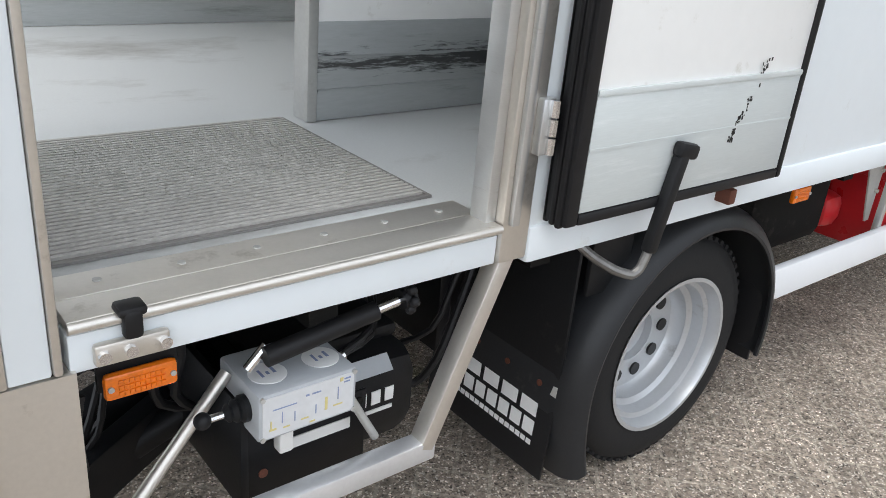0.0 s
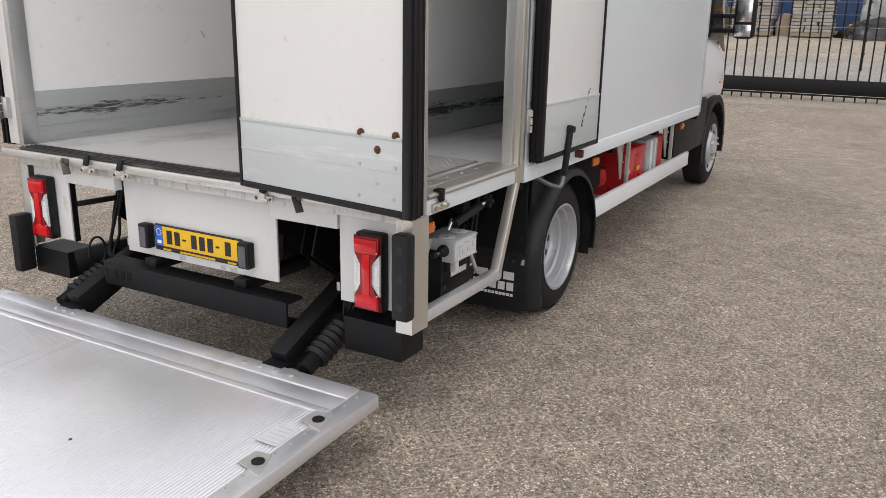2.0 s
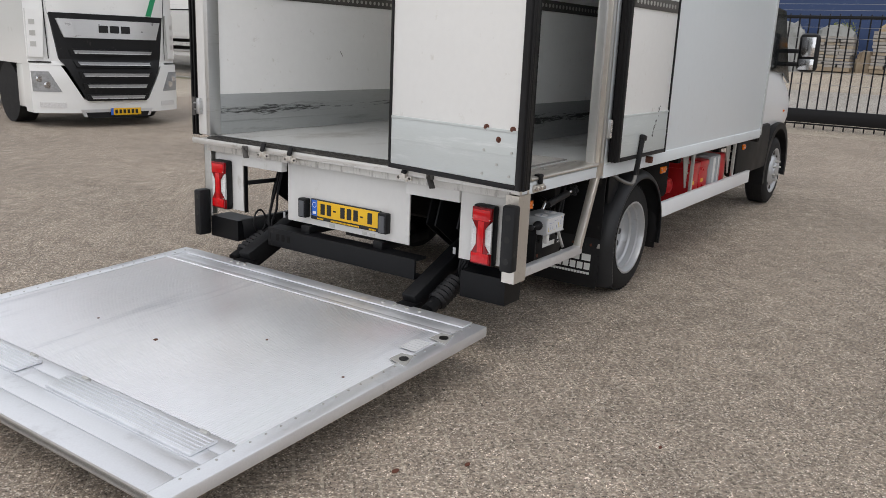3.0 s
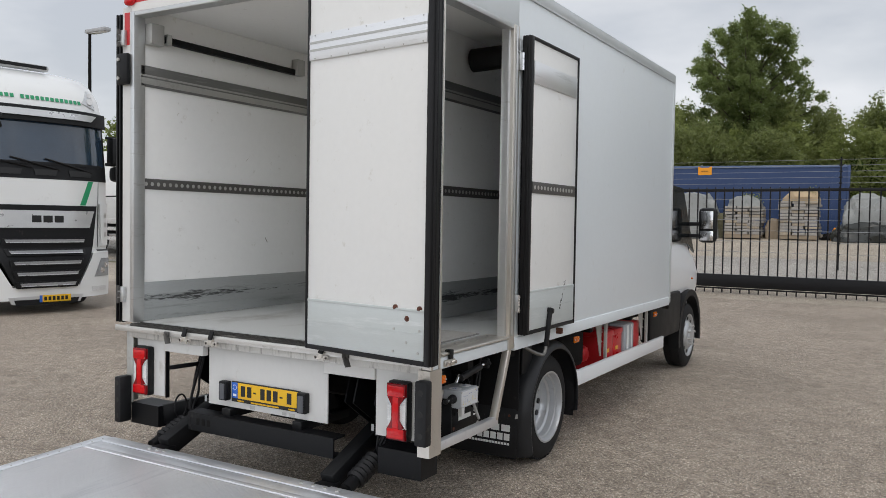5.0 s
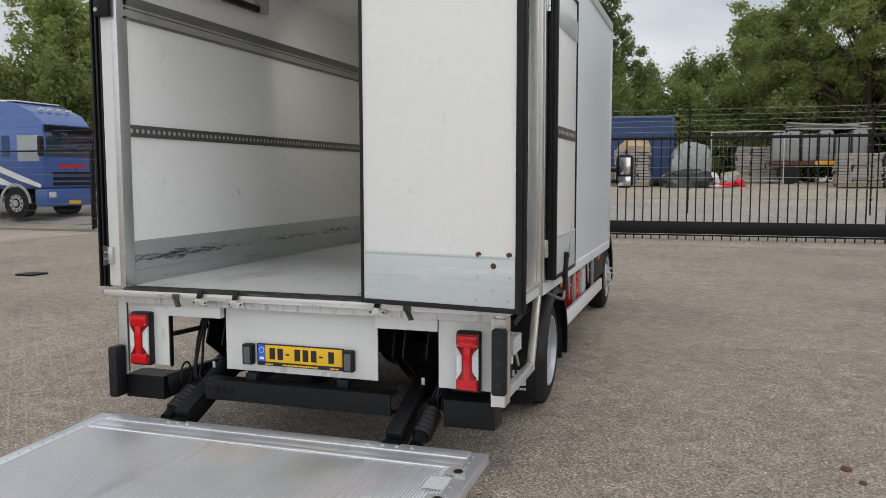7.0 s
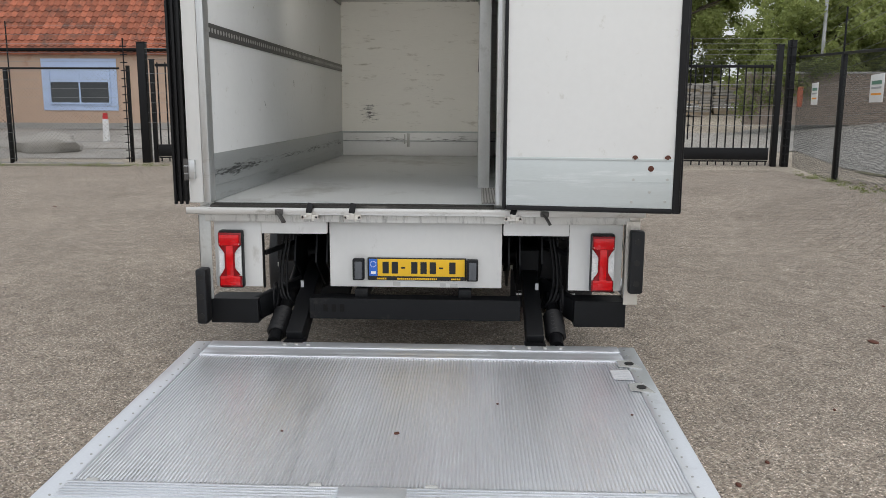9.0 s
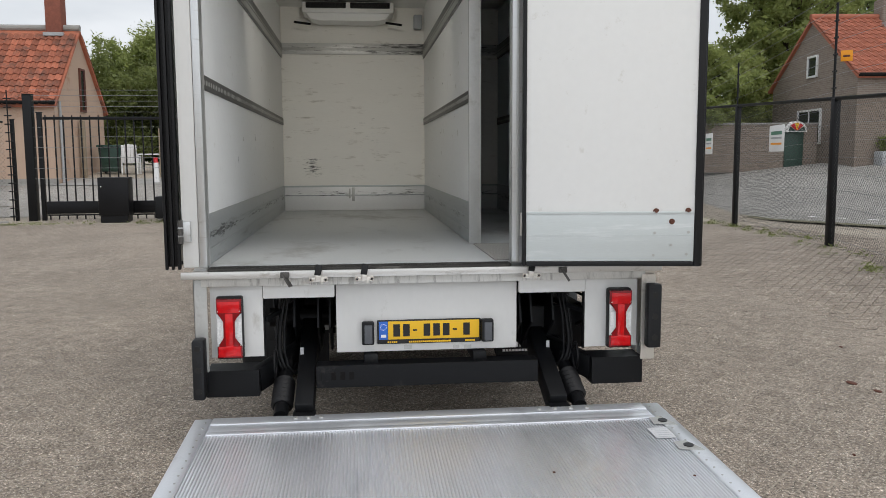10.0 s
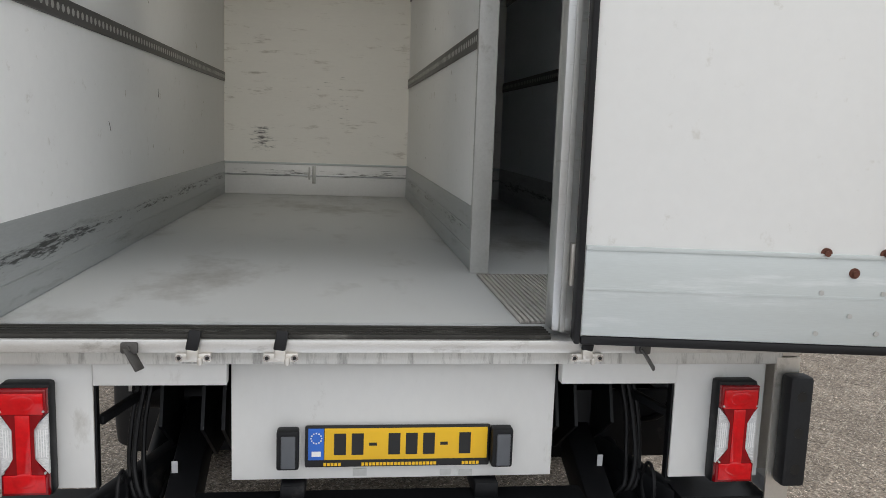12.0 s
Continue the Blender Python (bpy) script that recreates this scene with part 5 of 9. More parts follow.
def wheel(x, y_out, z, r, w, s, dish):
    bm, m = tyre_mesh(x, y_out, z, r, w, s)
    wh = part("wheel", bm, M["tyre"], truck, "black truck tyre on a silver steel rim")
    bm = bmesh.new()
    for k in range(60):
        a = 2 * math.pi * k / 60
        for h0 in (0.03, w - 0.05):
            mm = m @ Matrix.Rotation(a, 4, "Z") @ Matrix.Translation((r * 0.980, 0, h0 + 0.01))
            box(bm, -0.006, 0.006, -0.009, 0.009, -0.018, 0.018, turn=mm)
    tagged(part("tread_block", bm, M["tyre"], wh), kind="stuff")
    ri = 0.655 * r
    if dish:
        prof = [(ri, w), (ri + 0.006, w + 0.006), (ri - 0.006, w + 0.006), (ri - 0.012, w - 0.008), (ri - 0.016, w - 0.032), (ri - 0.030, w - 0.038), (ri - 0.036, w - 0.075), (ri - 0.052, w - 0.085), (ri - 0.056, w - 0.118), (ri - 0.066, w - 0.132), (0.098, w - 0.140), (0.094, w - 0.132), (0.082, w - 0.130), (0.080, w - 0.155), (0.001, w - 0.16)]
    else:
        prof = [(ri, w), (ri + 0.006, w + 0.006), (ri - 0.01, w), (ri - 0.03, w - 0.03), (ri - 0.06, w - 0.03), (0.15, w + 0.005), (0.13, w + 0.018), (0.09, w + 0.018), (0.08, w + 0.04), (0.05, w + 0.048), (0.001, w + 0.048)]
    rim = part("rim", lathe(bmesh.new(), prof, 48, m), M["rim"], wh)
    for k in range(10 if dish else 8):
        a = 2 * math.pi * k / (10 if dish else 8)
        rr, hh = (0.138, w - 0.1345) if dish else (0.19, w - 0.012)
        mm = m @ Matrix.Rotation(a, 4, "Z") @ Matrix.Translation((rr, 0, hh))
        b = bmesh.new()
        bmesh.ops.create_cone(b, cap_ends=True, segments=14, radius1=0.021, radius2=0.021, depth=0.008, matrix=mm)
        part("hand_hole", b, M["ink"], wh)
        if not dish:
            mm = m @ Matrix.Rotation(a + 0.3, 4, "Z") @ Matrix.Translation((0.11, 0, w + 0.030))
            b = bmesh.new()
            bmesh.ops.create_cone(b, cap_ends=True, segments=6, radius1=0.014, radius2=0.011, depth=0.05, matrix=mm)
            part("wheel_nut", b, M["steel_grey"], wh)


for s in (-1, 1):
    wheel(1.665, s * 1.075, 0.372, 0.368, 0.205, s, True)
    bm, m = tyre_mesh(1.665, s * 0.84, 0.372, 0.368, 0.205, s)
    part("inner_tyre", bm, M["tyre"], truck)
    wheel(6.05, s * 0.958, 0.372, 0.368, 0.215, s, False)


def arch(name, xc, zc, r0, r1, y0, y1, a0, a1, material, parent, label=""):
    """A curved mudguard band."""
    bm = bmesh.new()
    n_seg = 26
    rows = []
    for i in range(n_seg + 1):
        a = radians(a0 + (a1 - a0) * i / n_seg)
        c, sn = math.cos(a), math.sin(a)
        rows.append([bm.verts.new((xc + r * c, y, zc + r * sn)) for r, y in ((r0, y0), (r0, y1), (r1, y1), (r1, y0))])
    for a, c in zip(rows, rows[1:]):
        for k in range(4):
            bm.faces.new((a[k], a[(k + 1) % 4], c[(k + 1) % 4], c[k]))
    bm.faces.new(rows[0])
    bm.faces.new(list(reversed(rows[-1])))
    return part(name, bm, material, parent, label)


def mudguard(xc, zc, s):
    """A moulded guard: its outer edge rolls over towards the tyre, its rear end flares."""
    section = [(0.468, 0.60), (0.468, 1.040), (0.464, 1.078), (0.452, 1.108), (0.436, 1.126), (0.416, 1.134), (0.408, 1.132),
               (0.410, 1.122), (0.430, 1.114), (0.442, 1.098), (0.450, 1.070), (0.454, 1.035), (0.454, 0.60)]
    bm = bmesh.new()
    n_seg, rows = 36, []
    for i in range(n_seg + 1):
        a = -14 + 226 * i / n_seg
        flare = 0.030 * max(0.0, (a - 180) / 32) ** 2
        c, sn = math.cos(radians(a)), math.sin(radians(a))
        rows.append([bm.verts.new((xc + (r + flare) * c, s * y, zc + (r + flare) * sn)) for r, y in section])
    k = len(section)
    for a, c in zip(rows, rows[1:]):
        for j in range(k):
            bm.faces.new((a[j], a[(j + 1) % k], c[(j + 1) % k], c[j]))
    bm.faces.new(rows[0])
    bm.faces.new(list(reversed(rows[-1])))
    return part("mudguard", bm, M["guard"], truck, "worn black plastic mudguard")


for s in (-1, 1):
    guard = mudguard(1.675, 0.372, s)
    y0, y1 = sorted((s * 1.06, s * 0.56))
    part("guard_panel", boxes((1.212, 1.224, y0, y1, 0.38, 0.868), (1.25, 1.40, s * 1.06 - 0.008, s * 1.06 + 0.008, 0.66, 0.87), bev=0.004), M["plastic"], guard)
    m = Matrix.Translation((1.195, y0, 0.112)) @ Matrix.Rotation(radians(4), 4, "Y")
    bm = boxes((0, 0.008, 0, y1 - y0, 0, 0.30), bev=0.002)
    bmesh.ops.transform(bm, matrix=m, verts=bm.verts)
    flap = part("mud_flap", bm, M["rubber"], truck, "black rubber mud flap with worn white lettering")
    bm = boxes((-0.006, 0.0, 0.0, y1 - y0, 0.262, 0.292), bev=0.001)
    bmesh.ops.transform(bm, matrix=m, verts=bm.verts)
    strip = part("clamp_strip", bm, M["steel_grey"], flap, "rusty steel clamping strip")
    for k in range(4):
        b = rod(bmesh.new(), (-0.010, 0.06 + 0.125 * k, 0.277), (-0.005, 0.06 + 0.125 * k, 0.277), 0.009, seg=8)
        bmesh.ops.transform(b, matrix=m, verts=b.verts)
        part("bolt", b, M["rust"], strip)
    bm = bmesh.new()
    for y, wd, h, z, n_l in ((0.055, 0.385, 0.072, 0.170, 5), (0.055, 0.40, 0.044, 0.112, 8), (0.055, 0.41, 0.015, 0.082, 19)):
        for i in range(n_l):
            box(bm, -0.0012, 0.0, y + wd * i / n_l, y + wd * (i + 0.80) / n_l, z, z + h)
    bmesh.ops.transform(bm, matrix=m, verts=bm.verts)
    if s < 0:
        tagged(part("flap_lettering", bm, M["white"], flap, smooth=False), kind="stuff")
    else:
        bm.free()
    y0, y1 = sorted((s * 1.085, s * 0.85))
    part("front_flap", boxes((2.115, 2.128, y0, y1, 0.22, 0.55), bev=0.003), M["rubber"], guard)

# ---- chassis ----
for s in (-1, 1):
    part("chassis_rail", boxes((0.30, 6.5, s * 0.42 - 0.04, s * 0.42 + 0.04, 0.58, 0.80), bev=0.01), M["chassis"], truck)
for x in (0.45, 1.0, 2.4, 3.4, 4.6):
    part("cross_member", boxes((x, x + 0.09, -0.38, 0.38, 0.62, 0.76), bev=0.01), M["chassis"], truck)
    part("floor_bearer", boxes((x, x + 0.06, -1.10, 1.10, 0.81, 0.898)), M["chassis"], truck)
bm = rod(bmesh.new(), (1.665, -0.85, 0.372), (1.665, 0.85, 0.372), 0.06, seg=14)
bmesh.ops.create_uvsphere(bm, u_segments=16, v_segments=10, radius=0.18, matrix=Matrix.Translation((1.665, 0.05, 0.372)))
part("rear_axle", bm, M["chassis"], truck)
part("front_axle", rod(bmesh.new(), (6.05, -0.85, 0.36), (6.05, 0.85, 0.36), 0.05, seg=10), M["chassis"], truck)
part("drive_shaft", rod(bmesh.new(), (1.8, 0.02, 0.42), (5.0, 0, 0.60), 0.045, seg=10), M["chassis"], truck)
for s in (-1, 1):
    part("leaf_spring", boxes((1.05, 2.30, s * 0.55 - 0.035, s * 0.55 + 0.035, 0.44, 0.50), bev=0.01), M["chassis"], truck)
side_plate = [(0.10, 0.62), (0.16, 0.80), (0.30, 0.86), (1.05, 0.86), (1.05, 0.66), (0.74, 0.50), (0.52, 0.42), (0.36, 0.44)]
upright = Matrix(((1, 0, 0, 0), (0, 0, 1, 0), (0, 1, 0, 0), (0, 0, 0, 1)))
for s in (-1, 1):
    for y in (0.505, 0.565, 0.690):
        plate_ = part("lift_side_plate", prism(bmesh.new(), side_plate, Matrix.Translation((0.03 if y > 0.6 else 0.0, s * y, 0)) @ upright, 0.010), M["black"], truck, "black steel bearing plate of the tail lift")
        for x_, z_ in ((0.24, 0.76), (0.45, 0.53), (0.62, 0.60)):
            part("bearing_bolt", rod(bmesh.new(), (x_, s * y - 0.014, z_), (x_, s * y + 0.024, z_), 0.017, seg=8), M["chassis"], plate_)
    part("lift_frame", boxes((0.98, 1.02, s * 0.66 - 0.17, s * 0.66 + 0.17, 0.46, 0.86), bev=0.006), M["black"], truck)
    part("label", boxes((0.150, 0.152, s * 0.660 - 0.009, s * 0.660 + 0.009, 0.465, 0.505), bev=0.0005), M["label_grey"], truck)
    for k_, (y_, r_) in enumerate(((0.742, 0.009), (0.760, 0.007), (0.722, 0.008))):
        pts = [(0.26, s * y_, 0.83), (0.20, s * (y_ + 0.01), 0.74), (0.18, s * (y_ + 0.03), 0.62), (0.14 + 0.02 * k_, s * (y_ + 0.035), 0.50), (0.10, s * (y_ + 0.01), 0.42), (0.14, s * (y_ - 0.03), 0.36), (0.22, s * (y_ - 0.04), 0.40)]
        part("hose", pipe(bmesh.new(), pts, r_), M["rubber"], truck, "sagging black hydraulic hose")
    loop = [(0.06 + 0.05 * math.cos(a), s * 0.79, 0.44 + 0.075 * math.sin(a)) for a in [math.pi * j / 5 for j in range(11)]]
    part("cable", pipe(bmesh.new(), loop, 0.006), M["rubber"], truck)
part("rear_cross_tube", rod(bmesh.new(), (0.52, -0.86, 0.60), (0.52, 0.86, 0.60), 0.055, seg=18), M["black"], truck, "black steel torsion tube of the tail lift")
part("rear_cross_member", boxes((0.34, 0.44, -0.50, 0.50, 0.60, 0.84), bev=0.012), M["chassis"], truck)
for y in (0.30, -0.26):
    part("tube_strut", boxes((-0.03, 0.42, y - 0.035, y + 0.035, 0.445, 0.50), bev=0.006), M["black"], truck)
part("fuel_tank", boxes((2.4, 3.4, 0.50, 1.0, 0.40, 0.78), bev=0.06), M["chassis"], truck)
part("tool_case", boxes((2.18, 2.70, -0.95, -0.50, 0.50, 0.86), bev=0.05), M["chassis"], truck)

# side guard, posts and the boxes behind it
for s in (-1, 1):
    y0, y1 = sorted((s * 1.09, s * 1.06))
    guard = part("side_guard", boxes((2.13, 4.52, y0, y1, 0.43, 0.545), bev=0.006), M["cab_white"], truck, "white side underrun guard")
    for x in (2.89, 4.03):
        part("guard_post", boxes((x, x + 0.03, s * 1.05 - 0.012, s * 1.05 + 0.012, 0.44, 0.868), bev=0.004), M["steel_grey"], guard)
        gus = part("guard_plate", prism(bmesh.new(), [(x - 0.15, 0.868), (x, 0.868), (x, 0.56), (x - 0.03, 0.56)], Matrix.Translation((0, s * 1.02, 0)) @ Matrix(((1, 0, 0, 0), (0, 0, 1, 0), (0, 1, 0, 0), (0, 0, 0, 1))), 0.006), M["steel_grey"], guard, "galvanised gusset plate")
        for z_ in (0.84, 0.76, 0.68):
            part("rivet", rod(bmesh.new(), (x - 0.02, s * 1.024 - 0.008, z_), (x - 0.02, s * 1.024 + 0.008, z_), 0.008, seg=8), M["steel"], gus)
for x0, x1 in ((2.99, 3.20), (3.215, 3.43)):
    case = part("red_case", boxes((x0, x1, -1.02, -0.66, 0.40, 0.705), bev=0.02), M["red"], truck, "red plastic case on the chassis")
    part("case_lid", boxes((x0 - 0.004, x1 + 0.004, -1.026, -0.655, 0.690, 0.742), bev=0.014), M["red"], case)
    part("case_label", boxes((x0 + 0.03, x0 + 0.09, -1.0225, -1.020, 0.565, 0.595)), M["yellow"], case)
batt = part("grey_case", boxes((3.455, 3.74, -1.03, -0.66, 0.40, 0.76), bev=0.02), M["grey_box"], truck, "grey battery case with taped edges")
part("case_strap", boxes((3.52, 3.57, -1.035, -1.03, 0.42, 0.745), (3.65, 3.67, -1.034, -1.03, 0.42, 0.745)), M["white"], batt)
part("red_case", boxes((3.78, 4.0, -1.0, -0.70, 0.42, 0.75), bev=0.02), M["red"], truck)
part("red_case", boxes((2.74, 2.89, -0.93, -0.68, 0.50, 0.64), bev=0.05), M["red"], truck)

# ---- cab ----
def loft(sections, material, name, label="", parent=None):
    """A shell through upright sections: each is x and a list of (y, z) for the right half."""
    bm = bmesh.new()
    rings = []
    for x, half in sections:
        ring = [bm.verts.new((x, y, z)) for y, z in half] + [bm.verts.new((x, -y, z)) for y, z in reversed(half)]
        rings.append(ring)
    k = len(rings[0])
    for a, c in zip(rings, rings[1:]):
        for i in range(k):
            bm.faces.new((a[i], a[(i + 1) % k], c[(i + 1) % k], c[i]))
    bm.faces.new(rings[0])
    bm.faces.new(list(reversed(rings[-1])))
    return part(name, bm, material, parent or truck, label)


def sect(x, w0, w1, w2, z0, z1, z2):
    return x, [(-w0, z0), (-w1, z0 + 0.10), (-w1, z1 - 0.08), (-w1 + 0.03, z1), (-w2, z2 - 0.10), (-w2 + 0.10, z2)]


cab = loft([sect(4.52, 0.90, 0.960, 0.85, 0.86, 1.46, 2.20), sect(5.10, 0.90, 0.960, 0.85, 0.86, 1.46, 2.25), sect(5.50, 0.90, 0.960, 0.85, 0.86, 1.46, 2.25), sect(5.80, 0.90, 0.960, 0.83, 0.86, 1.43, 2.12), sect(6.05, 0.91, 0.965, 0.80, 0.86, 1.36, 1.82), sect(6.32, 0.90, 0.950, 0.73, 0.86, 1.27, 1.50), sect(6.65, 0.85, 0.895, 0.66, 0.84, 1.17, 1.30), sect(6.95, 0.75, 0.80, 0.58, 0.70, 1.06, 1.18), sect(7.12, 0.60, 0.66, 0.46, 0.55, 0.95, 1.02)], M["cab_white"], "cab", "white van-type cab with a short bonnet")
for y0, y1 in ((-0.975, -0.86), (0.86, 0.975)):
    part("sill_trim", boxes((4.46, 5.62, y0, y1, 0.46, 0.92), bev=0.03), M["plastic"], cab)
for s in (-1, 1):
    y = s * 0.985
    m = Matrix(((1, 0, 0, 0), (0, 0, 1 * s, 0), (0, 1, 0, 0), (0, 0, 0, 1)))
    part("side_window", prism(bmesh.new(), [(4.70, 1.49), (5.90, 1.44), (6.22, 1.33), (6.10, 1.47), (5.66, 2.06), (4.75, 2.10)], Matrix.Translation((0, s * 0.940, 0)) @ m, 0.02), M["cab_glass"], cab)
    y0, y1 = sorted((s * 0.978, s * 0.86))
    arch("arch_trim", 6.05, 0.395, 0.440, 0.510, y0, y1, -14, 194, M["plastic"], cab)
    part("side_repeater", boxes((6.10, 6.14, s * 0.965 - 0.008, s * 0.965 + 0.008, 1.020, 1.040), bev=0.004), M["orange"], cab)
    for z in (1.51, 1.645):
        part("mirror_arm", boxes((5.96, 6.00, min(s * 0.88, s * 1.09), max(s * 0.88, s * 1.09), z, z + 0.045), bev=0.01), M["plastic"], cab)
    y0, y1 = sorted((s * 1.060, s * 1.262))
    mir = part("mirror", boxes((5.93, 6.06, y0, y1, 1.455, 1.855), bev=0.05), M["plastic"], cab, "black door mirror")
    part("mirror_glass", boxes((5.923, 5.93, y0 + 0.030, y1 - 0.034, 1.615, 1.815), bev=0.002), M["chrome"], mir)
    part("mirror_glass", boxes((5.923, 5.93, y0 + 0.026, y1 - 0.026, 1.48, 1.59), bev=0.002), M["chrome"], mir)
part("cab_back", boxes((4.44, 4.50, -0.9, 0.9, 0.85, 2.15)), M["plastic"], cab)


# ---- ground ----
def bank(x, y):
    """The low rise of the yard towards the roadside fence."""
    return 0.30 * max(0.0, min(1.0, (-y - 4.0) / 2.0)) * max(0.0, min(1.0, (14.0 - x) / 7.0))


def ground_z(x, y):
    """Height of the ground: a flat yard, rising gently beyond the gate and the road."""
    a = max(0.0, x - 16.0)
    b = max(0.0, -y - 9.0)
    return min(1.25, 0.085 * a + 0.11 * b + bank(x, y))


def speckle(name, low, mid, high, cell=120.0, stain=(0.6, 1.15), stain_scale=0.6, rough=0.85, bump=0.4, sand=None, piece=0.0):
    """Stones of mixed tone in a fine matrix, with broad stains."""
    m = bpy.data.materials.new(name)
    m.use_nodes = True
    n, l = m.node_tree.nodes, m.node_tree.links
    b = n["Principled BSDF"]
    b.inputs["Roughness"].default_value = rough
    geo = n.new("ShaderNodeNewGeometry")
    vor = n.new("ShaderNodeTexVoronoi")
    vor.inputs["Scale"].default_value = cell
    l.new(geo.outputs["Position"], vor.inputs["Vector"])
    sep = n.new("ShaderNodeSeparateColor")
    l.new(vor.outputs["Color"], sep.inputs["Color"])
    ramp = n.new("ShaderNodeValToRGB")
    ramp.color_ramp.elements[0].color = (*low, 1)
    ramp.color_ramp.elements[1].color = (*high, 1)
    ramp.color_ramp.elements[1].position = 0.97
    for spot, k in ((0.14, 0.80), (0.50, 1.0), (0.84, 1.22)):
        e = ramp.color_ramp.elements.new(spot)
        e.color = (mid[0] * k, mid[1] * k, mid[2] * k, 1)
    l.new(sep.outputs["Red"], ramp.inputs["Fac"])
    last = ramp.outputs["Color"]
    for sc, lo, hi in ((stain_scale, stain[0], stain[1]), (7.0, 0.84, 1.16), (48.0, 0.50, 1.50)):
        no = n.new("ShaderNodeTexNoise")
        no.inputs["Scale"].default_value = sc
        no.inputs["Detail"].default_value = 6.0
        l.new(geo.outputs["Position"], no.inputs["Vector"])
        rng = n.new("ShaderNodeMapRange")
        rng.inputs["From Min"].default_value = 0.3
        rng.inputs["From Max"].default_value = 0.7
        rng.inputs["To Min"].default_value = lo
        rng.inputs["To Max"].default_value = hi
        l.new(no.outputs["Fac"], rng.inputs["Value"])
        hs = n.new("ShaderNodeHueSaturation")
        l.new(rng.outputs["Result"], hs.inputs["Value"])
        l.new(last, hs.inputs["Color"])
        last = hs.outputs["Color"]
    if piece:
        info = n.new("ShaderNodeObjectInfo")
        for source in (geo.outputs["Random Per Island"], info.outputs["Random"]):
            rng = n.new("ShaderNodeMapRange")
            rng.inputs["To Min"].default_value = 1 - piece
            rng.inputs["To Max"].default_value = 1 + piece
            l.new(source, rng.inputs["Value"])
            hs = n.new("ShaderNodeHueSaturation")
            l.new(rng.outputs["Result"], hs.inputs["Value"])
            l.new(last, hs.inputs["Color"])
            last = hs.outputs["Color"]
    l.new(last, b.inputs["Base Color"])
    bp = n.new("ShaderNodeBump")
    bp.inputs["Strength"].default_value = bump
    bp.inputs["Distance"].default_value = 0.004
    bp.invert = True
    l.new(vor.outputs["Distance"], bp.inputs["Height"])
    l.new(bp.outputs["Normal"], b.inputs["Normal"])
    return m


M["aggregate"] = speckle("exposed_aggregate_paver", (0.05, 0.04, 0.03), (0.302, 0.250, 0.199), (0.78, 0.71, 0.62), cell=190.0, stain=(0.85, 1.09), bump=0.5, piece=0.085)
M["sand"] = speckle("sandy_ground", (0.29, 0.25, 0.20), (0.385, 0.335, 0.27), (0.52, 0.46, 0.375), cell=160.0, stain=(0.8, 1.1), bump=0.2)
M["road"] = speckle("asphalt_road", (0.225, 0.216, 0.20), (0.305, 0.294, 0.272), (0.42, 0.405, 0.378), cell=70.0, stain=(0.85, 1.1), bump=0.2)
M["street"] = speckle("pale_worn_street", (0.25, 0.235, 0.21), (0.33, 0.31, 0.28), (0.44, 0.42, 0.39), cell=70.0, stain=(0.85, 1.1), bump=0.2)
gx = sorted(set([-300, -160, -90, -50, -30] + [-20 + 1.0 * i for i in range(61)] + [45, 55, 80, 120, 200, 400]))
gv = [(x, y, ground_z(x, y) - 0.0018 - (0.022 if bank(x, y) > 0 else 0.0)) for x in gx for y in gx]
ng = len(gx)
gf = [(i * ng + j, (i + 1) * ng + j, (i + 1) * ng + j + 1, i * ng + j + 1) for i in range(ng - 1) for j in range(ng - 1)]
ground = fast_mesh("ground", gv, gf, M["sand"], smooth=True)
tagged(ground, "grey-brown sandy ground of the yard", "ground", kind="structure")


def ground_patch(name, label, category, x0, x1, y0, y1, material, lift=0.006, step=1.0):
    """A sheet that lies on the ground over a rectangle of the plan."""
    nx, ny = max(1, int((x1 - x0) / step)), max(1, int((y1 - y0) / step))
    v, f = [], []
    for i in range(nx + 1):
        for j in range(ny + 1):
            x, y = x0 + (x1 - x0) * i / nx, y0 + (y1 - y0) * j / ny
            v.append((x, y, ground_z(x, y) + lift))
    for i in range(nx):
        for j in range(ny):
            q = i * (ny + 1) + j
            f.append((q, q + ny + 1, q + ny + 2, q + 1))
    return tagged(fast_mesh(name, v, f, material, smooth=True), label, category, kind="structure")


# ---- sliding gate ----
M["gate"] = mat("black_gate_paint", (0.007, 0.007, 0.008), 0.42, spec=0.25, vary=0.15, scale=5, grain=60)
GX = 16.5
gate = thing("sliding_gate", "black steel sliding gate with vertical bars and spikes", "gate", at=(GX, 0, 0))
part("bottom_beam", boxes((GX - 0.07, GX + 0.07, -7.62, 7.85, 0.20, 0.50), bev=0.01), M["gate"], gate)
part("bottom_rail", boxes((GX - 0.03, GX + 0.03, -7.62, 7.85, 0.15, 0.185), bev=0.006), M["gate"], gate)
part("top_rail", boxes((GX - 0.03, GX + 0.03, -7.62, 7.85, 2.46, 2.53), bev=0.008), M["gate"], gate)
bar_mesh = None
k = -7.58
while k < 7.85:
    if bar_mesh is None:
        bm = boxes((-0.014, 0.014, -0.014, 0.014, 0.06, 0.15), (-0.0145, 0.0145, -0.0145, 0.0145, 0.50, 2.46), (-0.012, 0.012, -0.012, 0.012, 2.53, 2.565))
        me = bpy.data.meshes.new("bar")
        bm.to_mesh(me)
        bm.free()
        me.materials.append(M["gate"])
        bar_mesh = me
    b = new("bar", bar_mesh)
    b.parent = gate
    b.location = (0, k, 0)
    k += 0.205
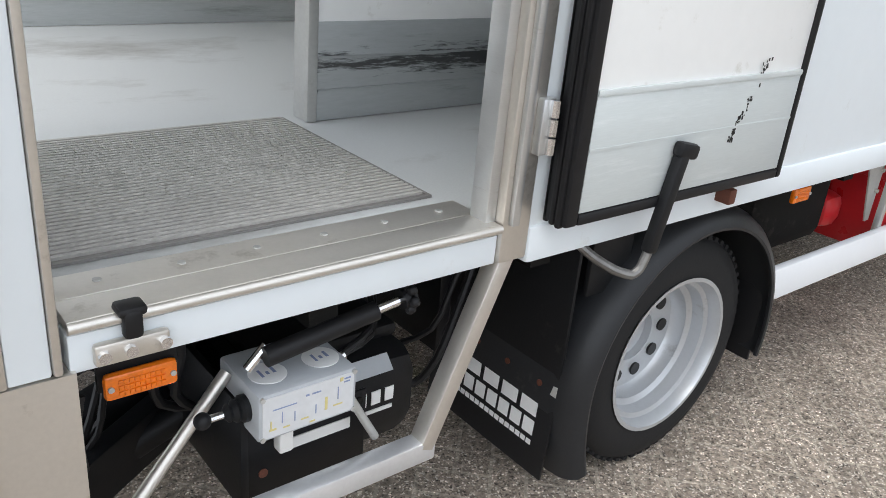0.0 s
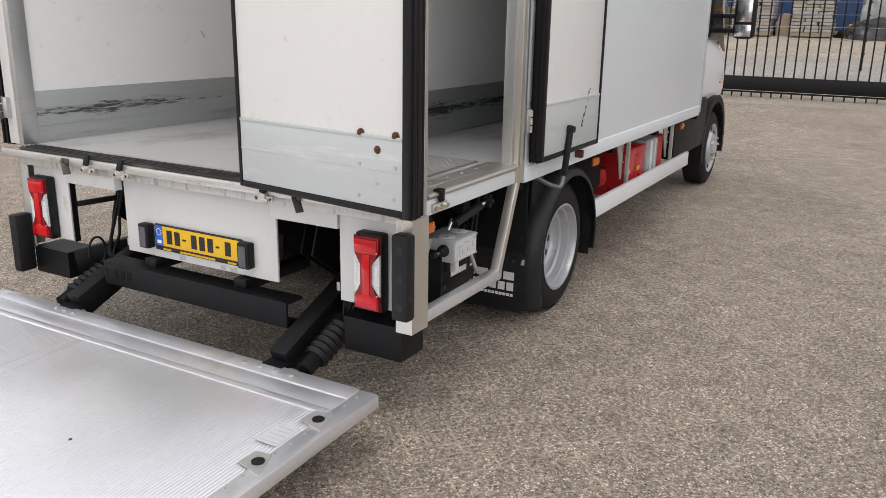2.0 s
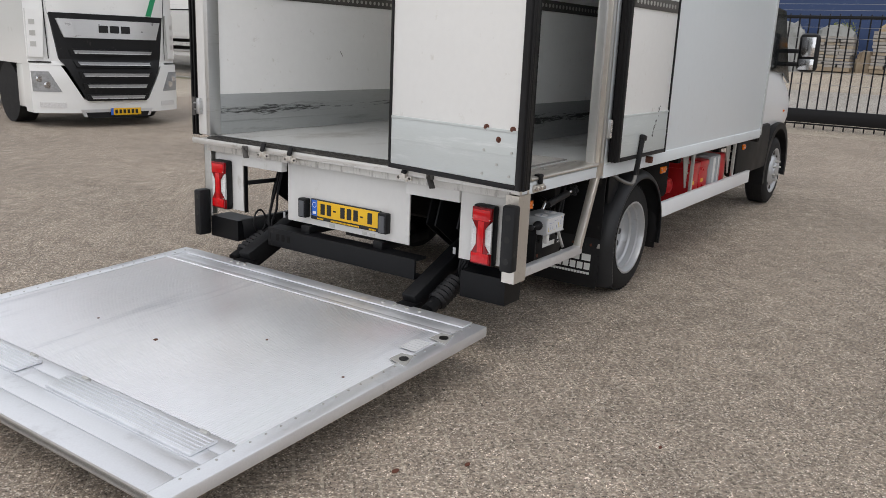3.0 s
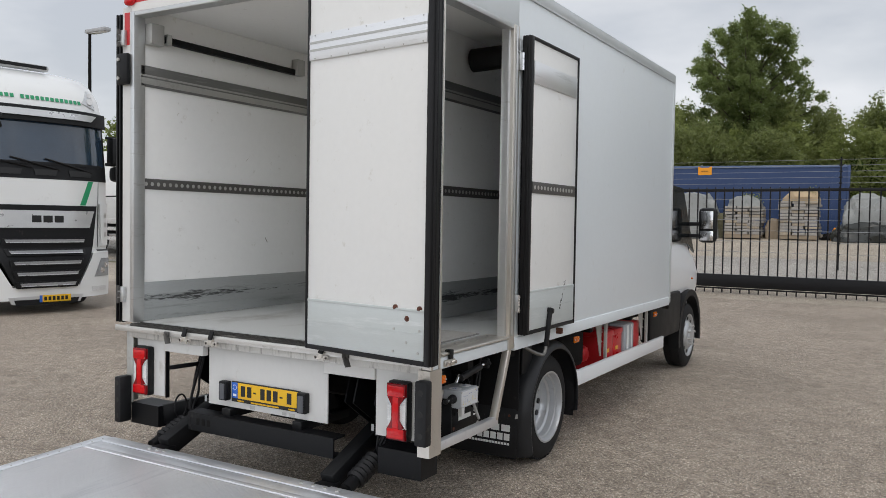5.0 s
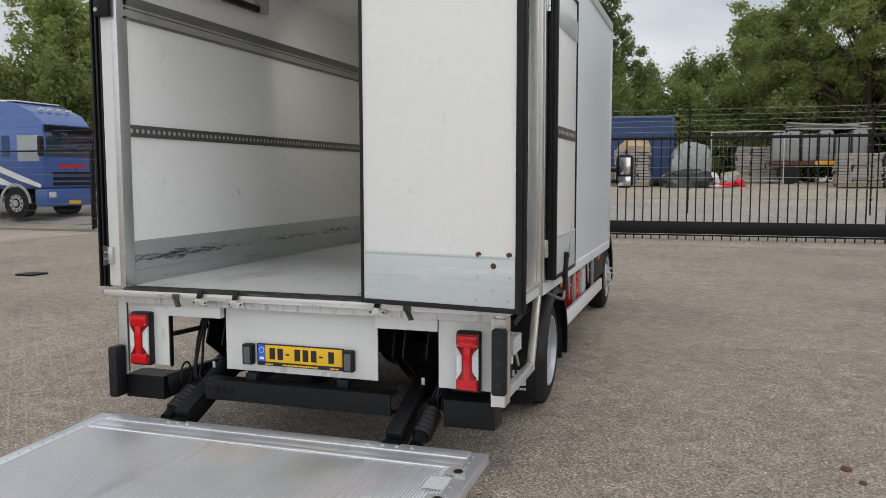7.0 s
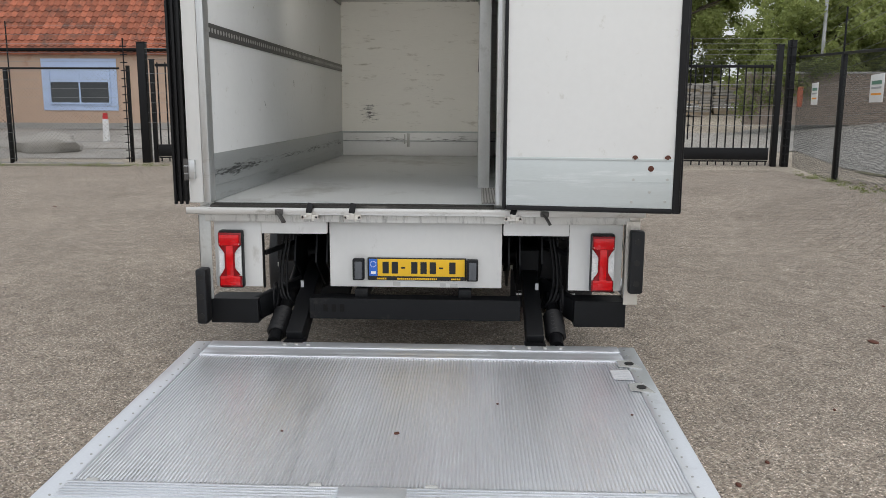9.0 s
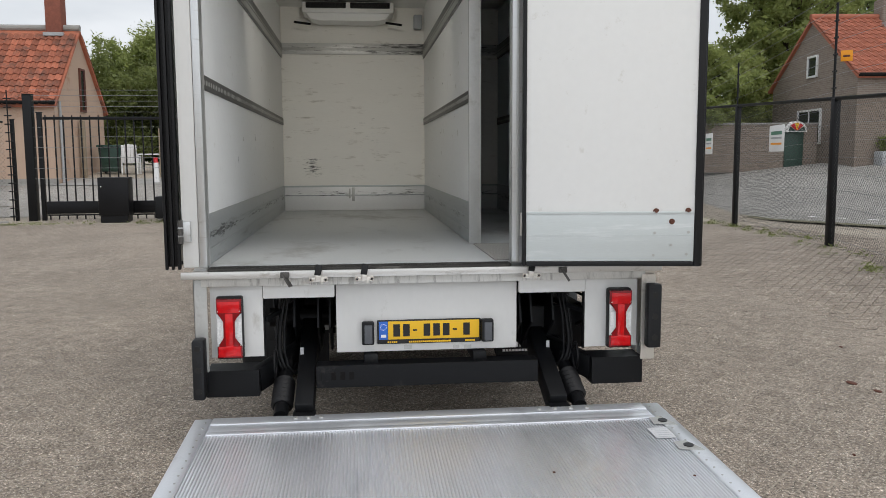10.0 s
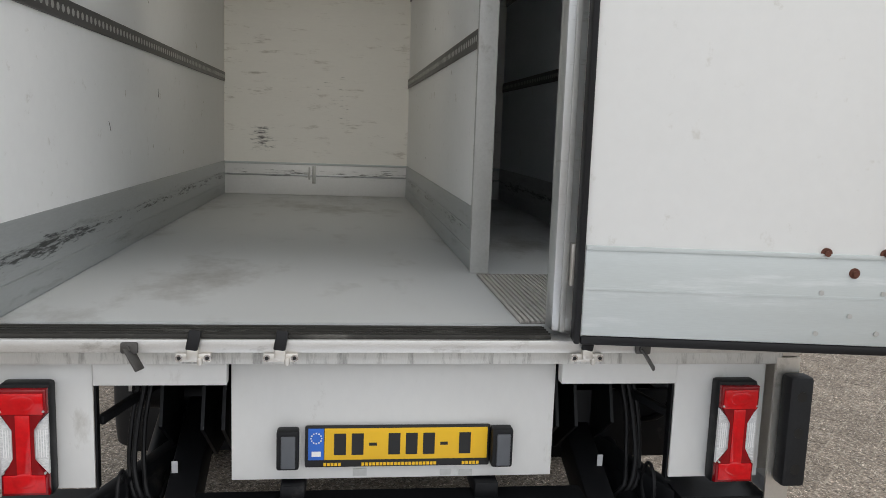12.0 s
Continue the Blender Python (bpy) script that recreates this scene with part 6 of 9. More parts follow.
motor = thing("gate_motor_cabinet", "black steel gate motor cabinet beside the sliding gate", "cabinet", at=(16.15, 6.15, 0))
part("cabinet_body", boxes((15.95, 16.38, 5.80, 6.50, 0.17, 1.08), bev=0.015), M["gate"], motor)
part("cabinet_foot", boxes((15.98, 16.35, 5.83, 6.47, 0.0, 0.17)), M["gate"], motor)
part("lock", rod(bmesh.new(), (15.93, 6.42, 0.86), (15.96, 6.42, 0.86), 0.02, seg=8), M["chrome"], motor)
small = thing("gate_roller_box", "dark grey roller housing under the gate", "gate part", at=(16.2, 5.0, 0))
part("roller_cover", boxes((16.0, 16.38, 4.72, 5.22, 0.08, 0.62), bev=0.05), M["plastic"], small)


def gate_post(y, h, width=0.16, wired=True):
    p = thing("gate_post", "black square steel gate post", "post", at=(GX, y, 0), group="gate posts")
    part("post", boxes((GX - width / 2, GX + width / 2, y - width / 2, y + width / 2, 0, h), bev=0.008), M["gate"], p)
    if wired:
        stand = part("wire_stand", rod(bmesh.new(), (GX - 0.12, y + 0.04, 0.05), (GX - 0.12, y + 0.04, 3.15), 0.016, seg=8), M["gate"], p)
        for i in range(15):
            part("insulator", rod(bmesh.new(), (GX - 0.12, y - 0.05, 0.15 + 0.2 * i), (GX - 0.12, y + 0.12, 0.15 + 0.2 * i), 0.015, seg=6), M["rubber"], stand)
    part("cap", boxes((GX - width / 2 - 0.01, GX + width / 2 + 0.01, y - width / 2 - 0.01, y + width / 2 + 0.01, h, h + 0.02), bev=0.004), M["gate"], p)
    return p


gate_post(7.93, 2.62, 0.10, False)
gate_post(8.17, 3.05, 0.20, False)
gate_post(8.56, 2.46, 0.08)
gate_post(-7.76, 3.0, 0.14, False)
gate_post(-8.04, 3.1, 0.17)
M["tag_orange"] = mat("faded_orange_plate", (0.50, 0.14, 0.07), 0.6, vary=0.1)
reflector = thing("orange_tag", "orange reflector plate on the gate post", "sign", at=(16.3, -8.25, 1.6))
part("plate", boxes((16.28, 16.30, -8.30, -8.17, 1.52, 2.00), bev=0.005), M["tag_orange"], reflector)


def fence(name, label, p, q, posts, height=2.38, wires=True, mesh=True, pitch=0.062, wire=0.0019, top_line=None):
    """A chain-link fence from p to q: posts, top rail, diagonal wires and strands above."""
    p, q = Vector((*p, 0)), Vector((*q, 0))
    d = (q - p).normalized()
    L = (q - p).length
    f = thing(name, label, "fence", at=tuple(p))
    for t in posts:
        c = p + d * t
        g = ground_z(c.x, c.y)
        tall = height if top_line is None else top_line[0] + top_line[1] * t - g
        post = part("post", boxes((c.x - 0.045, c.x + 0.045, c.y - 0.045, c.y + 0.045, g, g + tall), bev=0.008), M["gate"], f)
        e = c - d * 0.10
        part("wire_stand", rod(bmesh.new(), (e.x, e.y, g + 0.05), (e.x, e.y, g + height + 1.15), 0.017, seg=8), M["gate"], post)
        first = None
        for i in range(16):
            z = g + 0.12 + 0.22 * i
            if z >= g + height + 1.1:
                break
            if first is None:
                first = part("insulator", rod(bmesh.new(), (e.x - 0.04, e.y, z), (e.x + 0.04, e.y, z), 0.014, seg=6), M["rubber"], post)
            else:
                o = new("insulator", first.data)
                o.parent = post
                o.location = (0, 0, 0.22 * i)
    stations = [0.0] + list(posts) + [L]
    level = [ground_z(*(p + d * t)[:2]) for t in stations]

    def foot(t):
        return float(np.interp(t, stations, level))

    def head(t):
        return foot(t) + height if top_line is None else top_line[0] + top_line[1] * t
    for a, b in zip(stations, stations[1:]):
        pa, pb = p + d * a, p + d * b
        bm = bmesh.new()
        beam(bm, (pa.x, pa.y, head(a)), (pb.x, pb.y, head(b)), 0.05, 0.05, 0.008)
        part("top_rail", bm, M["gate"], f)
    H = height
    if mesh:
        v, fc = [], []
        w = wire
        nrm = Vector((-d.y, d.x, 0))
        def strip(a, b):
            i = len(v)
            t = (b - a).normalized()
            s = t.cross(nrm).normalized() * w
            for c in (a + s, a - s, b - s, b + s):
                v.append(tuple(c))
            s2 = nrm * w
            for c in (a + s2, a - s2, b - s2, b + s2):
                v.append(tuple(c))
            fc.extend([(i, i + 1, i + 2, i + 3), (i + 4, i + 5, i + 6, i + 7)])
        k = -H
        while k < L:
            a, b = max(k, 0.0), min(k + H, L)
            if b > a:
                za, zb = a - k, b - k
                strip(p + d * a + Vector((0, 0, foot(a) + (head(a) - foot(a)) * za / H)), p + d * b + Vector((0, 0, foot(b) + (head(b) - foot(b)) * zb / H)))
                strip(p + d * a + Vector((0, 0, head(a) - (head(a) - foot(a)) * za / H)), p + d * b + Vector((0, 0, head(b) - (head(b) - foot(b)) * zb / H)))
            k += pitch * 1.414
        net = fast_mesh("wire_netting", v, fc, M["netting"])
        net.data.transform(Matrix.Translation(-f.location))
        net.parent = f
        tagged(net, "dark green chain-link netting", kind="stuff")
    if wires:
        for i in range(16):
            z = 0.12 + 0.22 * i
            pts = [(p.x + d.x * t - d.y * 0.06, p.y + d.y * t + d.x * 0.06, foot(t) + z) for t in stations]
            part("strand", pipe(bmesh.new(), pts, 0.0028, 4), M["wire"], f)
    return f


M["netting"] = mat("dark_netting_wire", (0.022, 0.026, 0.024), 0.5, metal=0.3, vary=0.1)
M["wire"] = mat("fence_wire", (0.30, 0.31, 0.32), 0.45, metal=0.4, vary=0.1)
fence("roadside_fence", "black chain-link fence with electric wires above", (16.4, -8.20), (0.6, -4.72), [5.18, 10.45, 15.7], height=2.06, pitch=0.046, wire=0.0014, top_line=(2.72, -0.045))
fence("yard_fence", "dark chain-link fence with wires beside the gate", (16.2, 8.65), (15.8, 36.0), [2.9, 6.85, 10.85, 14.85, 18.85, 22.85], pitch=0.07, wire=0.0019)
# strands above the gate
strands = thing("gate_wires", "thin electric strands above the sliding gate", "wire", at=(GX, 0, 2.5))
for z in (1.05, 1.30, 1.55, 1.80, 2.05, 2.28, 2.64, 2.77, 2.90, 3.03, 3.16):
    part("strand", rod(bmesh.new(), (GX - 0.06, -7.9, z), (GX - 0.06, 8.1, z), 0.0042, seg=4), M["wire"], strands)
for y in (-5.6, -1.66, 2.3):
    stand = part("wire_stand", rod(bmesh.new(), (GX - 0.05, y, 0.70), (GX - 0.05, y, 3.22), 0.017, seg=8), M["gate"], strands)
    for z in (1.05, 1.30, 1.55, 1.80, 2.05, 2.28, 2.64, 2.77, 2.90, 3.03, 3.16):
        part("insulator", rod(bmesh.new(), (GX - 0.06, y - 0.035, z), (GX - 0.06, y + 0.035, z), 0.016, seg=6), M["rubber"], stand)
M["concrete"] = mat("weathered_concrete", (0.33, 0.32, 0.30), 0.9, vary=0.15, scale=2.5, grain=70, bump=0.3, dirt=(0.16, 0.17, 0.12), dirt_amount=0.2, dirt_scale=2.0)
for k in range(8):
    b = boxes((16.13 - 0.05 * k, 16.23 - 0.05 * k, 8.65 + 3.5 * k, 12.14 + 3.5 * k, -0.05, 0.05), bev=0.01)
    solid("base_slab", b, M["concrete"], "weathered concrete slab under the yard fence", "slab", group="fence base slabs")
M["moss"] = mat("mossy_grass_strip", (0.165, 0.155, 0.095), 0.95, vary=0.35, scale=2.0, grain=25, bump=0.6, dirt=(0.28, 0.25, 0.19), dirt_amount=0.25, dirt_scale=1.2)
ground_patch("verge", "patchy mossy grass along the fence", "verge", 15.35, 16.0, 8.3, 34.0, M["moss"], 0.004)
ground_patch("pavement", "pale paved strip behind the yard fence", "pavement", 17.0, 18.9, 8.2, 40.0, M["street"], 0.01)
ground_patch("road", "grey asphalt road beyond the fence", "road", -40, 24.0, -17.5, -9.3, M["road"], 0.01)
ground_patch("road", "pale worn street beyond the gate", "road", 19.0, 23.6, -9.3, 60.0, M["street"], 0.012)
ground_patch("pavement", "pale pavement along the houses", "pavement", 23.6, 25.5, 4.0, 60.0, M["concrete"], 0.03)
ground_patch("verge", "thin grass between fence and road", "verge", -20.0, 15.0, -9.3, -9.1, M["moss"], 0.014)
for i in range(9):
    x = 13.0 - 1.1 * i
    ground_patch("lane_mark", "white dash painted on the road", "road marking", x, x + 0.4, -9.86, -9.78, M["white"], 0.016)


# ---- trees and hedges ----
def leafage(name, blobs, count, size, material, seed, parent=None, at=(0, 0, 0), shell=0.55, inner=0.0):
    """A crown of many small leaves scattered in uneven clumps."""
    g = np.random.default_rng(seed)
    blobs = np.array(blobs, float)
    vol = blobs[:, 3] * blobs[:, 4] * blobs[:, 5]
    share = vol ** 0.72
    pick = g.choice(len(blobs), count // 9 + 1, p=share / share.sum())
    way = g.normal(size=(len(pick), 3))
    way /= np.linalg.norm(way, axis=1)[:, None]
    rad = g.uniform(shell, 1.03, len(pick))[:, None]
    clump = blobs[pick, :3] + way * rad * blobs[pick, 3:6]
    c = np.repeat(clump, 9, 0)[:count]
    c = c + g.normal(size=c.shape) * size * 1.7
    core = g.random(len(c)) < inner
    c[core] = np.repeat(blobs[pick, :3] + way * 0.55 * blobs[pick, 3:6], 9, 0)[:count][core] + g.normal(size=(int(core.sum()), 3)) * size * 2.5
    n_l = len(c)
    face = g.normal(size=(n_l, 3))
    face = face / np.linalg.norm(face, axis=1)[:, None] + np.array((0.0, 0.0, 0.75))
    a = np.cross(face, g.normal(size=(n_l, 3)))
    a /= np.linalg.norm(a, axis=1)[:, None]
    b = np.cross(a, face)
    b /= np.linalg.norm(b, axis=1)[:, None]
    s = size * (g.uniform(0.6, 1.3, n_l) * np.where(core, 1.9, 1.0))[:, None]
    quad = np.stack([c - a * s, c - b * s * 0.55, c + a * s, c + b * s * 0.55], 1).reshape(-1, 3) - np.array(at)
    me = bpy.data.meshes.new(name)
    me.vertices.add(len(quad))
    me.vertices.foreach_set("co", quad.astype(np.float32).ravel())
    me.loops.add(len(quad))
    me.loops.foreach_set("vertex_index", np.arange(len(quad), dtype=np.int32))
    me.polygons.add(n_l)
    me.polygons.foreach_set("loop_start", np.arange(0, len(quad), 4, dtype=np.int32))
    me.update(calc_edges=True)
    me.materials.append(material)
    ob = new(name, me)
    if parent is not None:
        ob.parent = parent
    return ob


def leaf_mat(name, color, back=(0.10, 0.18, 0.03)):
    m = mat(name, color, 0.55, vary=0.35, scale=0.5, grain=3.0, island=0.9, spec=0.3)
    n, l = m.node_tree.nodes, m.node_tree.links
    tr = n.new("ShaderNodeBsdfTranslucent")
    tr.inputs["Color"].default_value = (*back, 1)
    mx = n.new("ShaderNodeMixShader")
    mx.inputs["Fac"].default_value = 0.5
    l.new(n["Principled BSDF"].outputs["BSDF"], mx.inputs[1])
    l.new(tr.outputs["BSDF"], mx.inputs[2])
    l.new(mx.outputs["Shader"], n["Material Output"].inputs["Surface"])
    return m


M["oak"] = leaf_mat("oak_leaves", (0.165, 0.205, 0.08), (0.29, 0.36, 0.12))
M["fresh"] = leaf_mat("fresh_leaves", (0.235, 0.275, 0.105), (0.43, 0.48, 0.16))
M["hedge"] = leaf_mat("hedge_leaves", (0.185, 0.215, 0.085), (0.33, 0.375, 0.13))
M["dark_leaf"] = leaf_mat("dark_shrub_leaves", (0.09, 0.13, 0.045))
M["bark"] = mat("rough_bark", (0.10, 0.08, 0.06), 0.95, vary=0.3, scale=4, grain=30, bump=0.8, stretch=(1, 1, 0.3))


def tree(x, y, h, crown_w, trunk_h, leaves, size, material, seed, label):
    """A tapered trunk, bent limbs that fork into twigs, and a crown of leaf clumps round the twig ends."""
    g = np.random.default_rng(seed)
    z0 = ground_z(x, y)
    t = thing("tree", label, "tree", at=(x, y, z0), group="trees beyond the yard")
    bm = bmesh.new()
    r = 0.026 * h
    mid = (x + 0.012 * h, y - 0.008 * h, z0 + trunk_h)
    top = (x + 0.03 * h, y + 0.01 * h, z0 + 0.84 * h)
    rod(bm, (x, y, z0 - 0.1), mid, r * 1.1, r * 0.75, 10)
    rod(bm, mid, top, r * 0.75, r * 0.12, 8)
    blobs = []
    rise = h - trunk_h
    for i in range(34):
        # limbs leave the stem all the way up; the crown is widest a third of the way up
        u = (i + g.uniform(0.0, 0.9)) / 34
        wide = crown_w * 0.5 * math.sqrt(max(0.05, 1.0 - (abs(u - 0.30) / (0.75 if u > 0.3 else 0.5)) ** 2.1)) * g.uniform(0.80, 1.04)
        a = i * 2.4 + g.uniform(-0.5, 0.5)
        start = Vector(mid).lerp(Vector(top), max(0.0, u - 0.22) * 0.9)
        tip = Vector((x + wide * math.cos(a), y + wide * math.sin(a), z0 + trunk_h + rise * (0.05 + 0.90 * u)))
        elbow = start.lerp(tip, 0.5) + Vector((0, 0, 0.05 * rise))
        rod(bm, start, elbow, r * 0.30, r * 0.18, 6)
        rod(bm, elbow, tip, r * 0.18, r * 0.04, 5)
        for k in range(13):
            f_ = 1.05 - 0.88 * g.random() ** 1.35
            c = start.lerp(tip, f_) + Vector(g.normal(size=3)) * crown_w * 0.058
            rr = crown_w * g.uniform(0.026, 0.052)
            blobs.append((c.x, c.y, c.z, rr * 1.2, rr * 1.2, rr * 0.7))
    for k in range(24):
        rr = crown_w * g.uniform(0.03, 0.05)
        blobs.append((top[0] + g.normal() * crown_w * 0.12, top[1] + g.normal() * crown_w * 0.12, z0 + h * g.uniform(0.84, 0.97), rr, rr, rr * 0.9))
    part("trunk", bm, M["bark"], t)
    leafage("crown", blobs, leaves, size, material, seed + 1, t, (x, y, z0), shell=0.35, inner=0.12)
    return t


def shrub_row(name, label, p, q, h, depth, leaves, size, material, seed):
    """A long uneven row of shrubs."""
    g = np.random.default_rng(seed)
    p, q = Vector((*p, 0)), Vector((*q, 0))
    L = (q - p).length
    d = (q - p).normalized()
    s = Vector((-d.y, d.x, 0))
    blobs = []
    k = 0.0
    while k < L:
        for layer in range(3):
            c = p + d * (k + g.uniform(-0.6, 0.6)) + s * g.uniform(-0.5, 0.5) * depth
            top = h * g.uniform(0.78, 1.12)
            zz = ground_z(c.x, c.y) + top * (0.22 + 0.29 * layer)
            rr = top * g.uniform(0.13, 0.22)
            blobs.append((c.x, c.y, zz, rr, rr, rr * 1.1))
        for j in range(2):
            # upright shoots stand out of the mass, some up to the top
            c = p + d * (k + g.uniform(-0.6, 0.6)) + s * g.uniform(-0.6, 0.6) * depth
            top = h * g.uniform(0.55, 1.12)
            blobs.append((c.x, c.y, ground_z(c.x, c.y) + top * 0.80, h * 0.05, h * 0.05, top * g.uniform(0.16, 0.24)))
        k += h * 0.16
    return tagged(leafage(name, blobs, leaves, size, material, seed + 3, shell=0.5, inner=0.24), label, "shrubs", kind="stuff")


# wood behind the storage ground: a dense back row with lighter shoots before it
shrub_row("woodland_edge", "dense green shrubs and trees behind the storage ground", (44, 10.0), (44, -6), 7.2, 4.0, 130000, 0.07, M["hedge"], 11)
shrub_row("woodland_edge", "light green young growth before the wood", (41.5, 6.0), (41.0, -9), 5.6, 2.0, 60000, 0.07, M["fresh"], 41)
shrub_row("woodland_edge", "dense green shrubs beyond the garden", (43, 22), (43, 9.0), 5.3, 5.0, 60000, 0.085, M["hedge"], 31)
shrub_row("woodland_edge", "dense green shrubs behind the storage ground", (43, -5), (40, -13), 7.4, 4.0, 95000, 0.07, M["hedge"], 12)
shrub_row("woodland_edge", "low green shrubs behind the garden wall", (39, -14), (34, -25), 4.4, 4.0, 50000, 0.085, M["hedge"], 18)
shrub_row("undergrowth", "dark undergrowth below the trees", (42.6, 20), (42.6, -11), 3.4, 2.0, 30000, 0.13, M["dark_leaf"], 13)
tree(43.0, 5.2, 11.7, 6.6, 4.2, 125000, 0.056, M["oak"], 21, "tall oak tree with a rounded open crown")
tree(38.2, -8.9, 14.5, 11.0, 3.0, 150000, 0.070, M["fresh"], 22, "tall light green tree with a broad crown")
tree(50.0, -6.0, 10.0, 6.0, 3.5, 14000, 0.15, M["oak"], 23, "tree standing behind the shrub row")
tree(34.0, -20.4, 11.0, 6.6, 3.0, 60000, 0.085, M["fresh"], 24, "broad leafy tree behind the brick house")
tree(28.0, -13.2, 4.4, 5.6, 1.2, 60000, 0.06, M["fresh"], 25, "leafy tree beside the brick house")
tree(44.0, -32.0, 14.0, 10.0, 4.0, 30000, 0.14, M["oak"], 26, "tall tree behind the brick house")
# garden behind the left house and beyond the yard fence
shrub_row("garden_shrubs", "dark green garden shrubs beyond the gate", (36, 14), (38, 2), 5.2, 4.0, 80000, 0.065, M["hedge"], 14)
tree(40.0, 10.5, 6.8, 7.0, 2.5, 70000, 0.065, M["fresh"], 27, "leafy garden tree beyond the gate")
tree(36.0, 24.0, 8.6, 5.0, 3.0, 26000, 0.085, M["oak"], 28, "tree behind the red-roofed house")
shrub_row("hedge_row", "tall green hedge behind the parked trucks", (30, 26), (24, 52), 6.0, 4.0, 66000, 0.09, M["hedge"], 15)
tree(30.0, 29.5, 10.0, 5.6, 3.0, 44000, 0.08, M["fresh"], 29, "light green tree above the hedge")
shrub_row("distant_trees", "low distant trees on the skyline", (30, 60), (-10, 85), 6.0, 4.0, 24000, 0.2, M["hedge"], 16)


# ---- storage ground ----
def pallet_stack(x, y, turn, w, d, h, label, top=None):
    z0 = ground_z(x, y)
    t = thing("stone_pallet", label, "pallet", at=(x, y, z0), group="pallets of stone")
    m = Matrix.Translation((x, y, z0)) @ Matrix.Rotation(radians(turn), 4, "Z")

    def mk(*rows, bev=0.0):
        b = boxes(*rows, bev=bev)
        bmesh.ops.transform(b, matrix=m, verts=b.verts)
        return b
    part("pallet", mk((-w / 2, w / 2, -d / 2, d / 2, 0.10, 0.14), (-w / 2, w / 2, -d / 2, -d / 2 + 0.1, 0, 0.10), (-w / 2, w / 2, d / 2 - 0.1, d / 2, 0, 0.10), (-w / 2, w / 2, -0.05, 0.05, 0, 0.10)), M["old_wood"], t)
    rows_n = max(2, int((h - 0.14) / 0.11))
    g = random.Random(int(x * 100 + y * 10))
    for i in range(rows_n):
        z = 0.145 + (h - 0.14) * i / rows_n
        for c in range(3):
            a0 = -w / 2 + w * c / 3 + g.uniform(-0.05, 0.05)
            part("stone_course", mk((a0, a0 + w / 3 - 0.012, -d / 2 + g.uniform(-0.03, 0.07), d / 2 - g.uniform(-0.03, 0.07), z, z + (h - 0.14) / rows_n - g.uniform(0.010, 0.022)), bev=0.008), M["stone_warm" if (c + i) % 4 == 0 else "stone"], t)
    if top is not None:
        b = bmesh.new()
        bmesh.ops.create_icosphere(b, subdivisions=3, radius=1.0)
        for v in b.verts:
            n_ = noise.noise(v.co * 2.1 + Vector((x, y, 0)))
            v.co = m @ Vector((v.co.x * w * 0.5 * (1 + 0.25 * n_), v.co.y * d * 0.5 * (1 + 0.25 * n_), h - 0.01 + max(0.0, v.co.z) * 0.42 * (1 + 0.6 * n_)))
        part("cover", b, M[top], t)
        tagged(leafage("grass_tuft", [(x, y - w * 0.2, z0 + h + 0.32, 0.3, 0.35, 0.18)], 260, 0.035, M["hedge"], int(abs(x * 7 + y * 13)) + 3, t, (x, y, z0)), kind="stuff")
    return t


M["old_wood"] = mat("weathered_wood", (0.30, 0.24, 0.17), 0.85, vary=0.2, scale=3, grain=40, bump=0.3)
M["stone"] = mat("grey_sandstone", (0.36, 0.34, 0.31), 0.9, vary=0.18, scale=4, grain=40, bump=0.4, dirt=(0.22, 0.20, 0.18), dirt_amount=0.2)
M["stone_warm"] = mat("warm_sandstone", (0.40, 0.34, 0.26), 0.9, vary=0.2, scale=4, grain=40, bump=0.4, dirt=(0.2, 0.17, 0.13), dirt_amount=0.25)
M["plastic_sheet"] = mat("black_plastic_sheet", (0.03, 0.033, 0.03), 0.3, vary=0.3, scale=6, grain=20, bump=0.3)
M["tarp"] = mat("grey_tarpaulin", (0.27, 0.28, 0.27), 0.5, vary=0.12, scale=3, grain=12, bump=0.3, dirt=(0.13, 0.14, 0.12), dirt_amount=0.2)
M["container"] = mat("blue_container_paint", (0.022, 0.052, 0.145), 0.45, vary=0.1, scale=1.5, grain=20, dirt=(0.10, 0.13, 0.20), dirt_amount=0.08)
M["container_rail"] = mat("faded_blue_rail", (0.10, 0.15, 0.27), 0.4, vary=0.1, scale=2)
M["plank"] = mat("pale_timber", (0.45, 0.34, 0.21), 0.75, vary=0.15, scale=3, grain=30)


def container(x, y, turn, length, label):
    z0 = ground_z(x, y)
    t = thing("shipping_container", label, "container", at=(x, y, z0))
    m = Matrix.Translation((x, y, z0)) @ Matrix.Rotation(radians(turn), 4, "Z")

    def mk(*rows, bev=0.0):
        b = boxes(*rows, bev=bev)
        bmesh.ops.transform(b, matrix=m, verts=b.verts)
        return b
    part("body", mk((-length, 0, 0.04, 2.4, 0.15, 2.84)), M["container"], t)
    part("top_rail", mk((-length, 0, 0.0, 0.06, 2.80, 2.90), bev=0.01), M["container_rail"], t)
    part("bottom_rail", mk((-length, 0, 0.0, 0.06, 0.12, 0.26), bev=0.01), M["container"], t)
    for x0 in (-0.12, -length):
        part("corner_post", mk((x0, x0 + 0.12, -0.005, 0.08, 0.12, 2.90), bev=0.01), M["container"], t)
    for i in range(int(length / 0.28)):
        part("side_rib", mk((-0.35 - 0.28 * i, -0.22 - 0.28 * i, 0.030, 0.04, 0.27, 2.79)), M["container"], t)
    return t


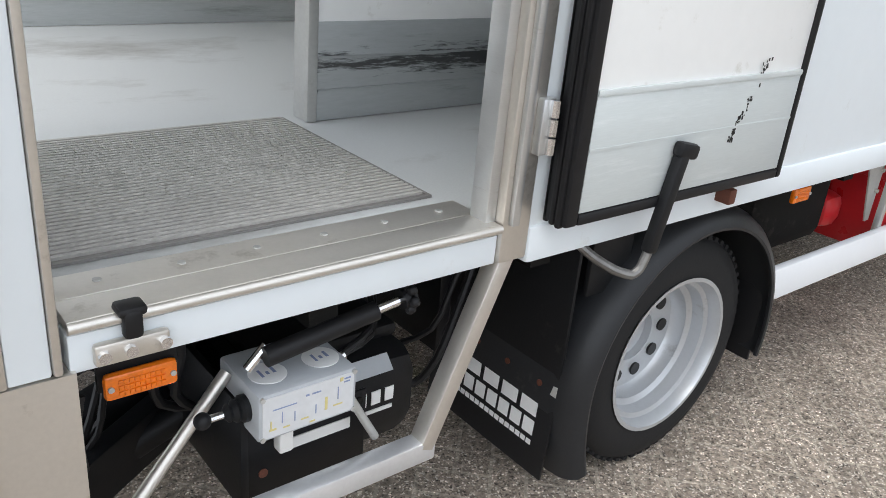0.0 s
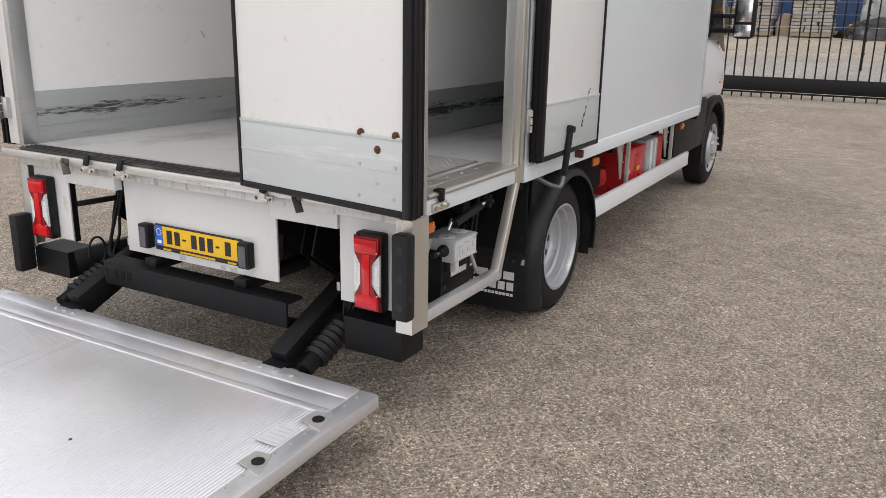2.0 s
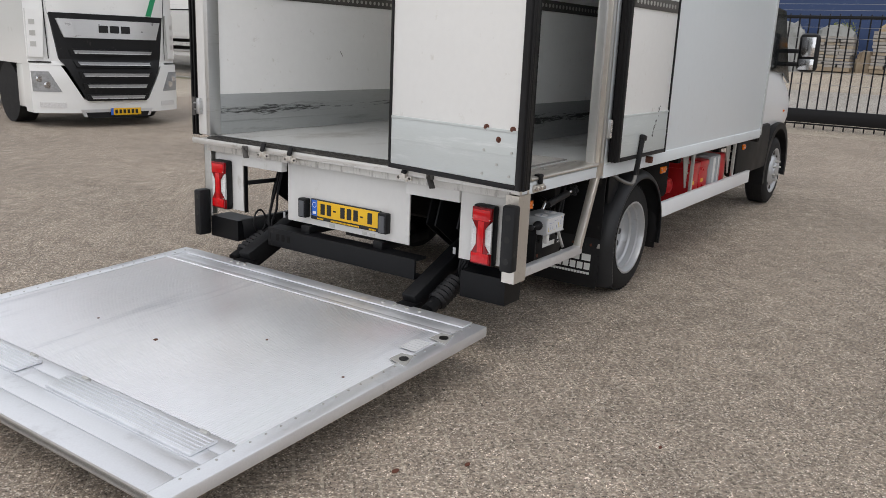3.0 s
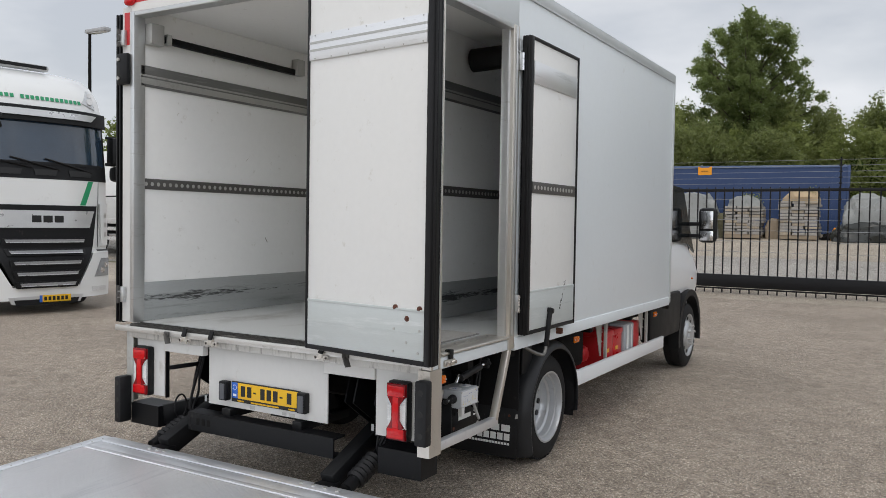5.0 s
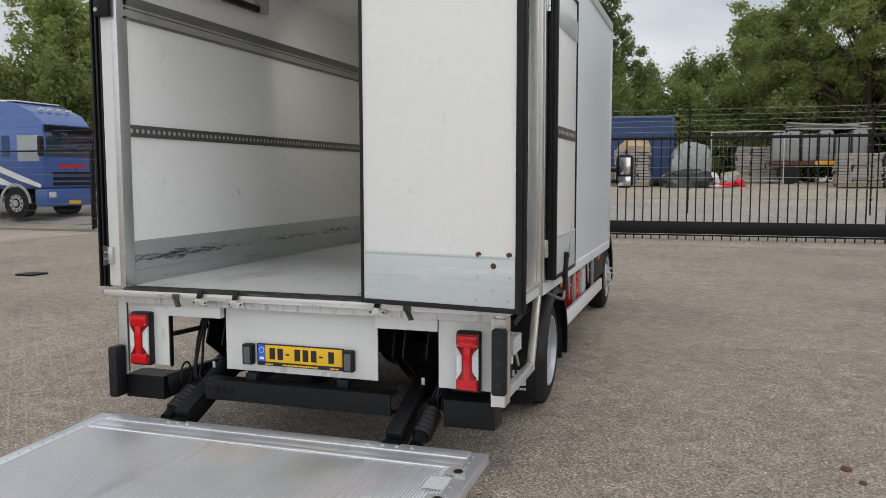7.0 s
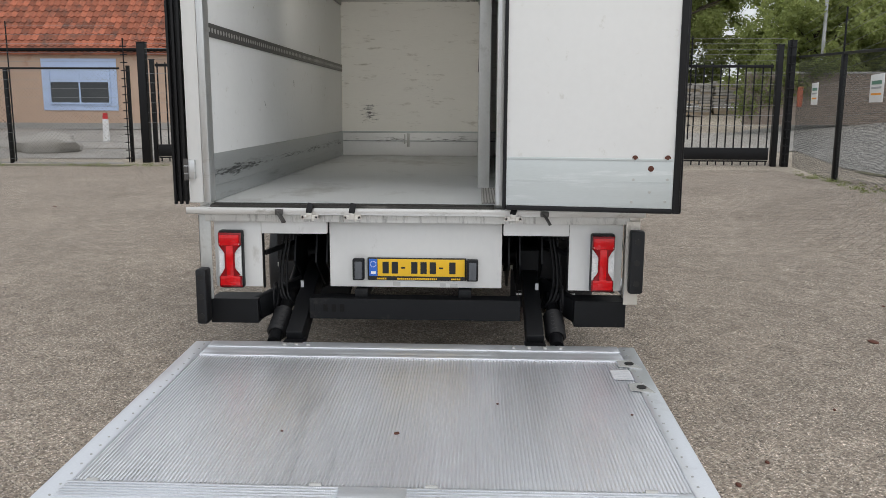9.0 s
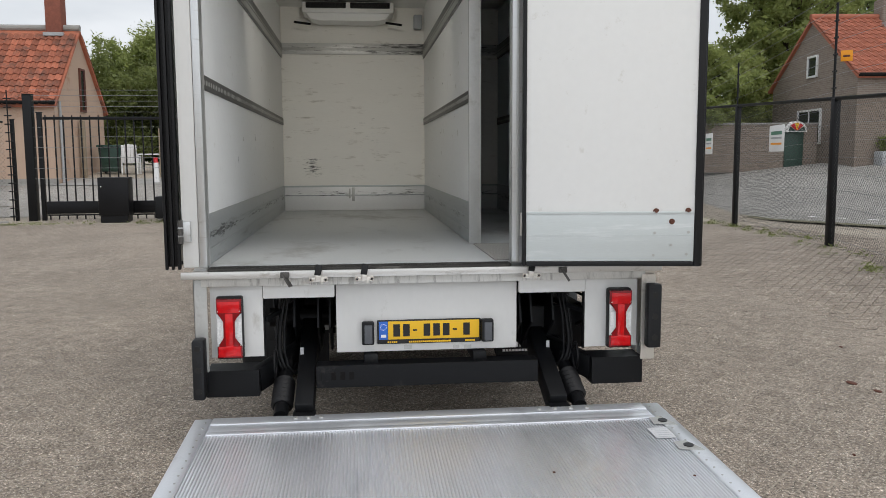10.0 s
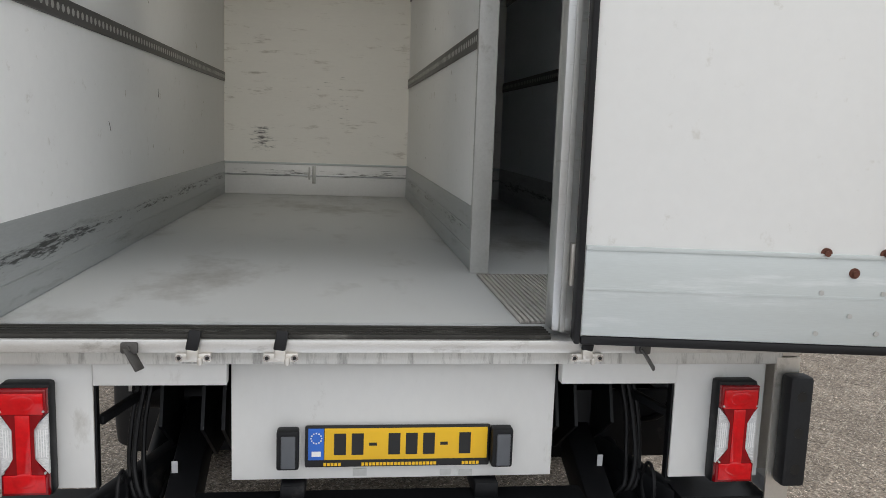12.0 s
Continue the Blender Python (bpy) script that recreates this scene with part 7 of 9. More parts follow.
container(32.4, -0.7, -81, 7.2, "dark blue steel shipping container")
M["label_orange"] = mat("orange_label", (0.85, 0.33, 0.01), 0.5, vary=0.05)


def tarp_heap(x, y, w, d, h, seed, label, cover="tarp"):
    z0 = ground_z(x, y)
    bm = bmesh.new()
    bmesh.ops.create_uvsphere(bm, u_segments=40, v_segments=24, radius=1.0)
    for v in bm.verts:
        p = v.co.copy()
        k = max(abs(p.x), abs(p.y)) ** 0.5
        n_ = 0.6 * noise.noise(p * 1.7 + Vector((seed, 0, 0))) + 0.4 * noise.noise(p * 5.0 + Vector((0, seed, 0)))
        sq = lambda q: math.copysign(abs(q) ** 0.55, q)
        v.co = Vector((x + sq(p.x) * w / 2 * (1 + 0.35 * n_), y + sq(p.y) * d / 2 * (1 + 0.35 * n_), z0 - 0.05 + (max(0, p.z) ** 0.7) * h * (1 + 0.3 * n_)))
    return solid("tarpaulin_mound" if cover == "tarp" else "mound", bm, M[cover], label, "heap", group="heaps on the storage ground")


tarp_heap(30.0, -1.45, 1.3, 1.55, 1.62, 3, "heap under a dull grey tarpaulin")
tarp_heap(29.85, -1.35, 1.5, 1.95, 0.70, 8, "black plastic sheet spread round a grey heap", "plastic_sheet")
tarp_heap(30.6, 3.7, 1.2, 1.6, 0.95, 9, "low mound of dark earth between the pallets", "moss")
tarp_heap(30.3, 1.75, 0.9, 0.7, 0.75, 12, "small heap of broken timber and earth", "old_wood")
tarp_heap(31.5, -3.0, 1.2, 0.9, 0.55, 14, "small heap of rubble", "stone_warm")
tarp_heap(30.0, 4.7, 1.6, 1.9, 1.8, 5, "low heap under a pale grey sheet")
pallet_stack(30.0, 2.8, -90, 1.35, 1.1, 1.25, "weathered wooden pallet loaded with grey stone", "tarp")
pallet_stack(30.0, 0.8, -90, 1.35, 1.1, 1.45, "wooden pallet of sandstone blocks under boards", "plank")
pallet_stack(33.5, -4.1, -90, 1.7, 1.2, 1.55, "broad stack of flat grey stone slabs")
pallet_stack(29.7, -7.4, -90, 1.5, 1.1, 1.25, "pallet of grey stone slabs near the trees")
pallet_stack(29.7, -9.0, -90, 1.5, 1.1, 1.30, "pallet of grey slabs with leaves on top")
pallet_stack(29.7, -10.6, -90, 1.5, 1.1, 1.30, "stack of grey slabs by the fence")
FY = 2.1
flat = thing("flatbed_load", "rusty flatbed trailer loaded with grey bundles", "trailer", at=(32.0, -8.2, ground_z(32, -8.2)))
fz = ground_z(32, -8.2)
part("bed", boxes((31.2, 32.8, -10.2 + FY, -6.6 + FY, fz + 0.75, fz + 0.90), bev=0.02), M["rust"], flat)
part("side_board", boxes((31.15, 31.2, -8.9 + FY, -8.2 + FY, fz + 0.76, fz + 0.92), bev=0.01), M["label_orange"], flat)
for y in (-9.8, -9.2, -8.6, -8.0, -7.4, -6.9):
    part("wrapped_block", boxes((31.3, 32.6, y + FY - 0.27, y + FY + 0.27, fz + 0.9, fz + 2.05 + 0.08 * math.sin(5 * y)), bev=0.10), M["tarp"], flat)
for i in range(6):
    b = bmesh.new()
    beam(b, (31.5 + 0.15 * i, -10.4 + FY + 0.3 * (i % 3), fz + 2.16 + 0.09 * (i % 4)), (31.6 + 0.12 * i, -7.4 + FY + 0.25 * (i % 2), fz + 2.22 + 0.12 * ((i * 2) % 3)), 0.10, 0.05)
    part("plank", b, M["stone"], flat)
for y in (-9.5, -7.3):
    b = rod(bmesh.new(), (31.2, y + FY, fz + 0.38), (32.8, y + FY, fz + 0.38), 0.38, seg=18)
    part("wheel", b, M["tyre"], flat)
M["lead"] = mat("grey_lead", (0.40, 0.41, 0.42), 0.6, vary=0.1)
cone = thing("orange_bag_pile", "small pile of red, white and orange sacks", "sacks", at=(29.6, -2.8, ground_z(29.6, -2.8)))
cz = ground_z(29.6, -2.8)
for dx, dy, sx, sz, colr in ((0, 0, 0.26, 0.12, "red"), (0.1, -0.45, 0.16, 0.20, "red"), (-0.1, 0.35, 0.2, 0.06, "white"), (0.2, 2.3, 0.16, 0.3, "label_orange"), (0.1, 2.0, 0.10, 0.16, "red"),
                            (0.3, -0.1, 0.2, 0.32, "lead"), (0.4, 0.5, 0.16, 0.40, "white"), (0.3, 2.6, 0.2, 0.22, "chassis"), (-0.1, 0.7, 0.25, 0.05, "stone")):
    b = bmesh.new()
    bmesh.ops.create_icosphere(b, subdivisions=3, radius=1)
    for v in b.verts:
        n_ = noise.noise(v.co * 1.9 + Vector((dx * 9, dy * 5, sx * 30)))
        v.co = Vector((29.6 + dx + v.co.x * sx * (1 + 0.7 * n_), -2.8 + dy + v.co.y * sx * 1.3 * (1 + 0.7 * n_), cz + sz * 0.4 + v.co.z * sz * (1 + 0.7 * n_)))
    part("sack", b, M[colr], cone)
mesh_fence = thing("mesh_panel", "galvanised mobile fence panel", "fence", at=(30.5, -4.4, ground_z(30.5, -4.4)))
mz = ground_z(30.5, -4.4)
for y in (-2.2, -4.9):
    part("upright", rod(bmesh.new(), (30.5, y, mz), (30.5, y, mz + 2.1), 0.025, seg=8), M["steel_grey"], mesh_fence)
for z in (0.15, 2.08):
    part("cross_tube", rod(bmesh.new(), (30.5, -2.2, mz + z), (30.5, -4.9, mz + z), 0.02, seg=8), M["steel_grey"], mesh_fence)
for i in range(17):
    part("mesh_wire", rod(bmesh.new(), (30.5, -2.35 - 0.155 * i, mz + 0.15), (30.5, -2.35 - 0.155 * i, mz + 2.08), 0.0022, seg=4), M["steel_grey"], mesh_fence)
warning = thing("warning_sign", "orange warning plate clipped to the wires", "sign", at=(GX - 0.07, 1.28, 2.86))
outline = [(0.16, -0.10), (0.16, 0.10), (0.12, 0.10), (0.10, 0.075), (-0.10, 0.075), (-0.12, 0.10), (-0.16, 0.10), (-0.16, -0.10)]
part("sign_plate", prism(bmesh.new(), outline, Matrix.Translation((GX - 0.075, 1.28, 2.96)) @ Matrix(((0, 0, 1, 0), (1, 0, 0, 0), (0, 1, 0, 0), (0, 0, 0, 1))), 0.008), M["label_orange"], warning)
part("sign_bar", boxes((GX - 0.084, GX - 0.081, 1.20, 1.36, 2.945, 2.960)), M["rust"], warning)
warning = thing("warning_sign", "orange warning sign on the fence wires", "sign", at=(5.76, -5.83, 2.75))
m_warn = Matrix.Translation((5.76, -5.80, 2.75)) @ Matrix.Rotation(radians(-40), 4, "Z")
for nm_, rows_, mt_ in (("sign_plate", (-0.006, 0.006, -0.068, 0.068, -0.068, 0.068), "label_orange"), ("sign_bar", (-0.010, -0.006, -0.04, 0.04, -0.015, 0.010), "rust")):
    b = boxes(rows_, bev=0.001)
    bmesh.ops.transform(b, matrix=m_warn, verts=b.verts)
    part(nm_, b, M[mt_], warning)


# ---- houses ----
def tile_roof(parent, m, width, slope, material, name, w=0.23, step=0.31):
    """Curved clay tiles in courses; local x along the eave, y up the slope, z out."""
    v, f = [], []
    prof = [(0.0, 0.035), (0.15, 0.06), (0.35, 0.05), (0.55, 0.015), (0.8, 0.0), (1.0, 0.028)]
    nx, ny = int(width / w), int(slope / step)
    g = random.Random(9)
    for j in range(ny):
        for i in range(nx):
            k = len(v)
            jz = g.uniform(-0.006, 0.006)
            for yy, lift in ((j * step - 0.03, 0.035), (j * step + step, 0.0)):
                for px, pz in prof:
                    v.append(tuple(m @ Vector((i * w + px * w, yy, pz + lift + jz))))
            for c in range(5):
                f.append((k + c, k + c + 1, k + 7 + c, k + 6 + c))
            v += [tuple(m @ Vector((i * w + px * w, j * step - 0.03, pz + 0.015 + jz))) for px, pz in prof]
            for c in range(5):
                f.append((k + c, k + 12 + c, k + 13 + c, k + c + 1))
    ob = fast_mesh(name, v, f, material)
    ob.data.transform(Matrix.Translation(-root(parent).location))
    ob.parent = parent
    return tagged(ob, kind="stuff")


M["tile_old"] = mat("old_red_pantiles", (0.36, 0.120, 0.068), 0.85, vary=0.25, scale=1.2, grain=25, island=0.75, dirt=(0.085, 0.062, 0.05), dirt_amount=0.42, dirt_scale=1.6, bump=0.2)
M["tile_new"] = mat("orange_red_tiles", (0.38, 0.128, 0.075), 0.8, vary=0.16, scale=1.0, grain=25, island=0.3, dirt=(0.15, 0.08, 0.06), dirt_amount=0.3, dirt_scale=1.0)
M["render_pink"] = mat("pale_pink_render", (0.50, 0.36, 0.27), 0.9, vary=0.08, scale=1.5, grain=40, dirt=(0.36, 0.17, 0.09), dirt_amount=0.14, dirt_scale=1.0, bump=0.2)
M["brown_brick"] = mat("brown_brick", (0.22, 0.18, 0.15), 0.9, vary=0.15, scale=2, grain=30, island=0.4)


def brick_coat(m, mortar=(0.28, 0.26, 0.235)):
    """Lays fine brick courses over a wall material that stays far off."""
    n, l = m.node_tree.nodes, m.node_tree.links
    geo = n.new("ShaderNodeNewGeometry")
    sep = n.new("ShaderNodeSeparateXYZ")
    l.new(geo.outputs["Position"], sep.inputs["Vector"])
    add = n.new("ShaderNodeMath")
    l.new(sep.outputs["X"], add.inputs[0])
    l.new(sep.outputs["Y"], add.inputs[1])
    uv = n.new("ShaderNodeCombineXYZ")
    l.new(add.outputs[0], uv.inputs["X"])
    l.new(sep.outputs["Z"], uv.inputs["Y"])
    br = n.new("ShaderNodeTexBrick")
    br.inputs["Scale"].default_value = 1.0
    br.inputs["Brick Width"].default_value = 0.22
    br.inputs["Row Height"].default_value = 0.065
    br.inputs["Mortar Size"].default_value = 0.007
    br.inputs["Color1"].default_value = (0.17, 0.128, 0.10, 1)
    br.inputs["Color2"].default_value = (0.25, 0.20, 0.16, 1)
    br.inputs["Mortar"].default_value = (*mortar, 1)
    l.new(uv.outputs["Vector"], br.inputs["Vector"])
    b = n["Principled BSDF"]
    old = b.inputs["Base Color"].links[0].from_socket
    mx = n.new("ShaderNodeMix")
    mx.data_type = "RGBA"
    mx.inputs["Factor"].default_value = 0.65
    l.new(old, mx.inputs["A"])
    l.new(br.outputs["Color"], mx.inputs["B"])
    l.new(mx.outputs["Result"], b.inputs["Base Color"])


brick_coat(M["brown_brick"])
M["red_brick"] = mat("dark_red_brick", (0.26, 0.09, 0.06), 0.9, vary=0.25, scale=6, grain=14, island=0.3)
M["window_white"] = mat("white_window_paint", (0.75, 0.75, 0.73), 0.5, vary=0.04)
M["window_blue"] = mat("pale_blue_window_paint", (0.46, 0.57, 0.78), 0.5, vary=0.05)
M["pane"] = mat("dark_window_pane", (0.025, 0.03, 0.033), 0.08, vary=0.3, scale=1.0, spec=0.7)
M["door_green"] = mat("dark_green_door", (0.025, 0.06, 0.045), 0.4, vary=0.08)
M["mortar"] = mat("pale_mortar", (0.34, 0.31, 0.27), 0.95, vary=0.1, grain=50)


def house_frame(x, y, turn):
    return Matrix.Translation((x, y, ground_z(x, y) - 0.15)) @ Matrix.Rotation(radians(turn), 4, "Z")


def shaped(m, *rows, bev=0.0):
    b = boxes(*rows, bev=bev)
    bmesh.ops.transform(b, matrix=m, verts=b.verts)
    return b


def window(parent, m, x0, x1, z0, z1, frame_mat, y=0.0, bars=(0.5,), split=None, lintel=True):
    """A window on a wall whose outer face is local y = 0, looking to -y."""
    w = part("window", shaped(m, (x0, x1, y - 0.03, y + 0.02, z0, z1)), M["pane"], parent)
    t = 0.07
    for r in ((x0 - t, x0, z0 - t, z1 + t), (x1, x1 + t, z0 - t, z1 + t), (x0, x1, z0 - t, z0), (x0, x1, z1, z1 + t)):
        part("frame", shaped(m, (r[0], r[1], y - 0.07, y + 0.02, r[2], r[3]), bev=0.006), M[frame_mat], w)
    for k in bars:
        part("mullion", shaped(m, (x0 + (x1 - x0) * k - 0.025, x0 + (x1 - x0) * k + 0.025, y - 0.055, y - 0.03, z0, z1)), M[frame_mat], w)
    if split:
        part("transom", shaped(m, (x0, x1, y - 0.06, y - 0.03, z0 + (z1 - z0) * split - 0.03, z0 + (z1 - z0) * split + 0.03)), M[frame_mat], w)
    if lintel:
        part("lintel", shaped(m, (x0 - 0.15, x1 + 0.15, y - 0.05, y + 0.02, z1 + t, z1 + t + 0.12)), M["window_white"], w)
    return w


def house(name, label, x, y, turn, length, depth, eave, ridge, wall_mat, tile_mat):
    """Front wall along local x at y = 0, gables at both ends."""
    m = house_frame(x, y, turn)
    h = thing(name, label, "house", at=(x, y, ground_z(x, y)))
    part("wall", shaped(m, (0, length, 0, 0.3, 0, eave)), M[wall_mat], h)
    part("wall", shaped(m, (0, length, depth - 0.3, depth, 0, eave)), M[wall_mat], h)
    turn_in = Matrix(((0, 0, 1, 0), (1, 0, 0, 0), (0, 1, 0, 0), (0, 0, 0, 1)))
    for gx_ in (0.0, length - 0.3):
        b = prism(bmesh.new(), [(0.3, 0), (depth - 0.3, 0), (depth - 0.3, eave), (depth - 0.01, eave), (depth / 2, ridge - 0.05), (0.01, eave), (0.3, eave)], m @ Matrix.Translation((gx_, 0, 0)) @ turn_in, 0.3)
        part("gable", b, M[wall_mat], h)
    rise = ridge - eave
    run = depth / 2
    sl = math.hypot(rise, run) + 0.30
    ang = math.atan2(rise, run)
    roof = None
    for side in (0, 1):
        base = m @ (Matrix.Translation((-0.12, -0.22, eave - 0.22 * math.tan(ang))) if side == 0 else Matrix.Translation((length + 0.12, depth + 0.22, eave - 0.22 * math.tan(ang))) @ Matrix.Rotation(math.pi, 4, "Z"))
        mm = base @ Matrix.Rotation(ang, 4, "X")
        b = boxes((0, length + 0.24, 0, sl, -0.08, 0.0))
        bmesh.ops.transform(b, matrix=mm, verts=b.verts)
        roof = part("roof", b, M[tile_mat], h)
        tile_roof(roof, mm, length + 0.24, sl, M[tile_mat], "roof_tiles")
    b = rod(bmesh.new(), m @ Vector((-0.12, depth / 2, ridge + 0.06)), m @ Vector((length + 0.12, depth / 2, ridge + 0.06)), 0.11, seg=10)
    part("ridge_tile", b, M["concrete"] if tile_mat == "tile_old" else M[tile_mat], h)
    g = rod(bmesh.new(), m @ Vector((-0.1, -0.26, eave - 0.12)), m @ Vector((length + 0.1, -0.26, eave - 0.12)), 0.06, seg=10)
    part("gutter", g, M["chassis"], h)
    return h, m


# pink rendered house beyond the gate; its front looks at the yard
H1, m1 = house("cottage", "old pink rendered cottage with a red pantile roof", 24.0, 20.6, -90, 10.4, 5.2, 2.95, 5.55, "render_pink", "tile_old")
window(H1, m1, 6.1, 8.15, 1.05, 2.25, "window_blue", bars=(0.5,), lintel=False)
part("shutter_panel", shaped(m1, (6.05, 8.2, -0.045, -0.032, 1.75, 2.3)), M["window_blue"], H1)
part("window_surround", shaped(m1, (5.80, 8.45, -0.028, -0.004, 0.78, 2.55)), M["window_blue"], H1)
window(H1, m1, 0.75, 1.6, 0.9, 2.4, "window_blue", bars=())
c = part("chimney", shaped(m1, (9.45, 9.98, 2.32, 2.88, 5.3, 6.75), bev=0.01), M["red_brick"], H1)
part("chimney_cap", shaped(m1, (9.40, 10.03, 2.27, 2.93, 6.75, 6.83)), M["red_brick"], c)
part("flashing", shaped(m1, (9.38, 10.05, 2.22, 2.98, 5.30, 5.42)), M["lead"], c)
side1 = m1 @ Matrix.Translation((10.4, 0, 0)) @ Matrix.Rotation(radians(90), 4, "Z")
window(H1, side1, 2.6, 3.0, 2.75, 4.15, "rust", bars=(), lintel=False)
part("drain_pipe", rod(bmesh.new(), side1 @ Vector((0.35, -0.06, 0.1)), side1 @ Vector((0.35, -0.06, 2.9)), 0.045, seg=8), M["lead"], H1)
part("plinth", shaped(m1, (-0.03, 10.43, -0.03, 0.0, 0.0, 0.35)), M["concrete"], H1)

# brown brick house across the road
H2, m2 = house("brick_house", "brown brick house with an orange-red tiled roof", 20.8, -15.6, -94, 15.0, 6.2, 3.2, 5.35, "brown_brick", "tile_new")
window(H2, m2, 1.5, 2.25, 0.95, 2.45, "window_white", bars=(), split=0.7)
window(H2, m2, 3.25, 5.7, 0.95, 2.45, "window_white", bars=(0.3,), split=0.7)
gable2 = m2 @ Matrix.Rotation(radians(-90), 4, "Z") @ Matrix.Translation((-6.2, 0, 0))
window(H2, gable2, 2.9, 3.5, 3.35, 3.98, "window_white", bars=(), lintel=False)
window(H2, gable2, 2.3, 3.9, 1.0, 2.1, "window_white", bars=(0.5,), lintel=False)
c = part("chimney", shaped(m2, (2.3, 2.9, 2.8, 3.4, 4.9, 6.0), bev=0.01), M["brown_brick"], H2)
part("flashing", shaped(m2, (2.2, 3.0, 2.4, 3.5, 4.75, 5.15)), M["lead"], c)
dormer = part("dormer", shaped(m2, (3.9, 10.0, 0.9, 3.0, 3.3, 4.75)), M["window_white"], H2)
part("dormer_roof", shaped(m2, (3.5, 10.4, 0.6, 3.2, 4.75, 4.88)), M["chassis"], dormer)
window(H2, m2, 4.6, 6.6, 3.75, 4.55, "window_white", y=0.88, bars=(0.5,), lintel=False)
for k, (bx_, by_) in enumerate(((20.6, -16.55), (20.0, -19.8))):
    bz_ = ground_z(bx_, by_)
    pot = thing("planter", "grey square planter with a clipped shrub", "planter", at=(bx_, by_, bz_), group="planters by the brick house")
    part("tub", boxes((bx_ - 0.28, bx_ + 0.28, by_ - 0.30, by_ + 0.30, bz_ - 0.05, bz_ + 0.42), bev=0.03), M["lead"], pot)
    leafage("shrub", [(bx_, by_, bz_ + 0.68, 0.26, 0.26, 0.26)], 900, 0.035, M["hedge"], 70 + k, pot, (bx_, by_, bz_))
# garden wall with a green arched door
gw = thing("garden_wall", "brown brick garden wall with a green arched door", "wall", at=(22.7, -12.0, ground_z(22.7, -12.0)))
wz = ground_z(22.6, -13.5)
mw = Matrix.Translation((22.8, -9.0, wz - 0.1)) @ Matrix.Rotation(radians(-93), 4, "Z")
part("wall", shaped(mw, (0.0, 6.3, 0, 0.25, 0, 1.62)), M["brown_brick"], gw)
part("coping", shaped(mw, (-0.02, 6.32, -0.03, 0.28, 1.62, 1.68)), M["concrete"], gw)
dr = part("door", shaped(mw, (5.15, 5.80, -0.05, -0.005, 0.05, 1.36), bev=0.01), M["door_green"], gw, "dark green wooden door")
b = bmesh.new()
turn_up = mw @ Matrix.Translation((5.475, -0.0, 1.36)) @ Matrix.Rotation(radians(90), 4, "X")
prism(b, [(0.37 * math.cos(a * math.pi / 12), 0.37 * math.sin(a * math.pi / 12)) for a in range(13)], turn_up, 0.2)
part("arch", b, M["window_white"], dr)
for k, colr in enumerate(("door_green", "red", "yellow", "red", "door_green")):
    fan = [(0.0, 0.03)] + [(0.28 * math.cos(a), 0.03 + 0.28 * math.sin(a)) for a in (math.pi * (k + 0.08) / 5, math.pi * (k + 0.5) / 5, math.pi * (k + 0.92) / 5)]
    part("arch_pane", prism(bmesh.new(), fan, mw @ Matrix.Translation((5.475, -0.21, 1.36)) @ Matrix.Rotation(radians(90), 4, "X"), 0.02), M[colr], dr)
M["pale_green"] = mat("green_print", (0.10, 0.24, 0.17), 0.5, vary=0.1, scale=20)
for k, (px, py, pw, ph, zc) in enumerate(((13.43, -7.44, 0.72, 0.46, 1.78), (8.40, -6.33, 0.80, 0.42, 1.78))):
    sg = thing("company_sign", "white sign with green and orange bars on the fence", "sign", at=(px, py, zc), group="signs on the fence")
    ms = Matrix.Translation((px, py, zc)) @ Matrix.Rotation(radians(-12.4), 4, "Z") @ Matrix.Rotation(math.pi, 4, "Z")
    part("board", shaped(ms, (-pw / 2, pw / 2, -0.01, 0.0, -ph / 2, ph / 2), bev=0.003), M["white"], sg)
    part("green_bar", shaped(ms, (-pw * 0.36, pw * 0.36, -0.014, -0.0105, ph * 0.14, ph * 0.27)), M["pale_green"], sg)
    part("grey_bar", shaped(ms, (-pw * 0.36, pw * 0.36, -0.014, -0.0105, -0.02 * ph, 0.05 * ph)), M["lead"], sg)
    part("orange_bar", shaped(ms, (-pw * 0.36, pw * 0.36, -0.014, -0.0105, -ph * 0.24, -ph * 0.17)), M["label_orange"], sg)
sg = thing("yard_sign", "large white sign board with green and orange bars", "sign", at=(16.6, -15.6, ground_z(16.6, -15.6)))
ms = Matrix.Translation((16.6, -15.6, ground_z(16.6, -15.6) + 0.1)) @ Matrix.Rotation(radians(-125), 4, "Z")
part("board", shaped(ms, (-0.40, 0.40, -0.03, 0.0, 0.32, 1.2), bev=0.004), M["white"], sg)
part("green_bar", shaped(ms, (-0.33, 0.33, -0.036, -0.031, 0.86, 1.02)), M["pale_green"], sg)
part("grey_bar", shaped(ms, (-0.33, 0.33, -0.036, -0.031, 0.66, 0.76)), M["lead"], sg)
part("orange_bar", shaped(ms, (-0.33, 0.33, -0.036, -0.031, 0.44, 0.52)), M["label_orange"], sg)
part("foot_block", shaped(ms, (-0.45, 0.0, -0.2, 0.2, -0.12, 0.22), bev=0.04), M["concrete"], sg)

tagged(leafage("ivy", [tuple(mw @ Vector((u, 0.1, z))) + (0.45, 0.5, 0.42) for u, z in ((0.1, 0.6), (0.3, 1.3), (0.9, 0.9), (1.2, 1.5), (0.6, 1.8), (1.7, 1.2), (2.1, 1.7), (2.6, 1.85))], 9000, 0.05, M["hedge"], 61, shell=0.2), "green ivy growing over the garden wall", "ivy", kind="stuff")
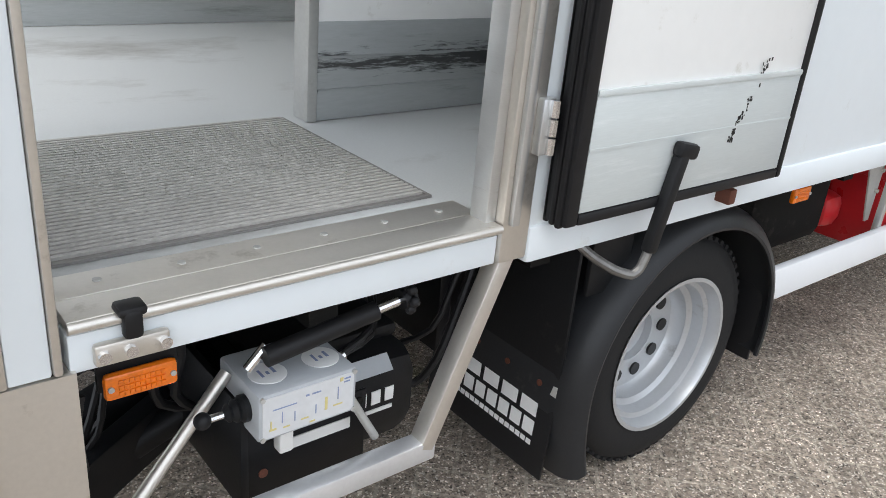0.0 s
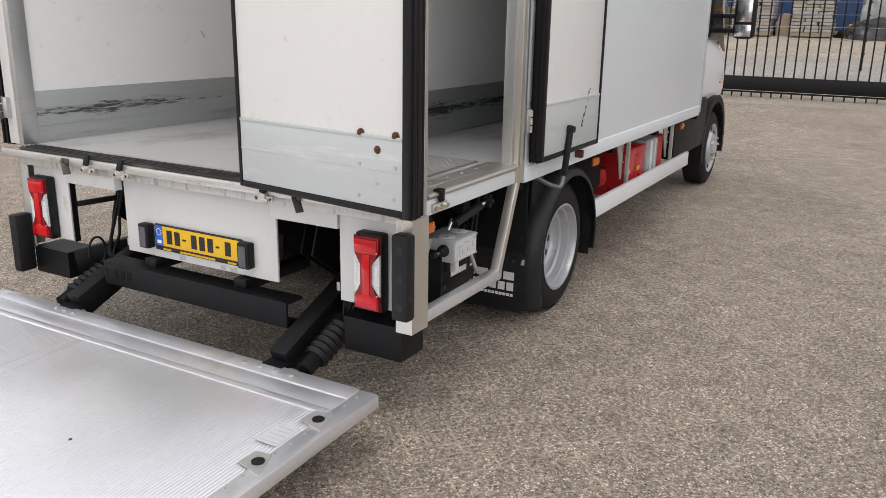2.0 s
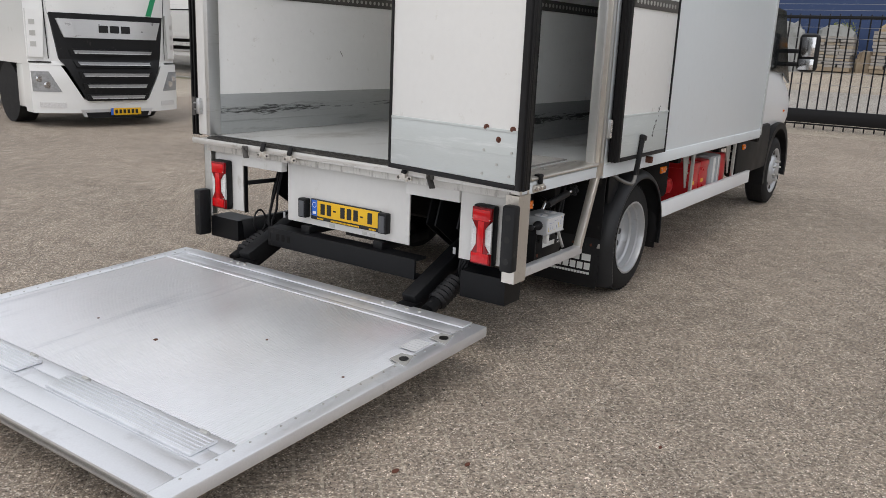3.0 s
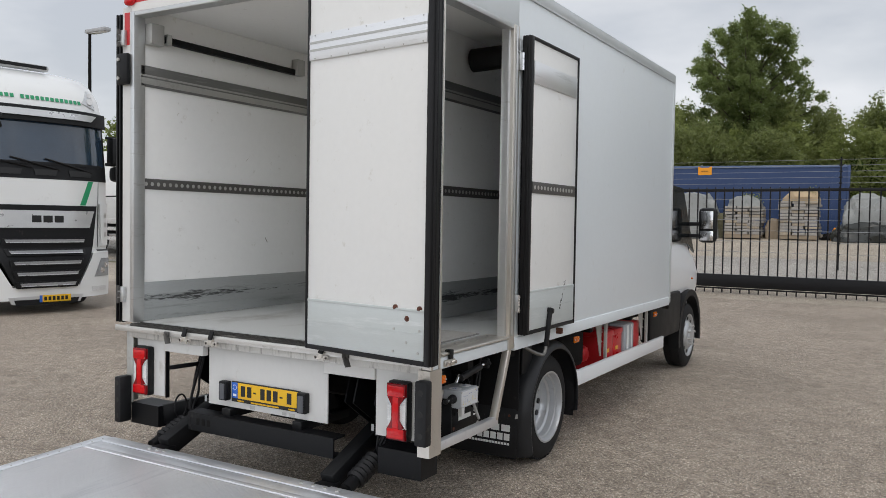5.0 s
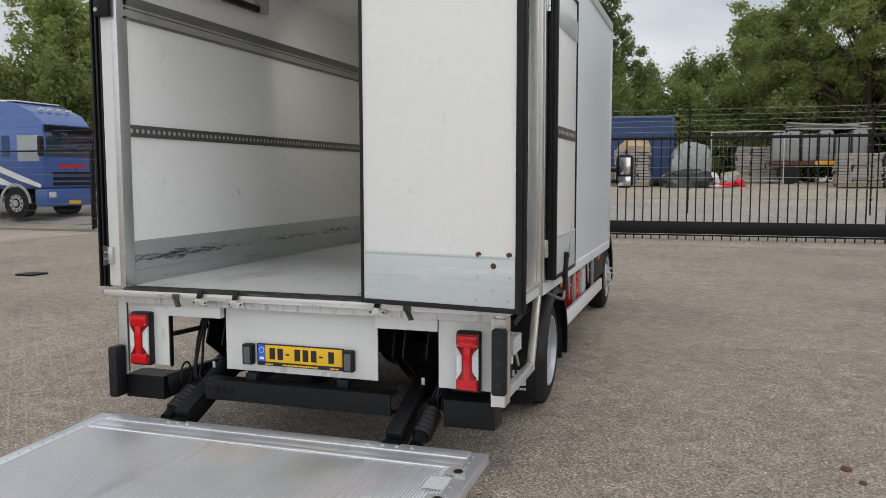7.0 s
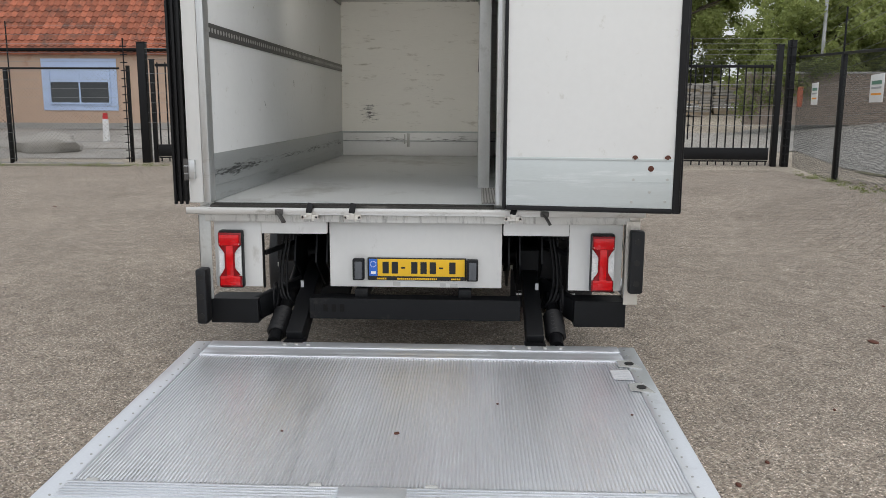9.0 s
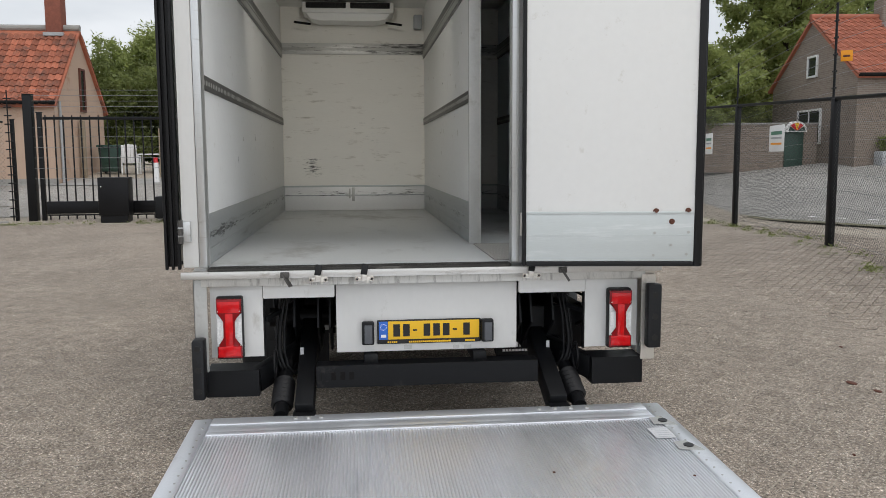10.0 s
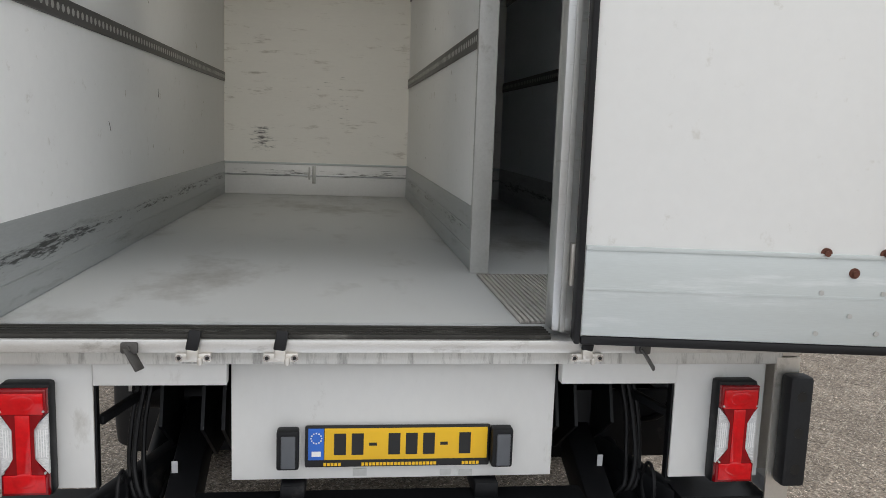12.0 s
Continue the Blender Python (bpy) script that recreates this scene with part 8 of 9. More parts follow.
# street furniture beyond the gate
for bx_, by_ in ((20.6, 11.1), (24.4, 7.15)):
    bz_ = ground_z(bx_, by_)
    bl = thing("bollard", "white roadside bollard with a red top", "bollard", at=(bx_, by_, bz_), group="roadside bollards")
    part("shaft", rod(bmesh.new(), (bx_, by_, bz_), (bx_, by_, bz_ + 0.68), 0.10, 0.085, 14), M["white"], bl)
    part("cap", rod(bmesh.new(), (bx_, by_, bz_ + 0.68), (bx_, by_, bz_ + 0.86), 0.085, 0.07, 14), M["red"], bl)
bz_ = ground_z(18.3, 10.9)
b = bmesh.new()
bmesh.ops.create_icosphere(b, subdivisions=3, radius=1.0)
for v in b.verts:
    n_ = noise.noise(v.co * 1.6)
    v.co = Vector((18.3 + v.co.x * 0.5 * (1 + 0.3 * n_), 11.75 + v.co.y * 0.95 * (1 + 0.3 * n_), bz_ + v.co.z * 0.40 * (1 + 0.3 * n_) + 0.15))
solid("boulder", b, M["stone"], "grey boulder beside the fence", "rock")
bz_ = ground_z(27.5, 9.5)
binn = thing("wheelie_bin", "dark green wheeled bin in a garden", "bin", at=(27.5, 9.5, bz_))
b = boxes((27.2, 27.8, 9.12, 9.88, bz_ + 0.08, bz_ + 0.98), bev=0.04)
for v in b.verts:
    k = 0.80 + 0.20 * (v.co.z - bz_ - 0.08) / 0.9
    v.co = Vector((27.5 + (v.co.x - 27.5) * k, 9.5 + (v.co.y - 9.5) * k, v.co.z))
part("bin_body", b, M["door_green"], binn)
part("bin_lid", boxes((27.15, 27.85, 9.08, 9.92, bz_ + 0.98, bz_ + 1.07), bev=0.03), M["door_green"], binn)
for y in (9.2, 9.74):
    part("bin_wheel", rod(bmesh.new(), (27.72, y, bz_ + 0.1), (27.72, y + 0.06, bz_ + 0.1), 0.1, seg=12), M["rubber"], binn)
cz = ground_z(27.2, 8.7)
ch = thing("garden_chair", "white plastic garden chair", "chair", at=(27.2, 8.7, cz))
part("seat", boxes((26.95, 27.45, 8.42, 8.98, cz + 0.42, cz + 0.46), bev=0.01), M["white"], ch)
for k in range(5):
    part("back_slat", boxes((26.93, 26.97, 8.43 + 0.11 * k, 8.53 + 0.11 * k, cz + 0.46, cz + 1.08 + 0.02 * (2 - abs(k - 2))), bev=0.008), M["white"], ch)
for z in (0.55, 0.92):
    part("back_rail", boxes((26.968, 26.985, 8.42, 8.98, cz + z, cz + z + 0.05)), M["white"], ch)
for y in (8.39, 8.96):
    part("armrest", boxes((26.95, 27.45, y, y + 0.05, cz + 0.66, cz + 0.69), bev=0.008), M["white"], ch)
for dx in (26.96, 27.40):
    for dy in (8.40, 8.95):
        part("leg", boxes((dx, dx + 0.05, dy, dy + 0.05, cz, cz + 0.66), bev=0.006), M["white"], ch)
tb = thing("garden_table", "white plastic garden table", "table", at=(27.9, 8.1, cz))
part("table_top", boxes((27.45, 28.35, 7.62, 8.62, cz + 0.72, cz + 0.77), bev=0.01), M["white"], tb)
for dx in (27.50, 28.22):
    for dy in (7.68, 8.50):
        part("leg", boxes((dx, dx + 0.07, dy, dy + 0.07, ground_z(dx, dy) - 0.01, cz + 0.72), bev=0.006), M["white"], tb)
gz_ = ground_z(26.2, 10.05)
gp = thing("timber_post", "pale timber gate post in a garden fence", "post", at=(26.2, 10.05, gz_))
part("post", boxes((26.12, 26.28, 9.97, 10.13, gz_ - 0.05, gz_ + 2.0), bev=0.01), M["old_wood"], gp)
gp = thing("timber_post", "pale timber gate post in a garden fence", "post", at=(26.2, 7.35, gz_))
part("post", boxes((26.12, 26.28, 7.27, 7.43, gz_ - 0.05, gz_ + 1.75), bev=0.01), M["old_wood"], gp)

# concrete panel wall beside the cottage
cw = thing("panel_wall", "grey concrete panel wall beside the cottage", "wall", at=(25.3, 24.5, ground_z(25.3, 24.5)))
wz = ground_z(25.3, 24.5)
for k in range(4):
    part("wall_panel", boxes((25.25, 25.35, 21.4 + 2.05 * k, 23.35 + 2.05 * k, wz - 0.05, wz + 2.0), bev=0.01), M["concrete"], cw)
    part("wall_post", boxes((25.2, 25.4, 23.36 + 2.05 * k, 23.44 + 2.05 * k, wz - 0.05, wz + 2.1), bev=0.01), M["concrete"], cw)


def lamp_post(x, y, h, arm, color, label):
    z0 = ground_z(x, y)
    lp = thing("street_lamp", label, "street lamp", at=(x, y, z0), group="street lamps")
    part("pole", rod(bmesh.new(), (x, y, z0 - 0.1), (x, y, z0 + h), 0.07, 0.045, 12), M[color], lp)
    hd = part("head", boxes((x - 0.12, x + 0.12, y - arm - 0.25, y + 0.1, z0 + h, z0 + h + 0.12), bev=0.03), M["lead"], lp)
    part("lamp_glass", boxes((x - 0.09, x + 0.09, y - arm - 0.2, y - 0.1, z0 + h - 0.02, z0 + h), bev=0.005), M["lens_clear"], hd)


lamp_post(12.4, 18.8, 7.2, 0.6, "chassis", "dark street lamp with a flat head")
lamp_post(26.0, -12.65, 9.0, 0.6, "lead", "tall grey-green street lamp")
lamp_post(29.3, -21.8, 10.0, 0.6, "lead", "tall pale street lamp behind the brick house")


# weeds along the gate and the fences
wr = np.random.default_rng(77)
tufts = [(15.7 + wr.uniform(-0.35, 0.5), y, 0.0, wr.uniform(0.05, 0.2), wr.uniform(0.08, 0.3), wr.uniform(0.015, 0.06)) for y in wr.uniform(3.5, 16.0, 140)]
for x in wr.uniform(0.6, 15.5, 90):
    ty = -8.20 + 0.2203 * (16.4 - x) + wr.uniform(-0.15, 0.30)
    tufts.append((x, ty, bank(x, ty), wr.uniform(0.05, 0.25), wr.uniform(0.05, 0.16), wr.uniform(0.015, 0.06)))
tagged(leafage("weeds", tufts, 9000, 0.016, M["hedge"], 78, shell=0.1), "low green weeds growing along gate and fence", "weeds", kind="stuff")

# ---- parked trucks ----
M["daf_white"] = mat("white_truck_paint", (0.80, 0.81, 0.80), 0.2, vary=0.015, scale=1.5, coat=0.6, dirt=(0.6, 0.6, 0.58), dirt_amount=0.03)
M["screen"] = mat("windscreen_glass", (0.022, 0.040, 0.066), 0.05, vary=0.6, scale=0.9, spec=0.7, coat=0.5)
M["slat_mesh"] = mat("bright_perforated_slat", (0.34, 0.35, 0.36), 0.35, metal=0.6, vary=0.3, scale=60, grain=120)
M["headlight_glass"] = mat("headlight_glass", (0.30, 0.31, 0.32), 0.08, vary=0.4, scale=9, grain=40, coat=0.8, spec=0.7)
M["silver"] = mat("silver_trim", (0.62, 0.63, 0.64), 0.3, metal=0.5, vary=0.06, scale=6)
M["green"] = mat("green_stripe", (0.02, 0.30, 0.13), 0.35, vary=0.04)
M["cab_blue"] = mat("blue_truck_paint", (0.045, 0.11, 0.34), 0.3, vary=0.06, scale=1.5, coat=0.5)


def truck_frame(x, y, nx, ny):
    """Local x to the viewer's right along the front, y out of the front, z up."""
    n_ = Vector((nx, ny, 0)).normalized()
    r = (-n_).cross(Vector((0, 0, 1)))
    return Matrix.Translation((x, y, ground_z(x, y))) @ Matrix((r, n_, Vector((0, 0, 1)))).transposed().to_4x4()


def tractor(x, y, nx, ny):
    """A high-roofed tractor unit; local x to the viewer's right, y out of the front, z up."""
    t = thing("tractor_truck", "white tractor truck with a black grille and green stripe", "truck", at=(x, y, 0))
    m = truck_frame(x, y, nx, ny)
    heights = (0.0, 1.00, 1.06, 2.28, 3.28, 3.44, 3.72, 3.97, 4.14, 4.28)
    setback = (0.10, 0.10, 0.02, 0.0, -0.15, -0.16, -0.28, -0.50, -0.82, -1.40)
    half = (1.22, 1.245, 1.245, 1.245, 1.235, 1.235, 1.215, 1.18, 1.12, 0.98)

    def surf(px, pz):
        """How far the front skin stands out at a place of the face: it bows in plan and leans back above."""
        return float(np.interp(pz, heights, setback)) - 0.36 * max(0.0, min(1.0, (abs(px) - 0.30) / 0.95)) ** 2.3

    def panel(name, corners, off, depth, material, parent, nx_=12, nz_=3, label=""):
        """A curved plate laid on the front skin; corners (x, z) run from low left anticlockwise."""
        bm = bmesh.new()
        sides = []
        for back in (0.0, depth):
            grid = []
            for j in range(nz_ + 1):
                v_ = j / nz_
                row = []
                for i in range(nx_ + 1):
                    u_ = i / nx_
                    px = (1 - v_) * ((1 - u_) * corners[0][0] + u_ * corners[1][0]) + v_ * ((1 - u_) * corners[3][0] + u_ * corners[2][0])
                    pz = (1 - v_) * ((1 - u_) * corners[0][1] + u_ * corners[1][1]) + v_ * ((1 - u_) * corners[3][1] + u_ * corners[2][1])
                    row.append(bm.verts.new(m @ Vector((px, surf(px, pz) + off - back, pz))))
                grid.append(row)
            for j in range(nz_):
                for i in range(nx_):
                    bm.faces.new((grid[j][i], grid[j][i + 1], grid[j + 1][i + 1], grid[j + 1][i]))
            sides.append(grid)
        loops = []
        for grid in sides:
            loops.append(grid[0] + [r_[-1] for r_ in grid[1:]] + list(reversed(grid[-1][:-1])) + [r_[0] for r_ in reversed(grid[1:-1])])
        k = len(loops[0])
        for i in range(k):
            bm.faces.new((loops[0][i], loops[0][(i + 1) % k], loops[1][(i + 1) % k], loops[1][i]))
        return part(name, bm, M[material], parent, label)

    def P(name, rows, material, parent=None, bev=0.0, label=""):
        return part(name, shaped(m, *rows, bev=bev), M[material], parent or t, label)

    # shell of the cab and its roof fairing
    bm = bmesh.new()
    rings = []
    for pz in (1.00, 1.06, 1.60, 2.28, 2.78, 3.28, 3.36, 3.44, 3.58, 3.72, 3.86, 4.00, 4.12, 4.21, 4.28):
        hw = float(np.interp(pz, heights, half))
        ring = [bm.verts.new(m @ Vector((hw * u_, surf(hw * u_, pz) - 0.012, pz))) for u_ in (-1, -0.96, -0.88, -0.75, -0.6, -0.4, -0.2, 0, 0.2, 0.4, 0.6, 0.75, 0.88, 0.96, 1)]
        ring += [bm.verts.new(m @ Vector((hw * s_, -2.25, pz))) for s_ in (1, -1)]
        rings.append(ring)
    k = len(rings[0])
    for a, c in zip(rings, rings[1:]):
        for i in range(k):
            bm.faces.new((a[i], a[(i + 1) % k], c[(i + 1) % k], c[i]))
    bm.faces.new(rings[0])
    bm.faces.new(list(reversed(rings[-1])))
    cab_ = part("cab", bm, M["daf_white"], t)
    # roof: light bar, lamps, line of green letters too small to copy
    bar_ = P("light_bar", [(-0.55, 0.45, -1.05, -0.85, 4.20, 4.31)], "silver", cab_, 0.035)
    P("bar_front", [(-0.50, 0.40, -0.852, -0.845, 4.225, 4.285)], "plastic", bar_)
    for k_ in range(17):
        if k_ != 3:
            panel("letter_bar", [(-0.62 + 0.082 * k_, 3.60), (-0.565 + 0.082 * k_, 3.60), (-0.565 + 0.082 * k_, 3.665), (-0.62 + 0.082 * k_, 3.665)], 0.004, 0.010, "green", cab_, 1, 1)
    for s in (-1, 1):
        frame_ = panel("roof_lamp", [(s * 0.78, 3.64), (s * 1.06, 3.55), (s * 1.05, 3.84), (s * 1.00, 3.92)] if s > 0 else [(-1.06, 3.55), (-0.78, 3.64), (-1.00, 3.92), (-1.05, 3.84)], 0.008, 0.02, "silver", cab_, 4, 4, "twin roof lamp in a pale frame")
        for lx, lz, lr in ((0.95, 3.67, 0.065), (1.00, 3.79, 0.05)):
            yy = surf(lx, lz)
            b = rod(bmesh.new(), m @ Vector((s * lx, yy - 0.03, lz)), m @ Vector((s * lx, yy + 0.035, lz + 0.02)), lr, lr * 0.9, 16)
            part("lamp_glass", b, M["lens_clear"], frame_)
    # visor with its bright strip, windscreen, black cowl
    panel("visor", [(-1.245, 3.22), (1.245, 3.22), (1.245, 3.47), (-1.245, 3.47)], 0.10, 0.12, "plastic", cab_, 20, 3, "black sun visor under the roof")
    panel("visor_strip", [(-0.66, 3.30), (0.86, 3.30), (0.98, 3.41), (-0.80, 3.41)], 0.135, 0.06, "silver", cab_, 16, 2)
    panel("screen_surround", [(-1.235, 2.26), (1.235, 2.26), (1.225, 3.26), (-1.225, 3.26)], 0.008, 0.03, "plastic", cab_, 24, 4)
    panel("windscreen", [(-1.17, 2.52), (1.17, 2.52), (1.165, 3.24), (-1.165, 3.24)], 0.020, 0.010, "screen", cab_, 24, 4)
    panel("dashboard_edge", [(-1.10, 2.50), (1.10, 2.50), (1.10, 2.545), (-1.10, 2.545)], 0.022, 0.012, "plastic", cab_, 20, 1)
    panel("sticker", [(-1.10, 2.66), (-1.03, 2.66), (-1.03, 2.76), (-1.10, 2.76)], 0.019, 0.002, "red", cab_, 2, 1)
    for x0, x1 in ((-0.80, -0.36), (-0.16, 0.22), (0.42, 0.86)):
        panel("cowl_pocket", [(x0, 2.32), (x1 - 0.04, 2.32), (x1, 2.42), (x0 - 0.02, 2.42)], 0.022, 0.012, "ink", cab_, 6, 1)
    for x0, z_0, x1, z_1 in ((-1.05, 2.60, -0.20, 2.44), (-0.55, 2.60, 0.25, 2.42), (0.0, 2.60, 0.86, 2.40)):
        pts = [m @ Vector((x0 + (x1 - x0) * f_, surf(x0 + (x1 - x0) * f_, z_0) + 0.05, z_0 + (z_1 - z_0) * f_)) for f_ in (0, 0.33, 0.66, 1)]
        part("wiper", pipe(bmesh.new(), pts, 0.014, 6), M["rubber"], cab_)
    # mirrors
    arm_ = part("mirror_arm", pipe(bmesh.new(), [m @ Vector(p_) for p_ in ((-0.72, 0.00, 3.28), (-0.80, 0.26, 3.24), (-0.92, 0.30, 3.12))], 0.03, 8), M["plastic"], cab_)
    b = boxes((-0.18, 0.18, -0.10, 0.10, -0.085, 0.085), bev=0.05)
    bmesh.ops.transform(b, matrix=m @ Matrix.Translation((-0.98, 0.26, 3.04)) @ Matrix.Rotation(radians(-22), 4, "Y"), verts=b.verts)
    part("front_mirror", b, M["plastic"], arm_)
    for s in (-1, 1):
        P("door_mirror", [(s * 1.42 - 0.11, s * 1.42 + 0.11, -0.50, -0.24, 2.58, 3.08)], "plastic", cab_, 0.06)
        P("low_mirror", [(s * 1.46 - 0.12, s * 1.46 + 0.12, -0.48, -0.22, 2.28, 2.56)], "plastic", cab_, 0.08)
        P("mirror_post", [(s * 1.33 - 0.10, s * 1.33 + 0.10, -0.38, -0.33, 2.56, 2.62), (s * 1.33 - 0.10, s * 1.33 + 0.10, -0.38, -0.33, 3.05, 3.10)], "plastic", cab_, 0.015)
        P("side_glass", [(s * 1.247 - 0.006, s * 1.247 + 0.006, -1.25, -0.52, 2.36, 3.16)], "screen", cab_)
        # corner air guide with its slots
        guide = panel("corner_guide", [(s * 1.06, 1.12), (s * 1.235, 1.12), (s * 1.235, 1.86), (s * 1.02, 1.86)] if s > 0 else [(-1.235, 1.12), (-1.06, 1.12), (-1.02, 1.86), (-1.235, 1.86)], 0.045, 0.07, "daf_white", cab_, 6, 4)
        for k_ in range(3):
            panel("guide_slot", [(s * 1.17 - 0.035, 1.28 + 0.17 * k_), (s * 1.17 + 0.035, 1.28 + 0.17 * k_), (s * 1.17 + 0.035, 1.36 + 0.17 * k_), (s * 1.17 - 0.035, 1.36 + 0.17 * k_)], 0.050, 0.008, "steel_grey", guide, 2, 1)
    # front flap with seams and stripe
    panel("front_flap", [(-0.96, 1.80), (0.96, 1.80), (1.00, 2.255), (-1.00, 2.255)], 0.012, 0.03, "daf_white", cab_, 16, 2)
    for s in (-1, 1):
        panel("flap_seam", [(s * 0.985 - 0.006, 1.10), (s * 0.985 + 0.006, 1.10), (s * 1.01 + 0.006, 2.25), (s * 1.01 - 0.006, 2.25)], 0.006, 0.008, "ink", cab_, 1, 6)
    panel("green_stripe", [(0.60, 1.83), (0.71, 1.83), (0.88, 2.25), (0.77, 2.25)], 0.018, 0.006, "green", cab_, 3, 3)
    # tapered grille, badge bar and slats
    gr = panel("grille", [(-0.85, 1.10), (0.85, 1.10), (0.95, 1.82), (-0.95, 1.82)], 0.030, 0.06, "plastic", t, 18, 3, "black tapered grille with bright slats")
    panel("grille_foot", [(-0.50, 0.44), (0.50, 0.44), (0.845, 1.10), (-0.845, 1.10)], 0.030, 0.06, "plastic", gr, 16, 4)
    panel("badge_bar", [(-0.77, 1.44), (0.77, 1.44), (0.87, 1.73), (-0.87, 1.73)], 0.060, 0.03, "silver", gr, 16, 2)
    for k_ in range(3):
        panel("badge_mark", [(-0.24 + 0.185 * k_, 1.53), (-0.09 + 0.185 * k_, 1.53), (-0.09 + 0.185 * k_, 1.645), (-0.24 + 0.185 * k_, 1.645)], 0.068, 0.008, "ink", gr, 2, 1)
    for k_ in range(5):
        zc = 1.25 - 0.18 * k_
        w_ = 0.64 - 0.05 * k_
        panel("black_fin", [(-w_ - 0.05, zc - 0.09), (w_ + 0.05, zc - 0.09), (w_ + 0.08, zc + 0.015), (-w_ - 0.08, zc + 0.015)], 0.058, 0.03, "plastic", gr, 14, 1)
        panel("chrome_slat", [(-w_, zc - 0.045), (w_, zc - 0.045), (w_ + 0.02, zc - 0.005), (-w_ - 0.02, zc - 0.005)], 0.074, 0.02, "slat_mesh", gr, 14, 1)
        panel("slat_lip", [(-w_, zc - 0.058), (w_, zc - 0.058), (w_, zc - 0.044), (-w_, zc - 0.044)], 0.080, 0.02, "silver", gr, 14, 1)
    # bumper: two corner mouldings and a low middle, with lamps
    bp_ = panel("bumper", [(-1.235, 0.24), (1.235, 0.24), (1.245, 0.46), (-1.245, 0.46)], 0.0, 0.30, "daf_white", t, 22, 2, "white front bumper with lamps")
    for s in (-1, 1):
        pts = [(0.54, 0.44), (1.245, 0.44), (1.245, 1.02), (0.86, 1.02)]
        panel("bumper_corner", pts if s > 0 else [(-px, pz) for px, pz in (pts[1], pts[0], pts[3], pts[2])], 0.0, 0.30, "daf_white", bp_, 10, 4)
        pts = [(0.86, 0.58), (1.225, 0.58), (1.235, 0.90), (1.02, 0.90)]
        lampf = panel("headlight", pts if s > 0 else [(-px, pz) for px, pz in (pts[1], pts[0], pts[3], pts[2])], 0.010, 0.02, "headlight_glass", bp_, 6, 4, "clear slanted headlight")
        for lx, lz, lr in ((1.03, 0.69, 0.065), (1.13, 0.78, 0.06)):
            yy = surf(lx, lz)
            part("lamp_core", rod(bmesh.new(), m @ Vector((s * lx, yy - 0.02, lz)), m @ Vector((s * lx, yy + 0.022, lz)), lr, lr * 0.8, 16), M["chrome"], lampf)
        panel("fog_light", [(s * 0.98 - 0.17, 0.33), (s * 0.98 + 0.17, 0.33), (s * 0.98 + 0.17, 0.41), (s * 0.98 - 0.17, 0.41)], 0.010, 0.03, "lens_clear", bp_, 4, 1)
        panel("bumper_gap", [(s * 1.10 - 0.14, 1.03), (s * 1.10 + 0.14, 1.03), (s * 1.10 + 0.14, 1.055), (s * 1.10 - 0.14, 1.055)], 0.006, 0.02, "ink", cab_, 4, 1)
        b = rod(bmesh.new(), m @ Vector((s * 1.22, -1.35, 0.50)), m @ Vector((s * 0.90, -1.35, 0.50)), 0.50, seg=32)
        part("wheel", b, M["tyre"], t)
        b = rod(bmesh.new(), m @ Vector((s * 1.22, -4.9, 0.50)), m @ Vector((s * 0.65, -4.9, 0.50)), 0.50, seg=28)
        part("wheel", b, M["tyre"], t)
        P("step_panel", [(s * 1.20 - 0.03, s * 1.20 + 0.03, -0.90, -0.42, 0.30, 1.00)], "daf_white", t, 0.02)
    panel("bumper_lip", [(-0.56, 0.18), (0.56, 0.18), (0.62, 0.30), (-0.62, 0.30)], 0.012, 0.05, "silver", bp_, 10, 1)
    panel("lip_opening", [(-0.50, 0.16), (0.50, 0.16), (0.54, 0.25), (-0.54, 0.25)], 0.016, 0.05, "plastic", bp_, 10, 1)
    P("cab_underside", [(-1.0, 1.0, -2.2, -0.4, 0.45, 0.98)], "chassis", t)
    P("rear_chassis", [(-0.5, 0.5, -6.0, -2.2, 0.6, 1.0)], "chassis", t)
    pl = P("number_plate", [(-0.14, 0.38, 0.125, 0.135, 0.20, 0.315)], "yellow", bp_, 0.002, "yellow number plate")
    P("plate_band", [(-0.145, -0.10, 0.135, 0.138, 0.20, 0.315)], "blue", pl)
    for k_ in range(6):
        P("plate_bar", [(-0.07 + 0.07 * k_, -0.025 + 0.07 * k_, 0.135, 0.138, 0.225, 0.29)], "ink", pl)
    return t


tractor(4.79, 9.44, -0.17, -0.985)


# pale base colour stands in for the bright sky in the lorry's side windows
M["pale_glass"] = mat("glass_with_painted_sky", (0.34, 0.37, 0.38), 0.15, vary=0.25, scale=3)


